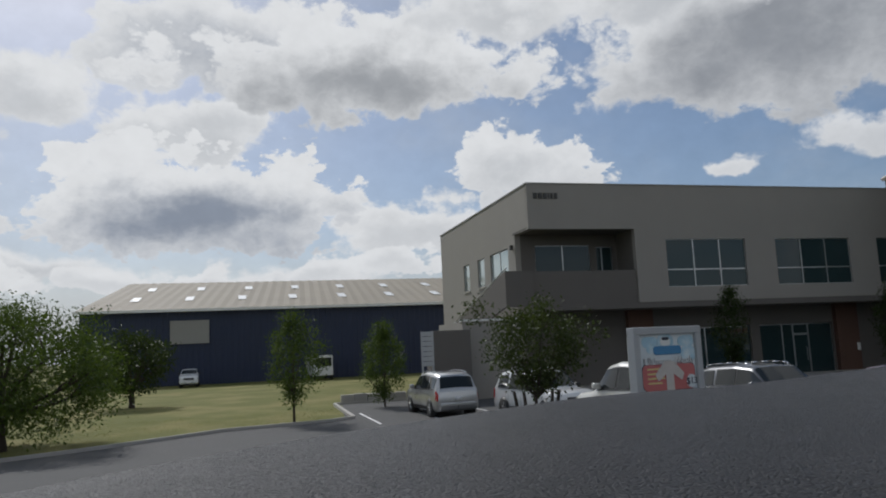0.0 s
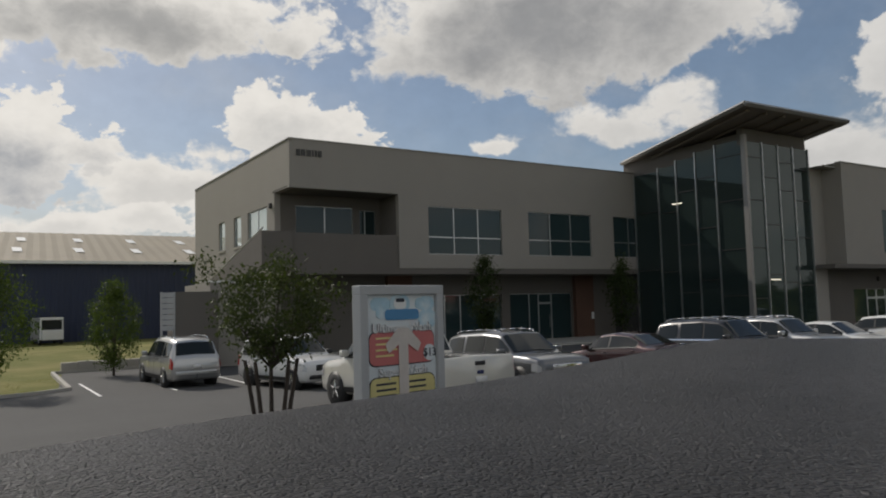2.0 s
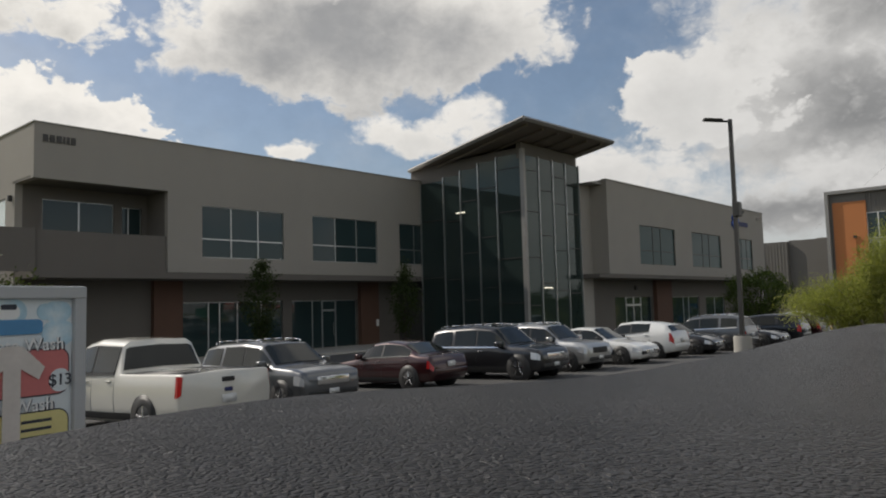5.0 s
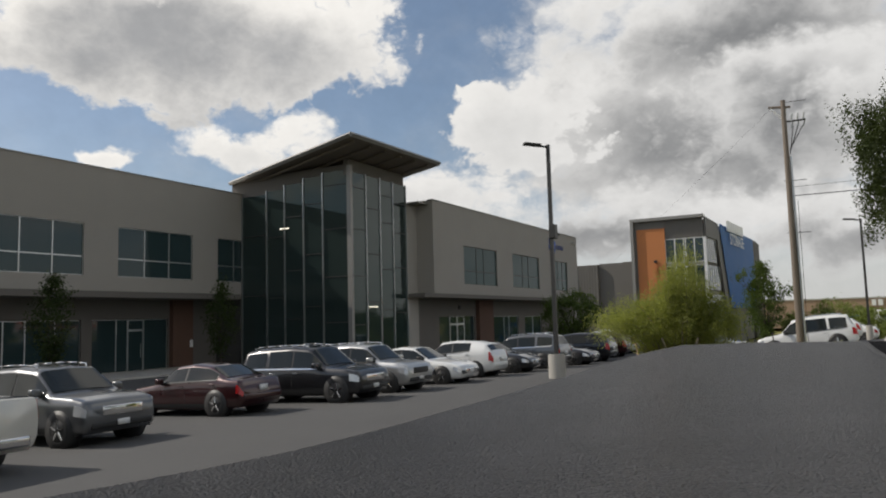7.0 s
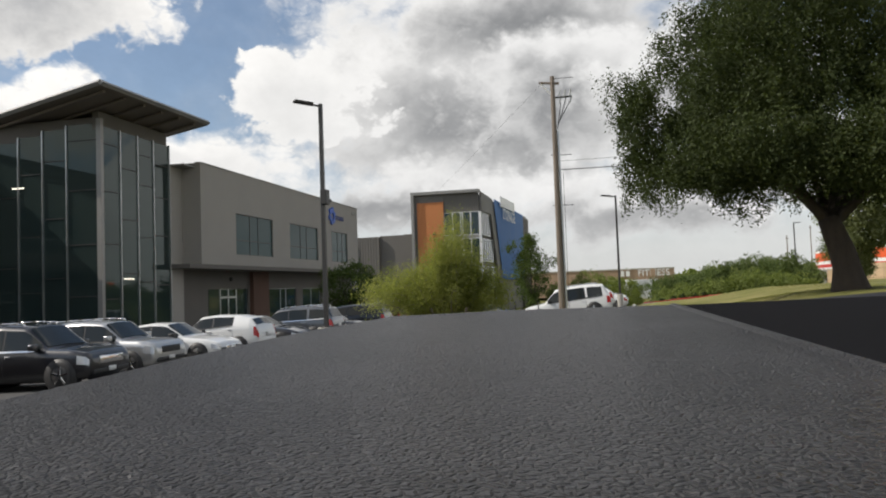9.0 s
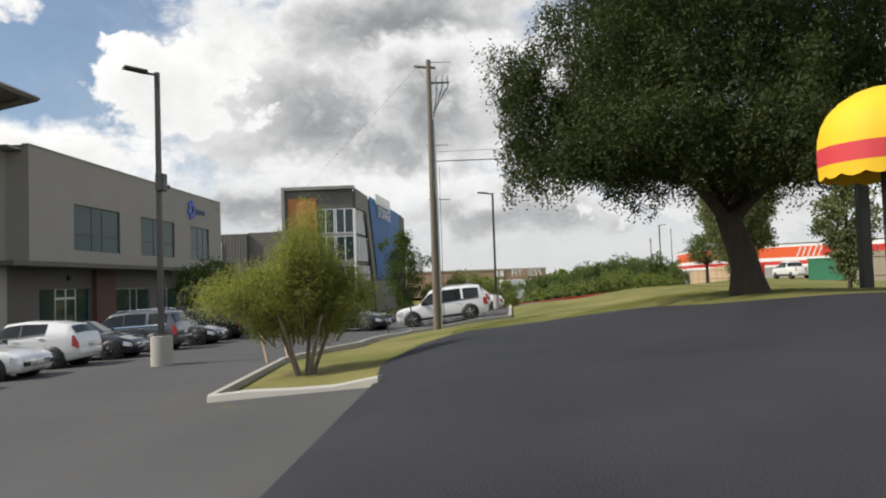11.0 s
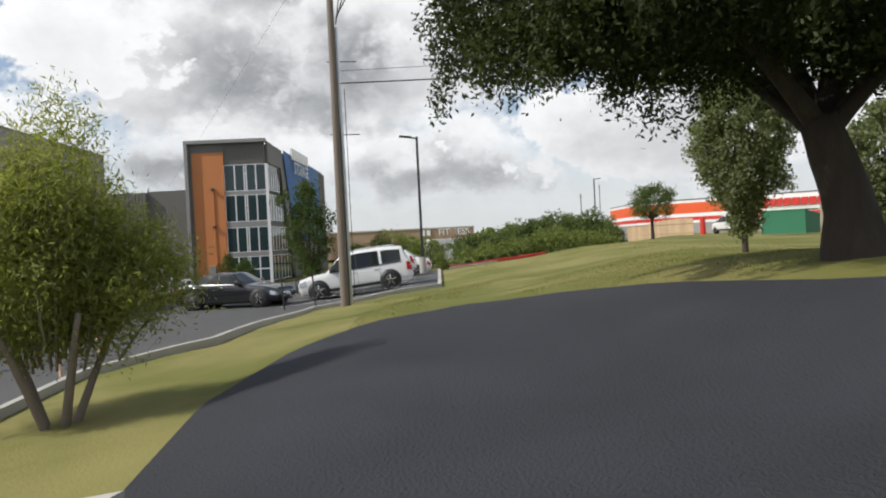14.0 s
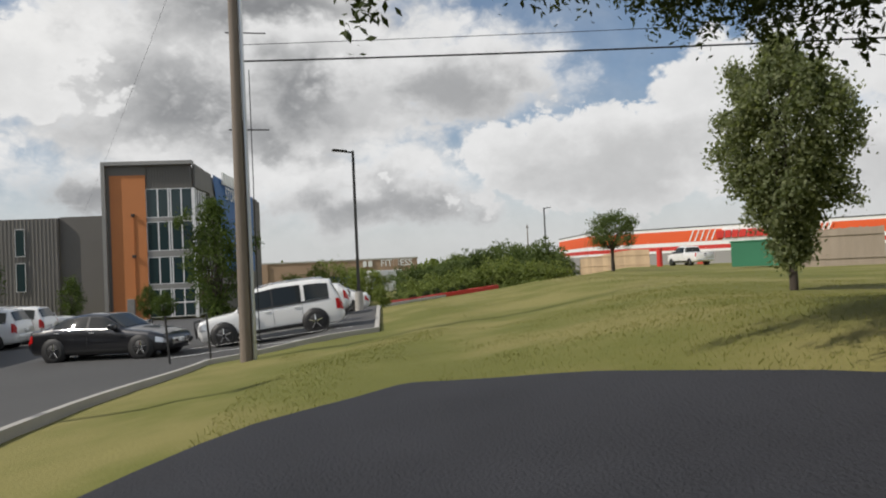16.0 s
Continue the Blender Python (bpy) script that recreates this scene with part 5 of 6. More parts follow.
def street_lamp(x, y, top, arm, base=True, cams=False, wide=0.33):
    g = terrain(x, y)
    e = thing("street_lamp", "tall dark car park lamp on a round concrete base" if base else "slim dark car park lamp", "street lamp", "car park lamps", at=pose(x, y, g))
    h = top - g
    f = 0.0
    if base:
        f = 0.95
        bm = cyl(bmesh.new(), (0, 0, -0.2), (0, 0, f), wide, seg=28)
        bmesh.ops.bevel(bm, geom=[ed for ed in bm.edges if ed.verts[0].co.z > f - 0.01 and ed.verts[1].co.z > f - 0.01], offset=0.03, segments=2, affect="EDGES")
        part("base", bm, CONCRETE, e, "round pale concrete base")
    part("base_plate", box(-0.17, -0.17, f, 0.17, 0.17, f + 0.05, 0.01), DARKMETAL, e)
    bm = box(-0.075, -0.075, f, 0.075, 0.075, h)
    for v in bm.verts:
        if v.co.z > h - 0.1:
            v.co.x *= 0.85
            v.co.y *= 0.85
    part("pole", bm, DARKMETAL, e)
    a = Vector((*arm, 0)).normalized()
    part("arm", cyl(bmesh.new(), (0, 0, h - 0.08), a * 0.35 + Vector((0, 0, h - 0.06)), 0.04), DARKMETAL, e)
    bm = box(0.3, -0.16, -0.06, 1.0, 0.16, 0.03, 0.03)
    head = part("lamp_head", bm, DARKMETAL, e)
    head.matrix_local = pose(0, 0, h - 0.04) @ Matrix.Rotation(math.atan2(a.y, a.x), 4, "Z") @ pose(0, 0, 0, 0, -5, 0)
    if cams:
        part("camera_box", box(-0.18, -0.2, h - 3.75, 0.18, 0.05, h - 3.2, 0.03), DARKMETAL, e)
        part("camera_arm", cyl(bmesh.new(), (0, 0, h - 3.55), (0.5, -0.1, h - 3.55), 0.06), DARKMETAL, e)
    return e


street_lamp(15.0, -27.5, 9.05, (-0.62, 0.78), True, True)
street_lamp(41.4, -38.7, 7.95, (-0.2, 1.0), True, False, 0.2)
street_lamp(92.8, -62.5, 8.8, (0.4, -1.0), False)
street_lamp(30.5, -60.5, 6.3, (-0.6, 0.6), True)


def build_power_pole():
    x, y = 23.9, -35.6
    g = terrain(x, y)
    e = thing("utility_pole", "weathered wooden power pole with fuses and cable risers", "utility pole", at=pose(x, y, g))
    h = 11.75 - g
    part("pole", cyl(bmesh.new(), (0, 0, -0.2), (0, 0, h), 0.15, 0.10, 16), POLEWOOD, e, smooth=False)
    for k, (a, z1) in enumerate(((0.2, h - 2.6), (1.2, 5.8), (2.0, h - 3.2))):
        c, s = 0.21 * math.cos(a - 1.9), 0.21 * math.sin(a - 1.9)
        part("riser_pipe", cyl(bmesh.new(), (c, s, -0.1), (c * 0.8, s * 0.8, z1), 0.05, seg=10), ALU if k != 1 else DARKMETAL, e)
    part("crossarm", cyl(bmesh.new(), (0.0, 0.62, h - 0.25), (0.0, -0.3, h - 0.35), 0.06, seg=6), POLEWOOD, e)
    part("bracket", cyl(bmesh.new(), (0, 0.55, h - 0.3), (0, 0.05, h - 0.85), 0.05, seg=6), WHITEMETAL, e)
    part("crossarm", cyl(bmesh.new(), (0, 0.05, h - 1.0), (0.0, -0.85, h - 1.0), 0.045, seg=6), DARKMETAL, e)
    for k in range(3):
        yy = -0.28 - 0.24 * k
        part("insulator", cyl(bmesh.new(), (0, yy, h - 1.0), (0.0, yy - 0.06, h - 0.68), 0.05, 0.035, 10), GREYPANEL, e)
        part("fuse", cyl(bmesh.new(), (0.06, yy, h - 1.3), (0.06, yy - 0.1, h - 0.95), 0.03, seg=8), GREYPANEL, e)
    for k in range(3):
        part("cable", cyl(bmesh.new(), (0, -0.75 + 0.2 * k, h - 1.25), (0.05, -0.15, h - 2.3 - 0.1 * k), 0.018, seg=6), BLACK, e)
    part("bolt", cyl(bmesh.new(), (0, 0.05, h - 0.1), (0, -0.95, h - 0.12), 0.014, seg=6), DARKMETAL, e)
    for z in (7.9, 5.55):
        part("bolt", cyl(bmesh.new(), (0, 0.2, z), (0, -0.75, z - 0.02), 0.016, seg=6), DARKMETAL, e)

    def wire(name, label, p, q, sag, r):
        bm = bmesh.new()
        n = 24
        pts = [Vector(p).lerp(Vector(q), k / n) - Vector((0, 0, sag * 4 * (k / n) * (1 - k / n))) for k in range(n + 1)]
        rings = []
        for a in pts:
            t = (Vector(q) - Vector(p)).normalized()
            s, u = t.cross(Vector((0, 0, 1))).normalized(), Vector((0, 0, 1))
            rings.append([bm.verts.new(a + (s * math.cos(k * math.pi / 3) + u * math.sin(k * math.pi / 3)) * r) for k in range(6)])
        for a, b in zip(rings, rings[1:]):
            for k in range(6):
                bm.faces.new((a[k], a[(k + 1) % 6], b[(k + 1) % 6], b[k]))
        tagged(part(name, bm, BLACK), label, "cable")

    wire("service_cable", "black service cable strung from the pole", (x, y, 7.35), (17.0, -75.0, 7.3), 0.3, 0.022)
    wire("service_cable", "thin wire strung from the pole", (x, y, 7.75), (16.8, -75.0, 7.75), 0.25, 0.008)
    wire("power_line", "thin power line running from the pole top", (x, y + 0.5, g + h - 0.3), (180, 21, 12.5), 0.5, 0.005)
    part("ground_wire", cyl(bmesh.new(), (0.05, -0.32, 0.3), (0.0, -0.32, 7.0), 0.012, seg=6), BLACK, e)


build_power_pole()

YELLOWCLOTH = material("yellow_awning_cloth", (0.85, 0.52, 0.015), 0.7, var=0.08, scale=2.0, fine=120, bump=0.1)
REDCLOTH = material("red_awning_cloth", (0.62, 0.05, 0.06), 0.7, var=0.08, scale=2.0, fine=120, bump=0.1)


def build_canopy():
    x, y = 2.85, -43.0
    g = terrain(x, y)
    e = thing("pay_canopy", "yellow dome awning with a red band and scalloped hem", "awning", at=pose(x, y, g))
    R, zb = 0.85, 3.42 - g
    seg = 32

    def ring_mesh(rows, mat, name):
        bm = bmesh.new()
        rings = []
        for r, z, scal in rows:
            ring = []
            for k in range(seg * 2):
                a = math.pi * k / seg
                bulge = 1 + 0.018 * abs(math.sin(a * 6))
                ring.append(bm.verts.new((r * bulge * math.cos(a), r * bulge * math.sin(a), z - scal * abs(math.sin(a * 8)))))
            rings.append(ring)
        for a, b in zip(rings, rings[1:]):
            for k in range(seg * 2):
                bm.faces.new((a[k], a[(k + 1) % (seg * 2)], b[(k + 1) % (seg * 2)], b[k]))
        return part(name, bm, mat, e, smooth=True)

    ring_mesh([(R, zb + 0.45, 0), (R * 0.985, zb + 0.6, 0), (R * 0.93, zb + 0.78, 0), (R * 0.82, zb + 0.95, 0), (R * 0.64, zb + 1.1, 0), (R * 0.42, zb + 1.21, 0), (R * 0.2, zb + 1.27, 0), (0.01, zb + 1.29, 0)], YELLOWCLOTH, "dome")
    ring_mesh([(R * 1.003, zb + 0.45, 0), (R * 1.003, zb + 0.2, 0)], REDCLOTH, "band")
    ring_mesh([(R, zb + 0.2, 0), (R * 0.99, zb + 0.05, 0.05)], YELLOWCLOTH, "valance")
    part("post", cyl(bmesh.new(), (0, 0, -0.1), (0, 0, zb + 1.15), 0.08, seg=16), DARKMETAL, e)
    for k in range(4):
        a = math.pi / 4 + k * math.pi / 2
        part("rib", cyl(bmesh.new(), (0, 0, zb + 0.4), (R * 0.98 * math.cos(a), R * 0.98 * math.sin(a), zb + 0.4), 0.02), DARKMETAL, e)
    p = thing("square_post", "dark square steel post beside the oak", "post", at=pose(12.4, -47.6, terrain(12.4, -47.6)))
    part("shaft", box(-0.13, -0.13, -0.1, 0.13, 0.13, 5.2, 0.01), DARKMETAL, p)
    part("foot_plate", box(-0.22, -0.22, 0, 0.22, 0.22, 0.04, 0.01), DARKMETAL, p)


build_canopy()


def board_fence(name, label, p, q, h, pieces, mat=None):
    d = Vector(q) - Vector(p)
    ln = d.length
    e = thing(name, label, "fence", at=pose(p[0], p[1], 0) @ Matrix.Rotation(math.atan2(d.y, d.x), 4, "Z"))
    w = ln / pieces
    rnd = random.Random(7)
    for i in range(pieces):
        t = (i + 0.5) / pieces
        g = terrain(p[0] + d.x * t, p[1] + d.y * t)
        o = part("board", box(i * w - 0.004, -0.012 + 0.01 * (i % 2), g - 0.05, (i + 1) * w + 0.004, 0.012 + 0.01 * (i % 2), g + h + rnd.uniform(-0.03, 0.03)), mat or WOOD, e)
    gm = terrain(p[0] + d.x / 2, p[1] + d.y / 2)
    for z in (0.4, h - 0.4):
        part("rail", box(0, -0.07, gm + z, ln, -0.025, gm + z + 0.09), mat or WOOD, e)
    return e


board_fence("board_fence", "tall weathered board fence with a narrow gap", (44.0, -63.4), (41.4, -66.5), 2.05, 28)
board_fence("board_fence", "tall weathered board fence beside the shop yard", (41.3, -66.7), (35.5, -73.4), 2.1, 52)
board_fence("bin_enclosure", "tan board screen round the bins", (82.0, -63.2), (76.4, -68.5), 1.75, 36, material("tan_boards", (0.48, 0.35, 0.22), 0.85, var=0.15, scale=2.0, island=0.2))
board_fence("bin_enclosure", "tan board screen round the bins", (84.5, -64.0), (82.2, -63.2), 1.75, 12, bpy.data.materials["tan_boards"])


def bollard(x, y, h=1.5):
    e = thing("bollard", "red painted steel post", "bollard", "red posts", at=pose(x, y, terrain(x, y)))
    part("post", cyl(bmesh.new(), (0, 0, -0.1), (0, 0, h), 0.28, seg=14), REDPAINT, e)
    part("cap", cyl(bmesh.new(), (0, 0, h), (0, 0, h + 0.08), 0.28, 0.12, 14), REDPAINT, e)


bollard(75.6, -69.2, 1.8)


def build_dumpster():
    x, y = 51.6, -65.6
    e = thing("dumpster", "dark green steel refuse container", "dumpster", at=pose(x, y, terrain(x, y), 0, 0, 34))
    bm = prism([(-1.6, -1.0), (1.6, -1.0), (1.6, 1.0), (-1.6, 1.0)], 0.1, 1.75)
    for v in bm.verts:
        if v.co.z > 1 and v.co.y < 0:
            v.co.z -= 0.3
            v.co.y -= 0.15
    part("tub", bm, GREENPAINT, e)
    part("lid", box(-1.65, -1.0, 1.72, 1.65, 1.05, 1.82, 0.03), GREENPAINT, e)
    for x in (-1.5, -0.5, 0.5, 1.5):
        part("stiffener", box(x - 0.05, -1.22, 0.15, x + 0.05, -1.0, 1.45), GREENPAINT, e)
    for x in (-1.3, 1.3):
        part("fork_pocket", box(x - 0.12, -1.2, 0.7, x + 0.12, -0.9, 0.95), DARKMETAL, e)


build_dumpster()


def build_utility_kiosk():
    """Pale panelled cabinet between the offices and the warehouse."""
    e = thing("equipment_screen", "pale louvred equipment screen with dark side", "screen", at=pose(-7.4, -3.2, -0.5))
    part("frame", box(0.65, 0.0, 0.0, 2.6, 1.6, 3.65), STUCCO_DARK, e)
    for k in range(7):
        part("louvre", box(0.0, -0.02, 1.9 + 0.25 * k, 0.64, 0.06, 2.12 + 0.25 * k), GREYPANEL, e)
    for x in (0.05, 0.6):
        part("post", cyl(bmesh.new(), (x, 0.05, 0), (x, 0.05, 3.65), 0.05), GREYPANEL, e)


build_utility_kiosk()


def far_pole(x, y, h):
    g = terrain(x, y)
    e = thing("utility_pole", "distant bare power pole", "utility pole", "distant poles", at=pose(x, y, g))
    part("pole", cyl(bmesh.new(), (0, 0, -0.2), (0, 0, h), 0.16, 0.1, 8), POLEWOOD, e)
    part("crossarm", cyl(bmesh.new(), (-0.9, 0.5, h - 0.6), (0.9, -0.5, h - 0.6), 0.07, seg=6), POLEWOOD, e)


for x, y, h in ((150, -75, 9.0), (190, -90, 13.0), (95, -125, 12.0), (120, -150, 13.0), (80, -120, 10.5)):
    far_pole(x, y, h)

# storage hire board beyond the parked cars
hb = thing("roadside_sign", "blue and white lettered roadside sign", "sign", at=pose(121, -36.2, terrain(121, -36.2)))
part("panel", box(0, -3.2, 0.6, 0.2, 2.6, 4.2), BLUESHEET, hb)
for s in (-2.6, 2.0):
    part("post", cyl(bmesh.new(), (0.1, s, -0.5), (0.1, s, 0.8), 0.12), DARKMETAL, hb)
bars_row(hb, -0.02, 2.2, 2.6, (0.5, 0.5, 0.5, 0.5, 0.5, 0.5, 0.5), 0.9, 0.16, WHITEPAINT, "name_bar", (0, -1, 0), 0.05)
bars_row(hb, -0.02, 2.0, 1.2, (0.5, 0.5, 0.5, 0.5, 0.5, 0.5), 0.9, 0.16, WHITEPAINT, "name_bar", (0, -1, 0), 0.05)

# leaning stakes beside the willow, and thin posts on the verge
for p, q in (((13.6, -31.2), (14.6, -30.6)), ((14.4, -31.6), (15.6, -31.0))):
    st = thing("tree_stake", "leaning pale timber stake", "stake", "stakes", at=pose(p[0], p[1], terrain(*p)))
    part("shaft", cyl(bmesh.new(), (0, 0, -0.1), (q[0] - p[0], q[1] - p[1], 1.5), 0.03), material("stake_wood", (0.5, 0.33, 0.2), 0.8) if "stake_wood" not in bpy.data.materials else bpy.data.materials["stake_wood"], st)
for x, y in ((26.8, -33.2), (26.2, -34.4)):
    st = thing("steel_stake", "thin dark steel post on the verge", "post", "verge posts", at=pose(x, y, terrain(x, y)))
    part("shaft", cyl(bmesh.new(), (0, 0, -0.1), (0.02, 0.1, 1.35), 0.03), DARKMETAL, st)

# ---- trees ----


def leaf_material(name, base, second, glow=0.35):
    m = bpy.data.materials.new(name)
    m.use_nodes = True
    N = Nodes(m.node_tree)
    m.node_tree.nodes.remove(m.node_tree.nodes["Principled BSDF"])
    out = m.node_tree.nodes["Material Output"]
    rnd = N.add("ShaderNodeNewGeometry").outputs["Random Per Island"]
    pos = N.add("ShaderNodeTexCoord").outputs["Object"]
    big = N.noise(pos, 0.7, 2.0)
    col = N.mix(N.math("ADD", N.math("MULTIPLY", rnd, 0.7), N.math("MULTIPLY", N.math("SUBTRACT", big, 0.35), 0.9), clamp=True), base, second)
    dif = N.add("ShaderNodeBsdfPrincipled", {"Base Color": col, "Roughness": 0.6, "Specular IOR Level": 0.22})
    tr = N.add("ShaderNodeBsdfTranslucent", {"Color": N.vec("MULTIPLY", col, (1.15, 1.2, 0.6))})
    mix = N.add("ShaderNodeMixShader", {0: glow, 1: dif.outputs[0], 2: tr.outputs[0]})
    m.node_tree.links.new(mix.outputs[0], out.inputs["Surface"])
    return m


LEAF_OAK = leaf_material("oak_leaves", (0.030, 0.043, 0.014), (0.072, 0.092, 0.030))
LEAF_PEAR = leaf_material("pear_leaves", (0.11, 0.14, 0.062), (0.29, 0.31, 0.18), 0.5)
LEAF_WILLOW = leaf_material("willow_leaves", (0.21, 0.235, 0.06), (0.38, 0.39, 0.15), 0.58)
LEAF_DARK = leaf_material("dark_leaves", (0.022, 0.035, 0.010), (0.055, 0.078, 0.022))
LEAF_MID = leaf_material("green_leaves", (0.042, 0.070, 0.014), (0.105, 0.145, 0.034))
LEAF_SCRUB = leaf_material("scrub_leaves", (0.06, 0.09, 0.026), (0.15, 0.19, 0.065), 0.35)
LEAF_WOOD = leaf_material("woodland_leaves", (0.11, 0.145, 0.036), (0.25, 0.29, 0.09), 0.4)


def leaves(name, centres, size, rng, mat, parent, aspect=0.45, droop=0.3, smooth=True):
    """One mesh of small rhombic leaves at the given centres."""
    n = len(centres)
    d = rng.normal(size=(n, 3))
    d[:, 2] -= droop
    d /= np.linalg.norm(d, axis=1)[:, None]
    o = rng.normal(size=(n, 3))
    o -= (o * d).sum(1)[:, None] * d
    o /= np.linalg.norm(o, axis=1)[:, None]
    s = size * (0.65 + 0.7 * rng.random(n))[:, None]
    nrm = np.cross(d, o)
    v = np.empty((n, 4, 3))
    v[:, 0] = centres - d * s * 0.5
    v[:, 1] = centres + o * s * aspect * 0.5 + nrm * s * 0.06
    v[:, 2] = centres + d * s * 0.5
    v[:, 3] = centres - o * s * aspect * 0.5 + nrm * s * 0.06
    me = bpy.data.meshes.new(name)
    me.vertices.add(n * 4)
    me.vertices.foreach_set("co", v.ravel())
    me.loops.add(n * 4)
    me.loops.foreach_set("vertex_index", np.arange(n * 4))
    me.polygons.add(n)
    me.polygons.foreach_set("loop_start", np.arange(n) * 4)
    me.polygons.foreach_set("loop_total", np.full(n, 4))
    me.update()
    me.materials.append(mat)
    ob = new(name, me)
    ob.parent = parent
    return ob


def sprays(clumps, per, twig, rng, sub=7, each=9, hang=0.8):
    """Leaf places: each clump (centre, radii, weight) breaks into smaller tufts, and those into twigs of leaves."""
    out = []
    for c, r, w in clumps:
        d = rng.normal(size=(sub, 3))
        d /= np.linalg.norm(d, axis=1)[:, None]
        tufts = np.array(c) + d * (0.25 + 0.5 * rng.random(sub))[:, None] * np.array(r)
        k = max(1, int(per * 9 / each * w / sub))
        for t in tufts:
            q = rng.normal(size=(k, 3))
            q /= np.linalg.norm(q, axis=1)[:, None]
            hub = t + q * (rng.random(k) ** 0.45)[:, None] * np.array(r) * 0.48
            for _ in range(each):
                out.append(hub + rng.normal(size=(k, 3)) * twig * np.array((1, 1, hang)))
    return np.concatenate(out)


def limb(bm, pts, r0, r1, seg=9):
    """A tapered round limb along a run of points."""
    pts = [Vector(p) for p in pts]
    rings = []
    n = len(pts)
    for i, p in enumerate(pts):
        t = (pts[min(i + 1, n - 1)] - pts[max(i - 1, 0)]).normalized()
        a = t.cross(Vector((0.31, 0.95, 0.1))).normalized()
        b = t.cross(a)
        r = r0 + (r1 - r0) * i / (n - 1)
        rings.append([bm.verts.new(p + (a * math.cos(2 * math.pi * k / seg) + b * math.sin(2 * math.pi * k / seg)) * r * (1 + 0.12 * noise.noise(Vector((p.x * 3 + k, p.y * 3, p.z * 2))))) for k in range(seg)])
    for a, b in zip(rings, rings[1:]):
        for k in range(seg):
            bm.faces.new((a[k], a[(k + 1) % seg], b[(k + 1) % seg], b[k]))
    bm.faces.new(rings[-1])


def curve(p, q, bend, n=7):
    p, q = Vector(p), Vector(q)
    return [p.lerp(q, k / n) + Vector(bend) * math.sin(math.pi * k / n) for k in range(n + 1)]


def tree(name, label, x, y, trunk_h, trunk_r, clumps, n, leaf, mat, seed, lean=(0, 0), twig=0.16, aspect=0.45, limbs=9, stems=1, group="", droop=0.3, bark=None, arms=None, each=9, hang=0.8):
    g = terrain(x, y)
    rng = np.random.default_rng(seed)
    rnd = random.Random(seed)
    e = thing(name, label, "tree", group, at=pose(x, y, g))
    top = Vector((lean[0], lean[1], trunk_h))
    for s in range(stems):
        bm = bmesh.new()
        a = 2 * math.pi * s / max(1, stems)
        foot = Vector((0.22 * math.cos(a), 0.22 * math.sin(a), -0.15)) if stems > 1 else Vector((0, 0, -0.15))
        tp = top + (Vector((0.5 * math.cos(a), 0.5 * math.sin(a), 0)) if stems > 1 else Vector((0, 0, 0)))
        pts = curve(foot, tp, (-lean[0] * 0.15, -lean[1] * 0.15, 0), 8)
        limb(bm, pts, trunk_r, trunk_r * 0.66, 14 if trunk_r > 0.2 else 9)
        if trunk_r > 0.2:
            for v in bm.verts:
                if v.co.z < 0.5:
                    f = 1 + 0.35 * (0.5 - v.co.z) / 0.65
                    v.co.x, v.co.y = v.co.x * f, v.co.y * f
        part("trunk", bm, bark or BARK, e, smooth=True)
    pick = arms or sorted(clumps, key=lambda c: rnd.random())[:limbs]
    for c, r, w in pick:
        bm = bmesh.new()
        start = top - Vector((lean[0], lean[1], trunk_h)) * (0.05 + 0.12 * rnd.random()) if stems == 1 else top * 0.9
        end = Vector(c)
        pts = curve(start, end, (0, 0, -0.06 * (end - start).length if end.z < trunk_h + 1.5 else 0.08 * (end - start).length), 7)
        limb(bm, pts, trunk_r * (0.4 if trunk_r > 0.2 else 0.5), trunk_r * 0.08, 8)
        for k in range(3):
            p = pts[3 + k]
            q = p + Vector((rnd.uniform(-1, 1), rnd.uniform(-1, 1), rnd.uniform(0.0, 0.9))) * 0.35 * (end - start).length
            limb(bm, curve(p, q, (0, 0, 0.1), 4), trunk_r * 0.16, trunk_r * 0.04, 6)
        part("limb", bm, bark or BARK, e, smooth=True)
    pts = sprays(clumps, n / 9 / sum(c[2] for c in clumps), twig, rng, 7, each, hang)
    leaves("crown", pts, leaf, rng, mat, e, aspect, droop)
    return e


def ball_clumps(cx, cy, cz, rx, ry, rz, count, size, seed, flat=1.0):
    rnd = random.Random(seed)
    out = []
    for k in range(count):
        z = 1 - 2 * (k + 0.5) / count
        a = k * 2.39996 + rnd.uniform(-0.3, 0.3)
        r = math.sqrt(max(0, 1 - z * z))
        f = 0.62 + 0.26 * rnd.random()
        s = size * rnd.uniform(0.75, 1.25)
        out.append(((cx + rx * f * r * math.cos(a), cy + ry * f * r * math.sin(a), cz + rz * f * z), (s, s, s * 0.75 * flat), s ** 2))
    return out


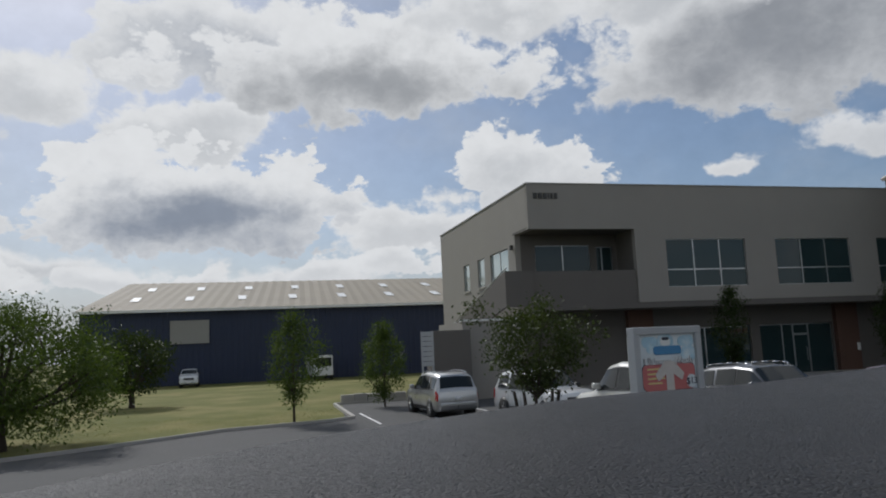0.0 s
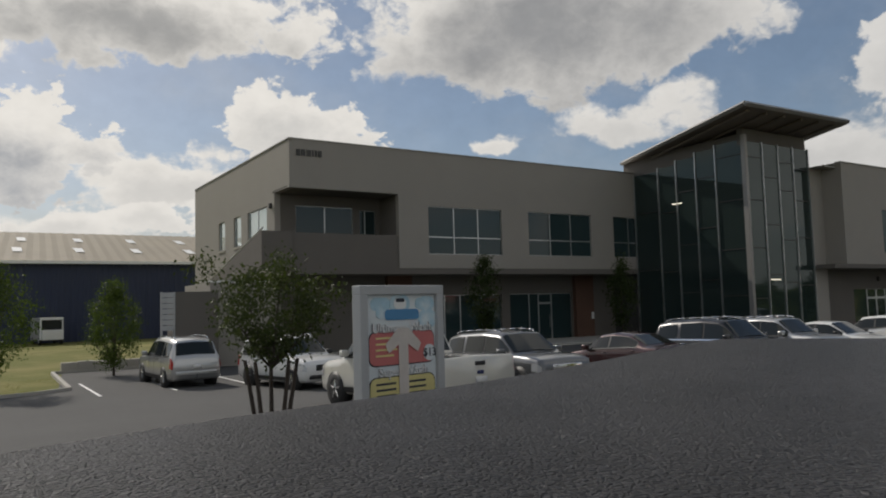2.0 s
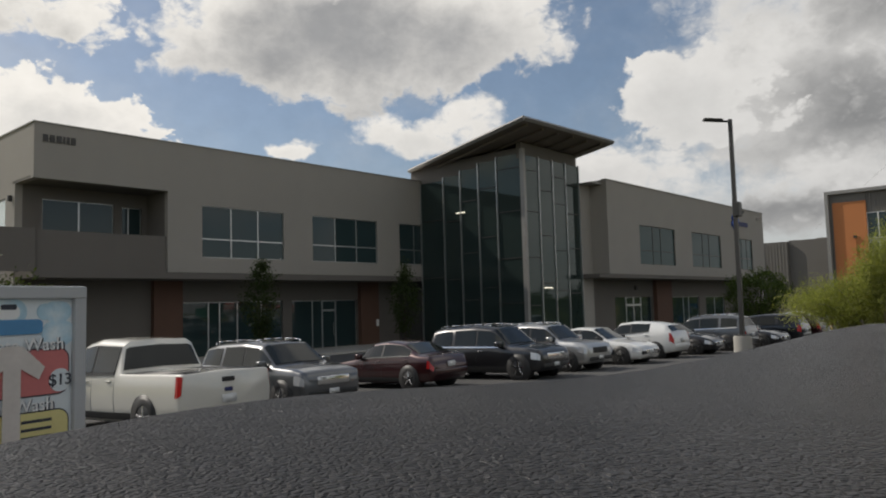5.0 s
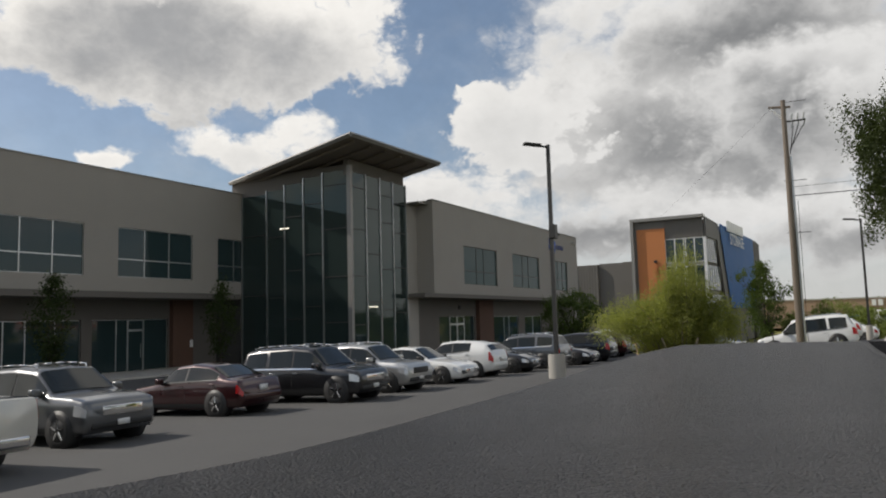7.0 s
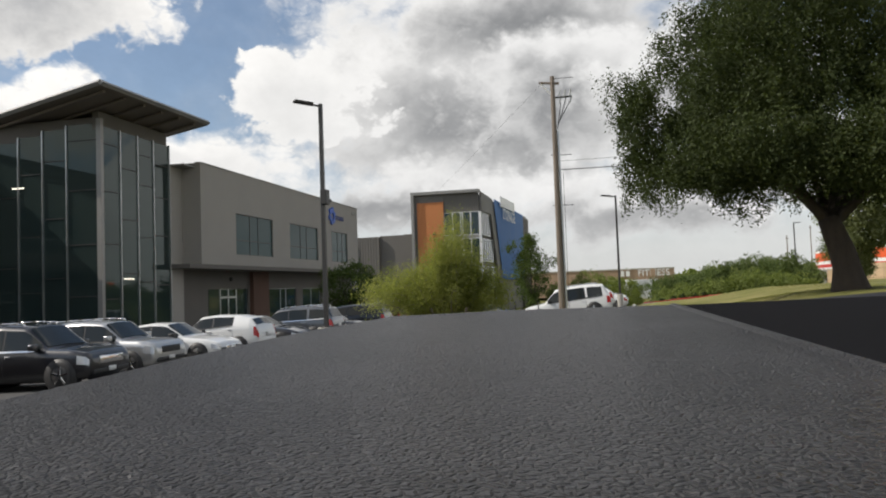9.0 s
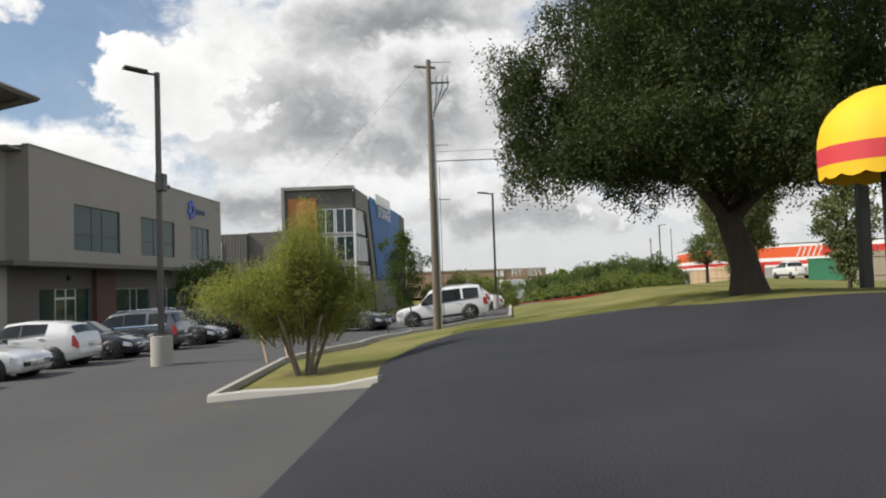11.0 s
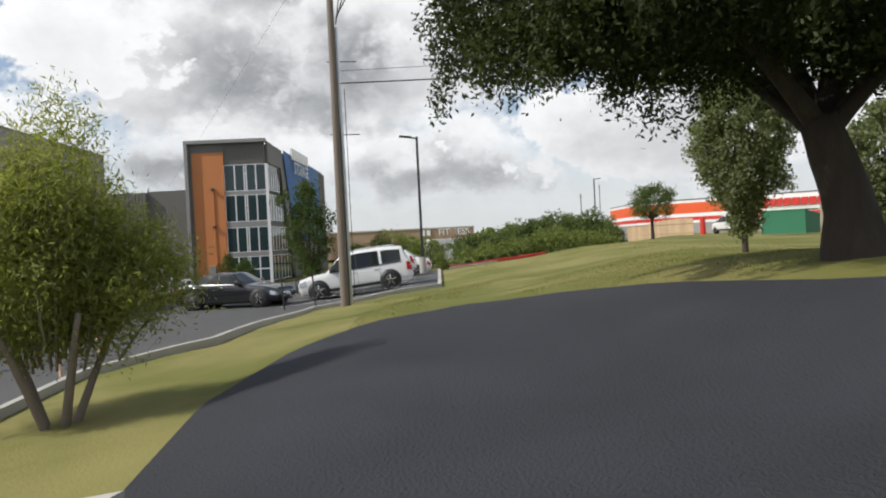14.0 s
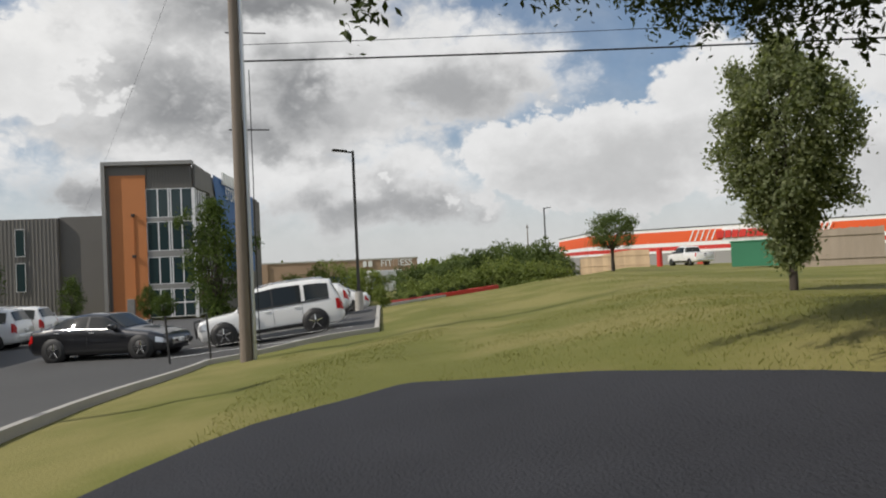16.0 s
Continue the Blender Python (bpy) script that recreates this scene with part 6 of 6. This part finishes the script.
def build_oak():
    x, y = 8.8, -43.25
    g = terrain(x, y)
    rnd = random.Random(11)
    cl, arms = [], []
    for k in range(44):
        a = k * 2.39996
        f = math.sqrt((k + 0.5) / 44)
        r = 4.35 * f
        zmid = 5.15
        dome = 3.3 * math.sqrt(max(0.0, 1 - f * f * 0.9))
        s = rnd.choice((0.9, 1.15, 1.4, 1.6))
        cx, cy = 1.35 + r * math.cos(a), 0.1 + r * math.sin(a)
        top = ((cx, cy * (0.93 if cy > 0 else 1.0), zmid + dome * 0.75 + rnd.uniform(-0.3, 0.3)), (s, s, s * 0.85), s * s)
        cl.append(top)
        east = 0.9 * smooth01(1.0, 3.5, cx)
        low = ((cx * 0.98, cy * 0.98, zmid - 2.35 + 0.35 * f + 0.95 * east + rnd.uniform(-0.3, 0.3)), (s, s, s * 0.75), s * s)
        cl.append(low)
        if k % 8 == 2:
            arms.append(low)
        if k % 2:
            cl.append(((cx * 0.8, cy * 0.8, zmid + 0.3), (s, s, s), s * s))
        if f > 0.5:
            cl.append(((cx * 1.0, cy * 1.0, zmid - 0.55 + rnd.uniform(-0.4, 0.4)), (s * 0.9, s * 0.9, s * 0.9), s * s))
    for k in range(34):                              # hanging sprays round the skirt
        a = 2 * math.pi * k / 34 + rnd.uniform(-0.08, 0.08)
        r = rnd.uniform(3.9, 5.3)
        if math.cos(a) > 0.15 and math.sin(a) > -0.6:
            continue
        cl.append(((1.35 + r * math.cos(a), 0.0 + r * math.sin(a), 3.25 + rnd.uniform(-0.6, 0.4)), (0.5, 0.5, 0.75), 0.5))
    for k in range(14):                              # loose ends of the lower boughs
        a = 0.6 + k * 0.21
        r = rnd.uniform(2.6, 4.6)
        cl.append(((1.2 + r * math.cos(a), 0.2 + r * math.sin(a), 2.75 + 0.75 * max(0.0, math.cos(a)) + rnd.uniform(-0.2, 0.3)), (0.45, 0.45, 0.5), 0.3))
    for k in range(13):                              # bulging north side
        cl.append(((0.2 + 0.22 * k + rnd.uniform(-0.3, 0.3), 4.65 + rnd.uniform(-0.2, 0.45), 3.7 + 0.62 * (k % 4) + rnd.uniform(-0.2, 0.2)), (0.8, 0.75, 0.7), 0.7))
    for k in range(20):                              # low dark foliage round the fork
        a = k * 2.39996
        r = 3.6 * math.sqrt((k + 0.5) / 26)
        cx, cy = -0.6 + r * math.cos(a), 0.3 + r * math.sin(a)
        if cx < 1.9 and math.hypot(cx, cy - 0.3) > 1.5:
            cl.append(((cx, cy, 2.55 + 0.16 * r + rnd.uniform(-0.15, 0.25)), (0.9, 0.9, 0.5), 1.0))
    for dx, dy, dz, q in ((2.5, 5.05, 2.65, 0.1), (2.45, 5.0, 2.95, 0.14), (2.35, 4.8, 3.3, 0.22), (2.1, 4.3, 3.6, 0.4)):
        cl.append(((dx, dy, dz), (q * 1.2, q * 1.2, 0.42), q * 0.7))
    arms.append(((0.3, -2.1, 3.3), (0.6, 0.6, 0.5), 0.5))
    arms.append(((-0.6, 2.6, 3.4), (0.6, 0.6, 0.5), 0.5))
    return tree("oak_tree", "broad dark live oak with a leaning trunk", x, y, 1.75, 0.36, cl, 400000, 0.088, LEAF_OAK, 3, (0.1, 0.42), 0.085, 0.42, 9, arms=arms, each=24, hang=1.5)


build_oak()


def build_trees():
    def egg(h0, h1, w, count, size, seed, peak=0.55):
        rnd = random.Random(seed)
        out = []
        for k in range(count):
            t = (k + 0.5) / count
            prof = math.sin(math.pi * min(1, t / peak) * 0.5) if t < peak else math.cos(math.pi * 0.5 * ((t - peak) / (1 - peak)) ** 1.4)
            r = max(0.05, w * prof - size * 0.6)
            a = k * 2.39996
            q = r * rnd.uniform(0.7, 1.05)
            s = size * rnd.uniform(0.75, 1.2)
            out.append(((q * math.cos(a), q * math.sin(a), h0 + (h1 - h0) * t), (s, s, s * 1.1), s * s))
        return out

    tree("pear_tree", "egg-shaped young pear tree on the grassy bank", 19.25, -46.75, 1.3, 0.09, egg(0.75, 4.85, 1.36, 70, 0.38, 1), 44000, 0.09, LEAF_PEAR, 21, (0, 0), 0.10, 0.6, 14, group="pear trees")
    tree("pear_tree", "slim pear tree beyond the oak", 18.5, -50.2, 1.0, 0.09, egg(0.8, 3.8, 1.1, 34, 0.45, 2), 9000, 0.125, LEAF_PEAR, 22, (0, 0), 0.10, 0.6, 10, group="pear trees")
    tree("pear_tree", "slim pear tree beside the shop yard", 16.2, -56.0, 1.0, 0.09, egg(0.8, 4.2, 1.2, 34, 0.45, 5), 8000, 0.125, LEAF_PEAR, 25, (0, 0), 0.10, 0.6, 10, group="pear trees")
    tree("round_tree", "round-headed dark tree before the striped shop", 58.0, -57.7, 1.7, 0.16, ball_clumps(0, 0, 3.0, 1.8, 1.8, 1.6, 34, 0.75, 4), 9000, 0.15, LEAF_SCRUB, 23, twig=0.14)
    # crape myrtle with several stems
    tree("crape_myrtle", "many-stemmed dark shrub tree by the car park", -10.0, -25.0, 1.5, 0.05, ball_clumps(0, 0, 2.4, 1.05, 1.05, 1.05, 24, 0.42, 6) + [((-1.1, 0.5, 3.2), (0.4, 0.4, 0.3), 0.15), ((1.0, -0.5, 2.7), (0.4, 0.4, 0.4), 0.15)], 7500, 0.085, LEAF_OAK, 24, twig=0.13, stems=5, limbs=12)
    # lawn trees
    tree("young_tree", "young broad-leaved tree on the lawn", -14.0, -8.0, 1.2, 0.06, egg(0.9, 4.3, 1.35, 34, 0.55, 7, 0.4), 6500, 0.12, LEAF_MID, 26, twig=0.15, limbs=10, group="lawn trees")
    tree("young_tree", "young cone-shaped tree staked on the lawn", -9.3, -3.0, 0.8, 0.06, egg(0.6, 4.0, 1.35, 36, 0.5, 8, 0.28), 8500, 0.11, LEAF_MID, 27, twig=0.13, limbs=10, group="lawn trees")
    tree("broad_tree", "broad dark tree overhanging the drive", -23.9, -11.5, 1.5, 0.25, ball_clumps(0, 0, 2.7, 4.3, 4.3, 2.5, 50, 1.2, 9), 36000, 0.13, LEAF_MID, 28, twig=0.22, limbs=12)
    tree("broad_tree", "dark tree on the far edge of the lawn", -22.6, 9.0, 1.5, 0.2, ball_clumps(0, 0, 2.6, 2.6, 2.6, 2.0, 26, 0.9, 10), 7000, 0.2, LEAF_DARK, 29, twig=0.22)
    # slim trees before the offices
    for k, (x, y) in enumerate(((9.0, -5.4), (19.3, -5.6))):
        tree("slim_tree", "slim dark tree in the shade of the offices", x, y, 1.6, 0.06, egg(1.2, 5.2, 0.95, 30, 0.42, 12 + k, 0.4), 4200, 0.15, LEAF_DARK, 30 + k, twig=0.16, limbs=10, group="office trees")
    tree("broad_tree", "leafy green tree in the car park", 48.5, -17.0, 1.3, 0.14, ball_clumps(0, 0, 2.9, 2.7, 2.7, 2.3, 36, 0.95, 14), 10000, 0.19, LEAF_MID, 32, twig=0.2, limbs=12)
    tree("young_tree", "young dark green tree by the power pole", 33.6, -33.4, 1.2, 0.07, egg(0.9, 5.1, 1.15, 30, 0.5, 15, 0.35) + [((-0.1, 1.1, 4.4), (0.5, 0.5, 0.4), 0.2), ((0.2, -1.2, 3.5), (0.5, 0.5, 0.4), 0.2)], 9500, 0.13, LEAF_MID, 33, twig=0.12, limbs=14)
    for k, (x, y, h) in enumerate(((95.0, -15.6, 4.0), (80.0, -12.5, 4.5), (84.0, -20.0, 3.0))):
        tree("small_tree", "small ornamental tree by the storage building", x, y, 1.0, 0.07, egg(0.8, h, 1.3, 22, 0.5, 16 + k, 0.5), 3500, 0.2, LEAF_MID, 34 + k, twig=0.2, limbs=8, group="ornamental trees")
    for k, (x, y, h, w) in enumerate(((112, -36, 6.5, 3.6), (108, -41.2, 5.2, 3.0), (128, -40.5, 5.6, 3.2), (145, -60, 7.0, 4.0), (118, -31, 4.8, 2.8))):
        tree("broad_tree", "leafy tree before the tan gym", x, y, 1.5, 0.18, ball_clumps(0, 0, h * 0.58, w, w, h * 0.42, 30, w * 0.34, 40 + k), 5000, 0.32, LEAF_WOOD, 44 + k, twig=0.3, limbs=8, group="distant trees")


build_trees()


def build_willow():
    x, y = 8.5, -33.45
    g = terrain(x, y)
    e = thing("desert_willow", "wispy yellow-green desert willow with arching stems", "tree", at=pose(x, y, g))
    rng = np.random.default_rng(61)
    rnd = random.Random(61)
    pts = []
    for s in range(5):
        a = s * 1.3
        bm = bmesh.new()
        limb(bm, curve((0.15 * math.cos(a), 0.15 * math.sin(a), -0.1), (0.75 * math.cos(a), 0.75 * math.sin(a), 1.3), (0, 0, 0.05), 5), 0.055, 0.03, 8)
        part("trunk", bm, POLEWOOD, e, smooth=True)
    # an upright middle, a low spreading north side and a shorter south side
    lobes = ((80, 0.0, -0.1, 0.85, 3.7), (62, 0.1, 1.3, 1.2, 2.45), (40, 0.1, -0.9, 0.7, 2.5), (26, -0.5, 0.3, 0.9, 2.8))
    made = 0
    for count, lx, ly, wide, tall in lobes:
        for s in range(count):
            a = rnd.uniform(0, 2 * math.pi)
            sp = math.sqrt(rnd.random())
            p = Vector((0.45 * lx + 0.3 * sp * math.cos(a), 0.45 * ly + 0.3 * sp * math.sin(a), 0.6 + 0.6 * rnd.random()))
            h = tall * (1.0 - 0.3 * sp ** 1.8) * rnd.uniform(0.7, 1.03)
            q = Vector((lx + wide * sp * math.cos(a), ly + wide * sp * math.sin(a), h))
            path = curve(p, q, (0.12 * rnd.uniform(-1, 1), 0.12 * rnd.uniform(-1, 1), 0.28), 8)
            made += 1
            if made % 3 == 0:
                bm = bmesh.new()
                limb(bm, path, 0.018, 0.004, 5)
                part("stem", bm, POLEWOOD, e, smooth=True)
            for c in path[1:]:
                k = 46
                pts.append(np.array(c) + rng.normal(size=(k, 3)) * np.array((0.13, 0.13, 0.14)))
    leaves("crown", np.concatenate(pts), 0.085, rng, LEAF_WILLOW, e, 0.2, -0.6)


build_willow()


def build_woods():
    """Thicket between the bank and the shops, and low shrubs along the red kerb."""
    rng = np.random.default_rng(71)
    rnd = random.Random(71)
    tops = [(94.0, 2.4), (97, 3.2), (100, 4.4), (102.8, 5.4), (105, 5.0), (107.4, 4.3)]
    for count, a0, a1, d0, d1, share, mat, words in ((46, 94.2, 107.2, 84, 106, 1.0, LEAF_SCRUB, "dense green thicket of scrub and low trees"), (16, 95.0, 106.8, 76, 82, 0.62, LEAF_WOOD, "rounded sunlit bushes before the thicket")):
        cl = []
        for k in range(count):
            az = a0 + (a1 - a0) * (k + rnd.random()) / count
            d = rnd.uniform(d0, d1)
            x, y = 5.7 + d * math.sin(radians(az)), -37.9 + d * math.cos(radians(az))
            g = terrain(x, y)
            s = rnd.uniform(1.5, 2.5)
            h = along(tops, az) * share * rnd.uniform(0.78, 1.04) - s * 0.75
            n = max(2, math.ceil((h - g) / 1.3))
            for j in range(n + 1):
                f = j / n
                w = s * (1.3 - 0.35 * f)
                cl.append(((x + rnd.uniform(-0.3, 0.3), y + rnd.uniform(-0.3, 0.3), g + 0.4 + (h - g - 0.4) * f), (w, w, s * 0.8), w * s))
        e = leaves("thicket", sprays(cl, 15.0, 0.17, rng, 9), 0.26, rng, mat, None, 0.55)
        tagged(e, words, "thicket", kind="stuff")
    cl = []
    for k in range(260):
        az = radians(rnd.uniform(60, 135))
        d = rnd.uniform(230, 330)
        s = rnd.uniform(3, 4.5)
        cl.append(((d * math.sin(az), -37 + d * math.cos(az), rnd.uniform(0, 2.2)), (s * 1.4, s * 1.4, s * 0.8), s))
    e = leaves("far_woods", sprays(cl, 9.0, 1.0, rng), 1.5, rng, LEAF_WOOD, None, 0.6)
    tagged(e, "hazy line of distant trees", "woods", kind="stuff")
    for k in range(5):
        x, y = 53.6 + 0.75 * k, -42.4 - 0.95 * k
        g = terrain(x, y)
        sh = thing("shrub", "small clipped round shrub above the red kerb", "shrub", "kerb shrubs", at=pose(x, y, g + 0.08))
        leaves("foliage", sprays([((0, 0, 0.3), (0.32, 0.32, 0.3), 1)], 60, 0.08, rng), 0.14, rng, LEAF_DARK, sh, 0.5)
        part("stem", cyl(bmesh.new(), (0, 0, -0.1), (0, 0, 0.4), 0.03), BARK, sh)
    x, y = 42.5, -39.9
    sh = thing("shrub", "tall loose shrub at the lamp base", "shrub", at=pose(x, y, terrain(x, y)))
    leaves("foliage", sprays([((0, 0, 0.55), (0.5, 0.5, 0.55), 1)], 200, 0.09, rng), 0.11, rng, LEAF_WOOD, sh, 0.4)
    part("stem", cyl(bmesh.new(), (0, 0, -0.1), (0, 0, 0.6), 0.04), BARK, sh)


build_woods()

# ---- grass blades ----


def build_grass():
    """Short uneven blades on the bank and on the lawn edge."""
    rng = np.random.default_rng(81)
    verts = []
    for n, x0, x1, y0, y1, h in ((60000, 9.0, 24.0, -52.0, -36.5, 0.024), (16000, 24.0, 46.0, -58.0, -41.0, 0.03), (9000, -24.0, -11.6, -16.0, -2.0, 0.035)):
        x = rng.uniform(x0, x1, n)
        y = rng.uniform(y0, y1, n)
        keep = np.array([y0 < -30 and b < along(LOT_SOUTH, a) - 0.5 or y0 > -30 and b > along(LOT_NORTH, a) + 0.6 for a, b in zip(x, y)])
        patch = np.array([noise.noise(Vector((a * 0.7, b * 0.7, 0))) for a, b in zip(x, y)])
        x, y, patch = x[keep], y[keep], patch[keep]
        z = np.array([terrain(a, b) for a, b in zip(x, y)])
        m = len(x)
        a = rng.uniform(0, 2 * math.pi, m)
        k = h * (0.6 + 0.8 * rng.random(m)) * (1 + 0.7 * patch)
        tip = rng.normal(size=(m, 2)) * k[:, None] * 0.6
        w = k * 0.2
        v = np.empty((m, 3, 3))
        v[:, 0] = np.stack([x - w * np.cos(a), y - w * np.sin(a), z - 0.01], 1)
        v[:, 1] = np.stack([x + w * np.cos(a), y + w * np.sin(a), z - 0.01], 1)
        v[:, 2] = np.stack([x + tip[:, 0], y + tip[:, 1], z + k], 1)
        verts.append(v)
    v = np.concatenate(verts)
    m = len(v)
    me = bpy.data.meshes.new("grass")
    me.vertices.add(m * 3)
    me.vertices.foreach_set("co", v.ravel())
    me.loops.add(m * 3)
    me.loops.foreach_set("vertex_index", np.arange(m * 3))
    me.polygons.add(m)
    me.polygons.foreach_set("loop_start", np.arange(m) * 3)
    me.polygons.foreach_set("loop_total", np.full(m, 3))
    me.update()
    me.materials.append(leaf_material("grass_blades", (0.15, 0.16, 0.04), (0.26, 0.25, 0.09), 0.3))
    tagged(new("grass", me), "short uneven green and straw-coloured grass", "grass", kind="stuff")


build_grass()
# ---- dashboard ----


def build_dash():
    """The dashboard top along the slow first stretch of the drive, on a plinth."""
    pts = [Vector(r[1:4]) for r in DRIVE if r[0] <= 10.0]
    pts.insert(0, pts[0] - (pts[2] - pts[0]).normalized() * 0.6)
    pts.append(pts[-1] + Vector((1.15, 0.03, 0.01)))
    line = []
    for a, b in zip(pts, pts[1:]):
        n = max(2, round((b - a).length / 0.08))
        line += [a.lerp(b, k / n) for k in range(n)]
    line.append(pts[-1])
    for _ in range(14):
        line = [line[0]] + [(line[i - 1] + line[i] * 2 + line[i + 1]) / 4 for i in range(1, len(line) - 1)] + [line[-1]]
    pad = [(-1.0, -0.32), (-0.985, -0.150), (-0.955, -0.126), (-0.88, -0.114), (-0.3, -0.107), (0.3, -0.105), (0.42, -0.105)]
    seam = [(0.415, -0.106), (0.425, -0.101), (0.44, -0.101), (0.45, -0.106)]
    grid = [(0.445, -0.106), (0.9, -0.101), (1.2, -0.098), (1.32, -0.113), (1.36, -0.32)]
    under = [(1.36, -0.32), (0.6, -0.36), (0.55, -1.34), (-0.45, -1.34), (-0.5, -0.36), (-1.0, -0.32)]
    e = thing("dashboard", "dark grained plastic car dashboard top with mesh panel", "dashboard")
    last = len(line) - 1
    for name, prof, mat in (("top_pad", pad, DASH), ("seam", seam, DASH), ("mesh_panel", grid, MESHPANEL), ("carrier", under, PLASTIC)):
        bm = bmesh.new()
        rows = []
        for i, p in enumerate(line):
            t = line[min(i + 1, last)] - line[max(i - 1, 0)]
            t.z = 0
            t.normalize()
            right = Vector((t.y, -t.x, 0))
            wide = along([(-15.5, 0.74), (-13.0, 0.68), (-12.0, 0.73), (-11.0, 0.72), (-10.0, 0.66), (-9.0, 0.6), (-8.2, 0.52)], p.x)
            # the far end rounds over
            drop = 0.05 * smooth01(last - 4, last, i)
            rows.append([bm.verts.new(p + right * (a * wide if a < 0 else a * 0.75) + Vector((0, 0, h - (drop if h > -0.3 else 0)))) for a, h in prof])
        for a, b in zip(rows, rows[1:]):
            for j in range(len(prof) - 1):
                bm.faces.new((a[j], b[j], b[j + 1], a[j + 1]))
        if name == "carrier":
            for row in (rows[0], rows[-1]):
                bm.faces.new(row[:3] + row[3:])
        part(name, bm, mat, e, smooth=name != "carrier")
    bm = bmesh.new()
    p, t = line[-1], (line[-1] - line[-4]).normalized()
    right = Vector((t.y, -t.x, 0))
    edge = [(a * 0.5, h - 0.05 if h > -0.3 else h) for a, h in pad] + [(a * 0.75, h - 0.05 if h > -0.3 else h) for a, h in grid[1:]]
    face = [bm.verts.new(p + right * a + Vector((0, 0, h))) for a, h in edge]
    bm.faces.new(face)
    part("end_panel", bm, PLASTIC, e)


MESHPANEL = material("dark_mesh_panel", (0.010, 0.010, 0.011), 0.95, var=0.2, scale=5.0, fine=420.0, bump=0.5, spec=0.05)
build_dash()
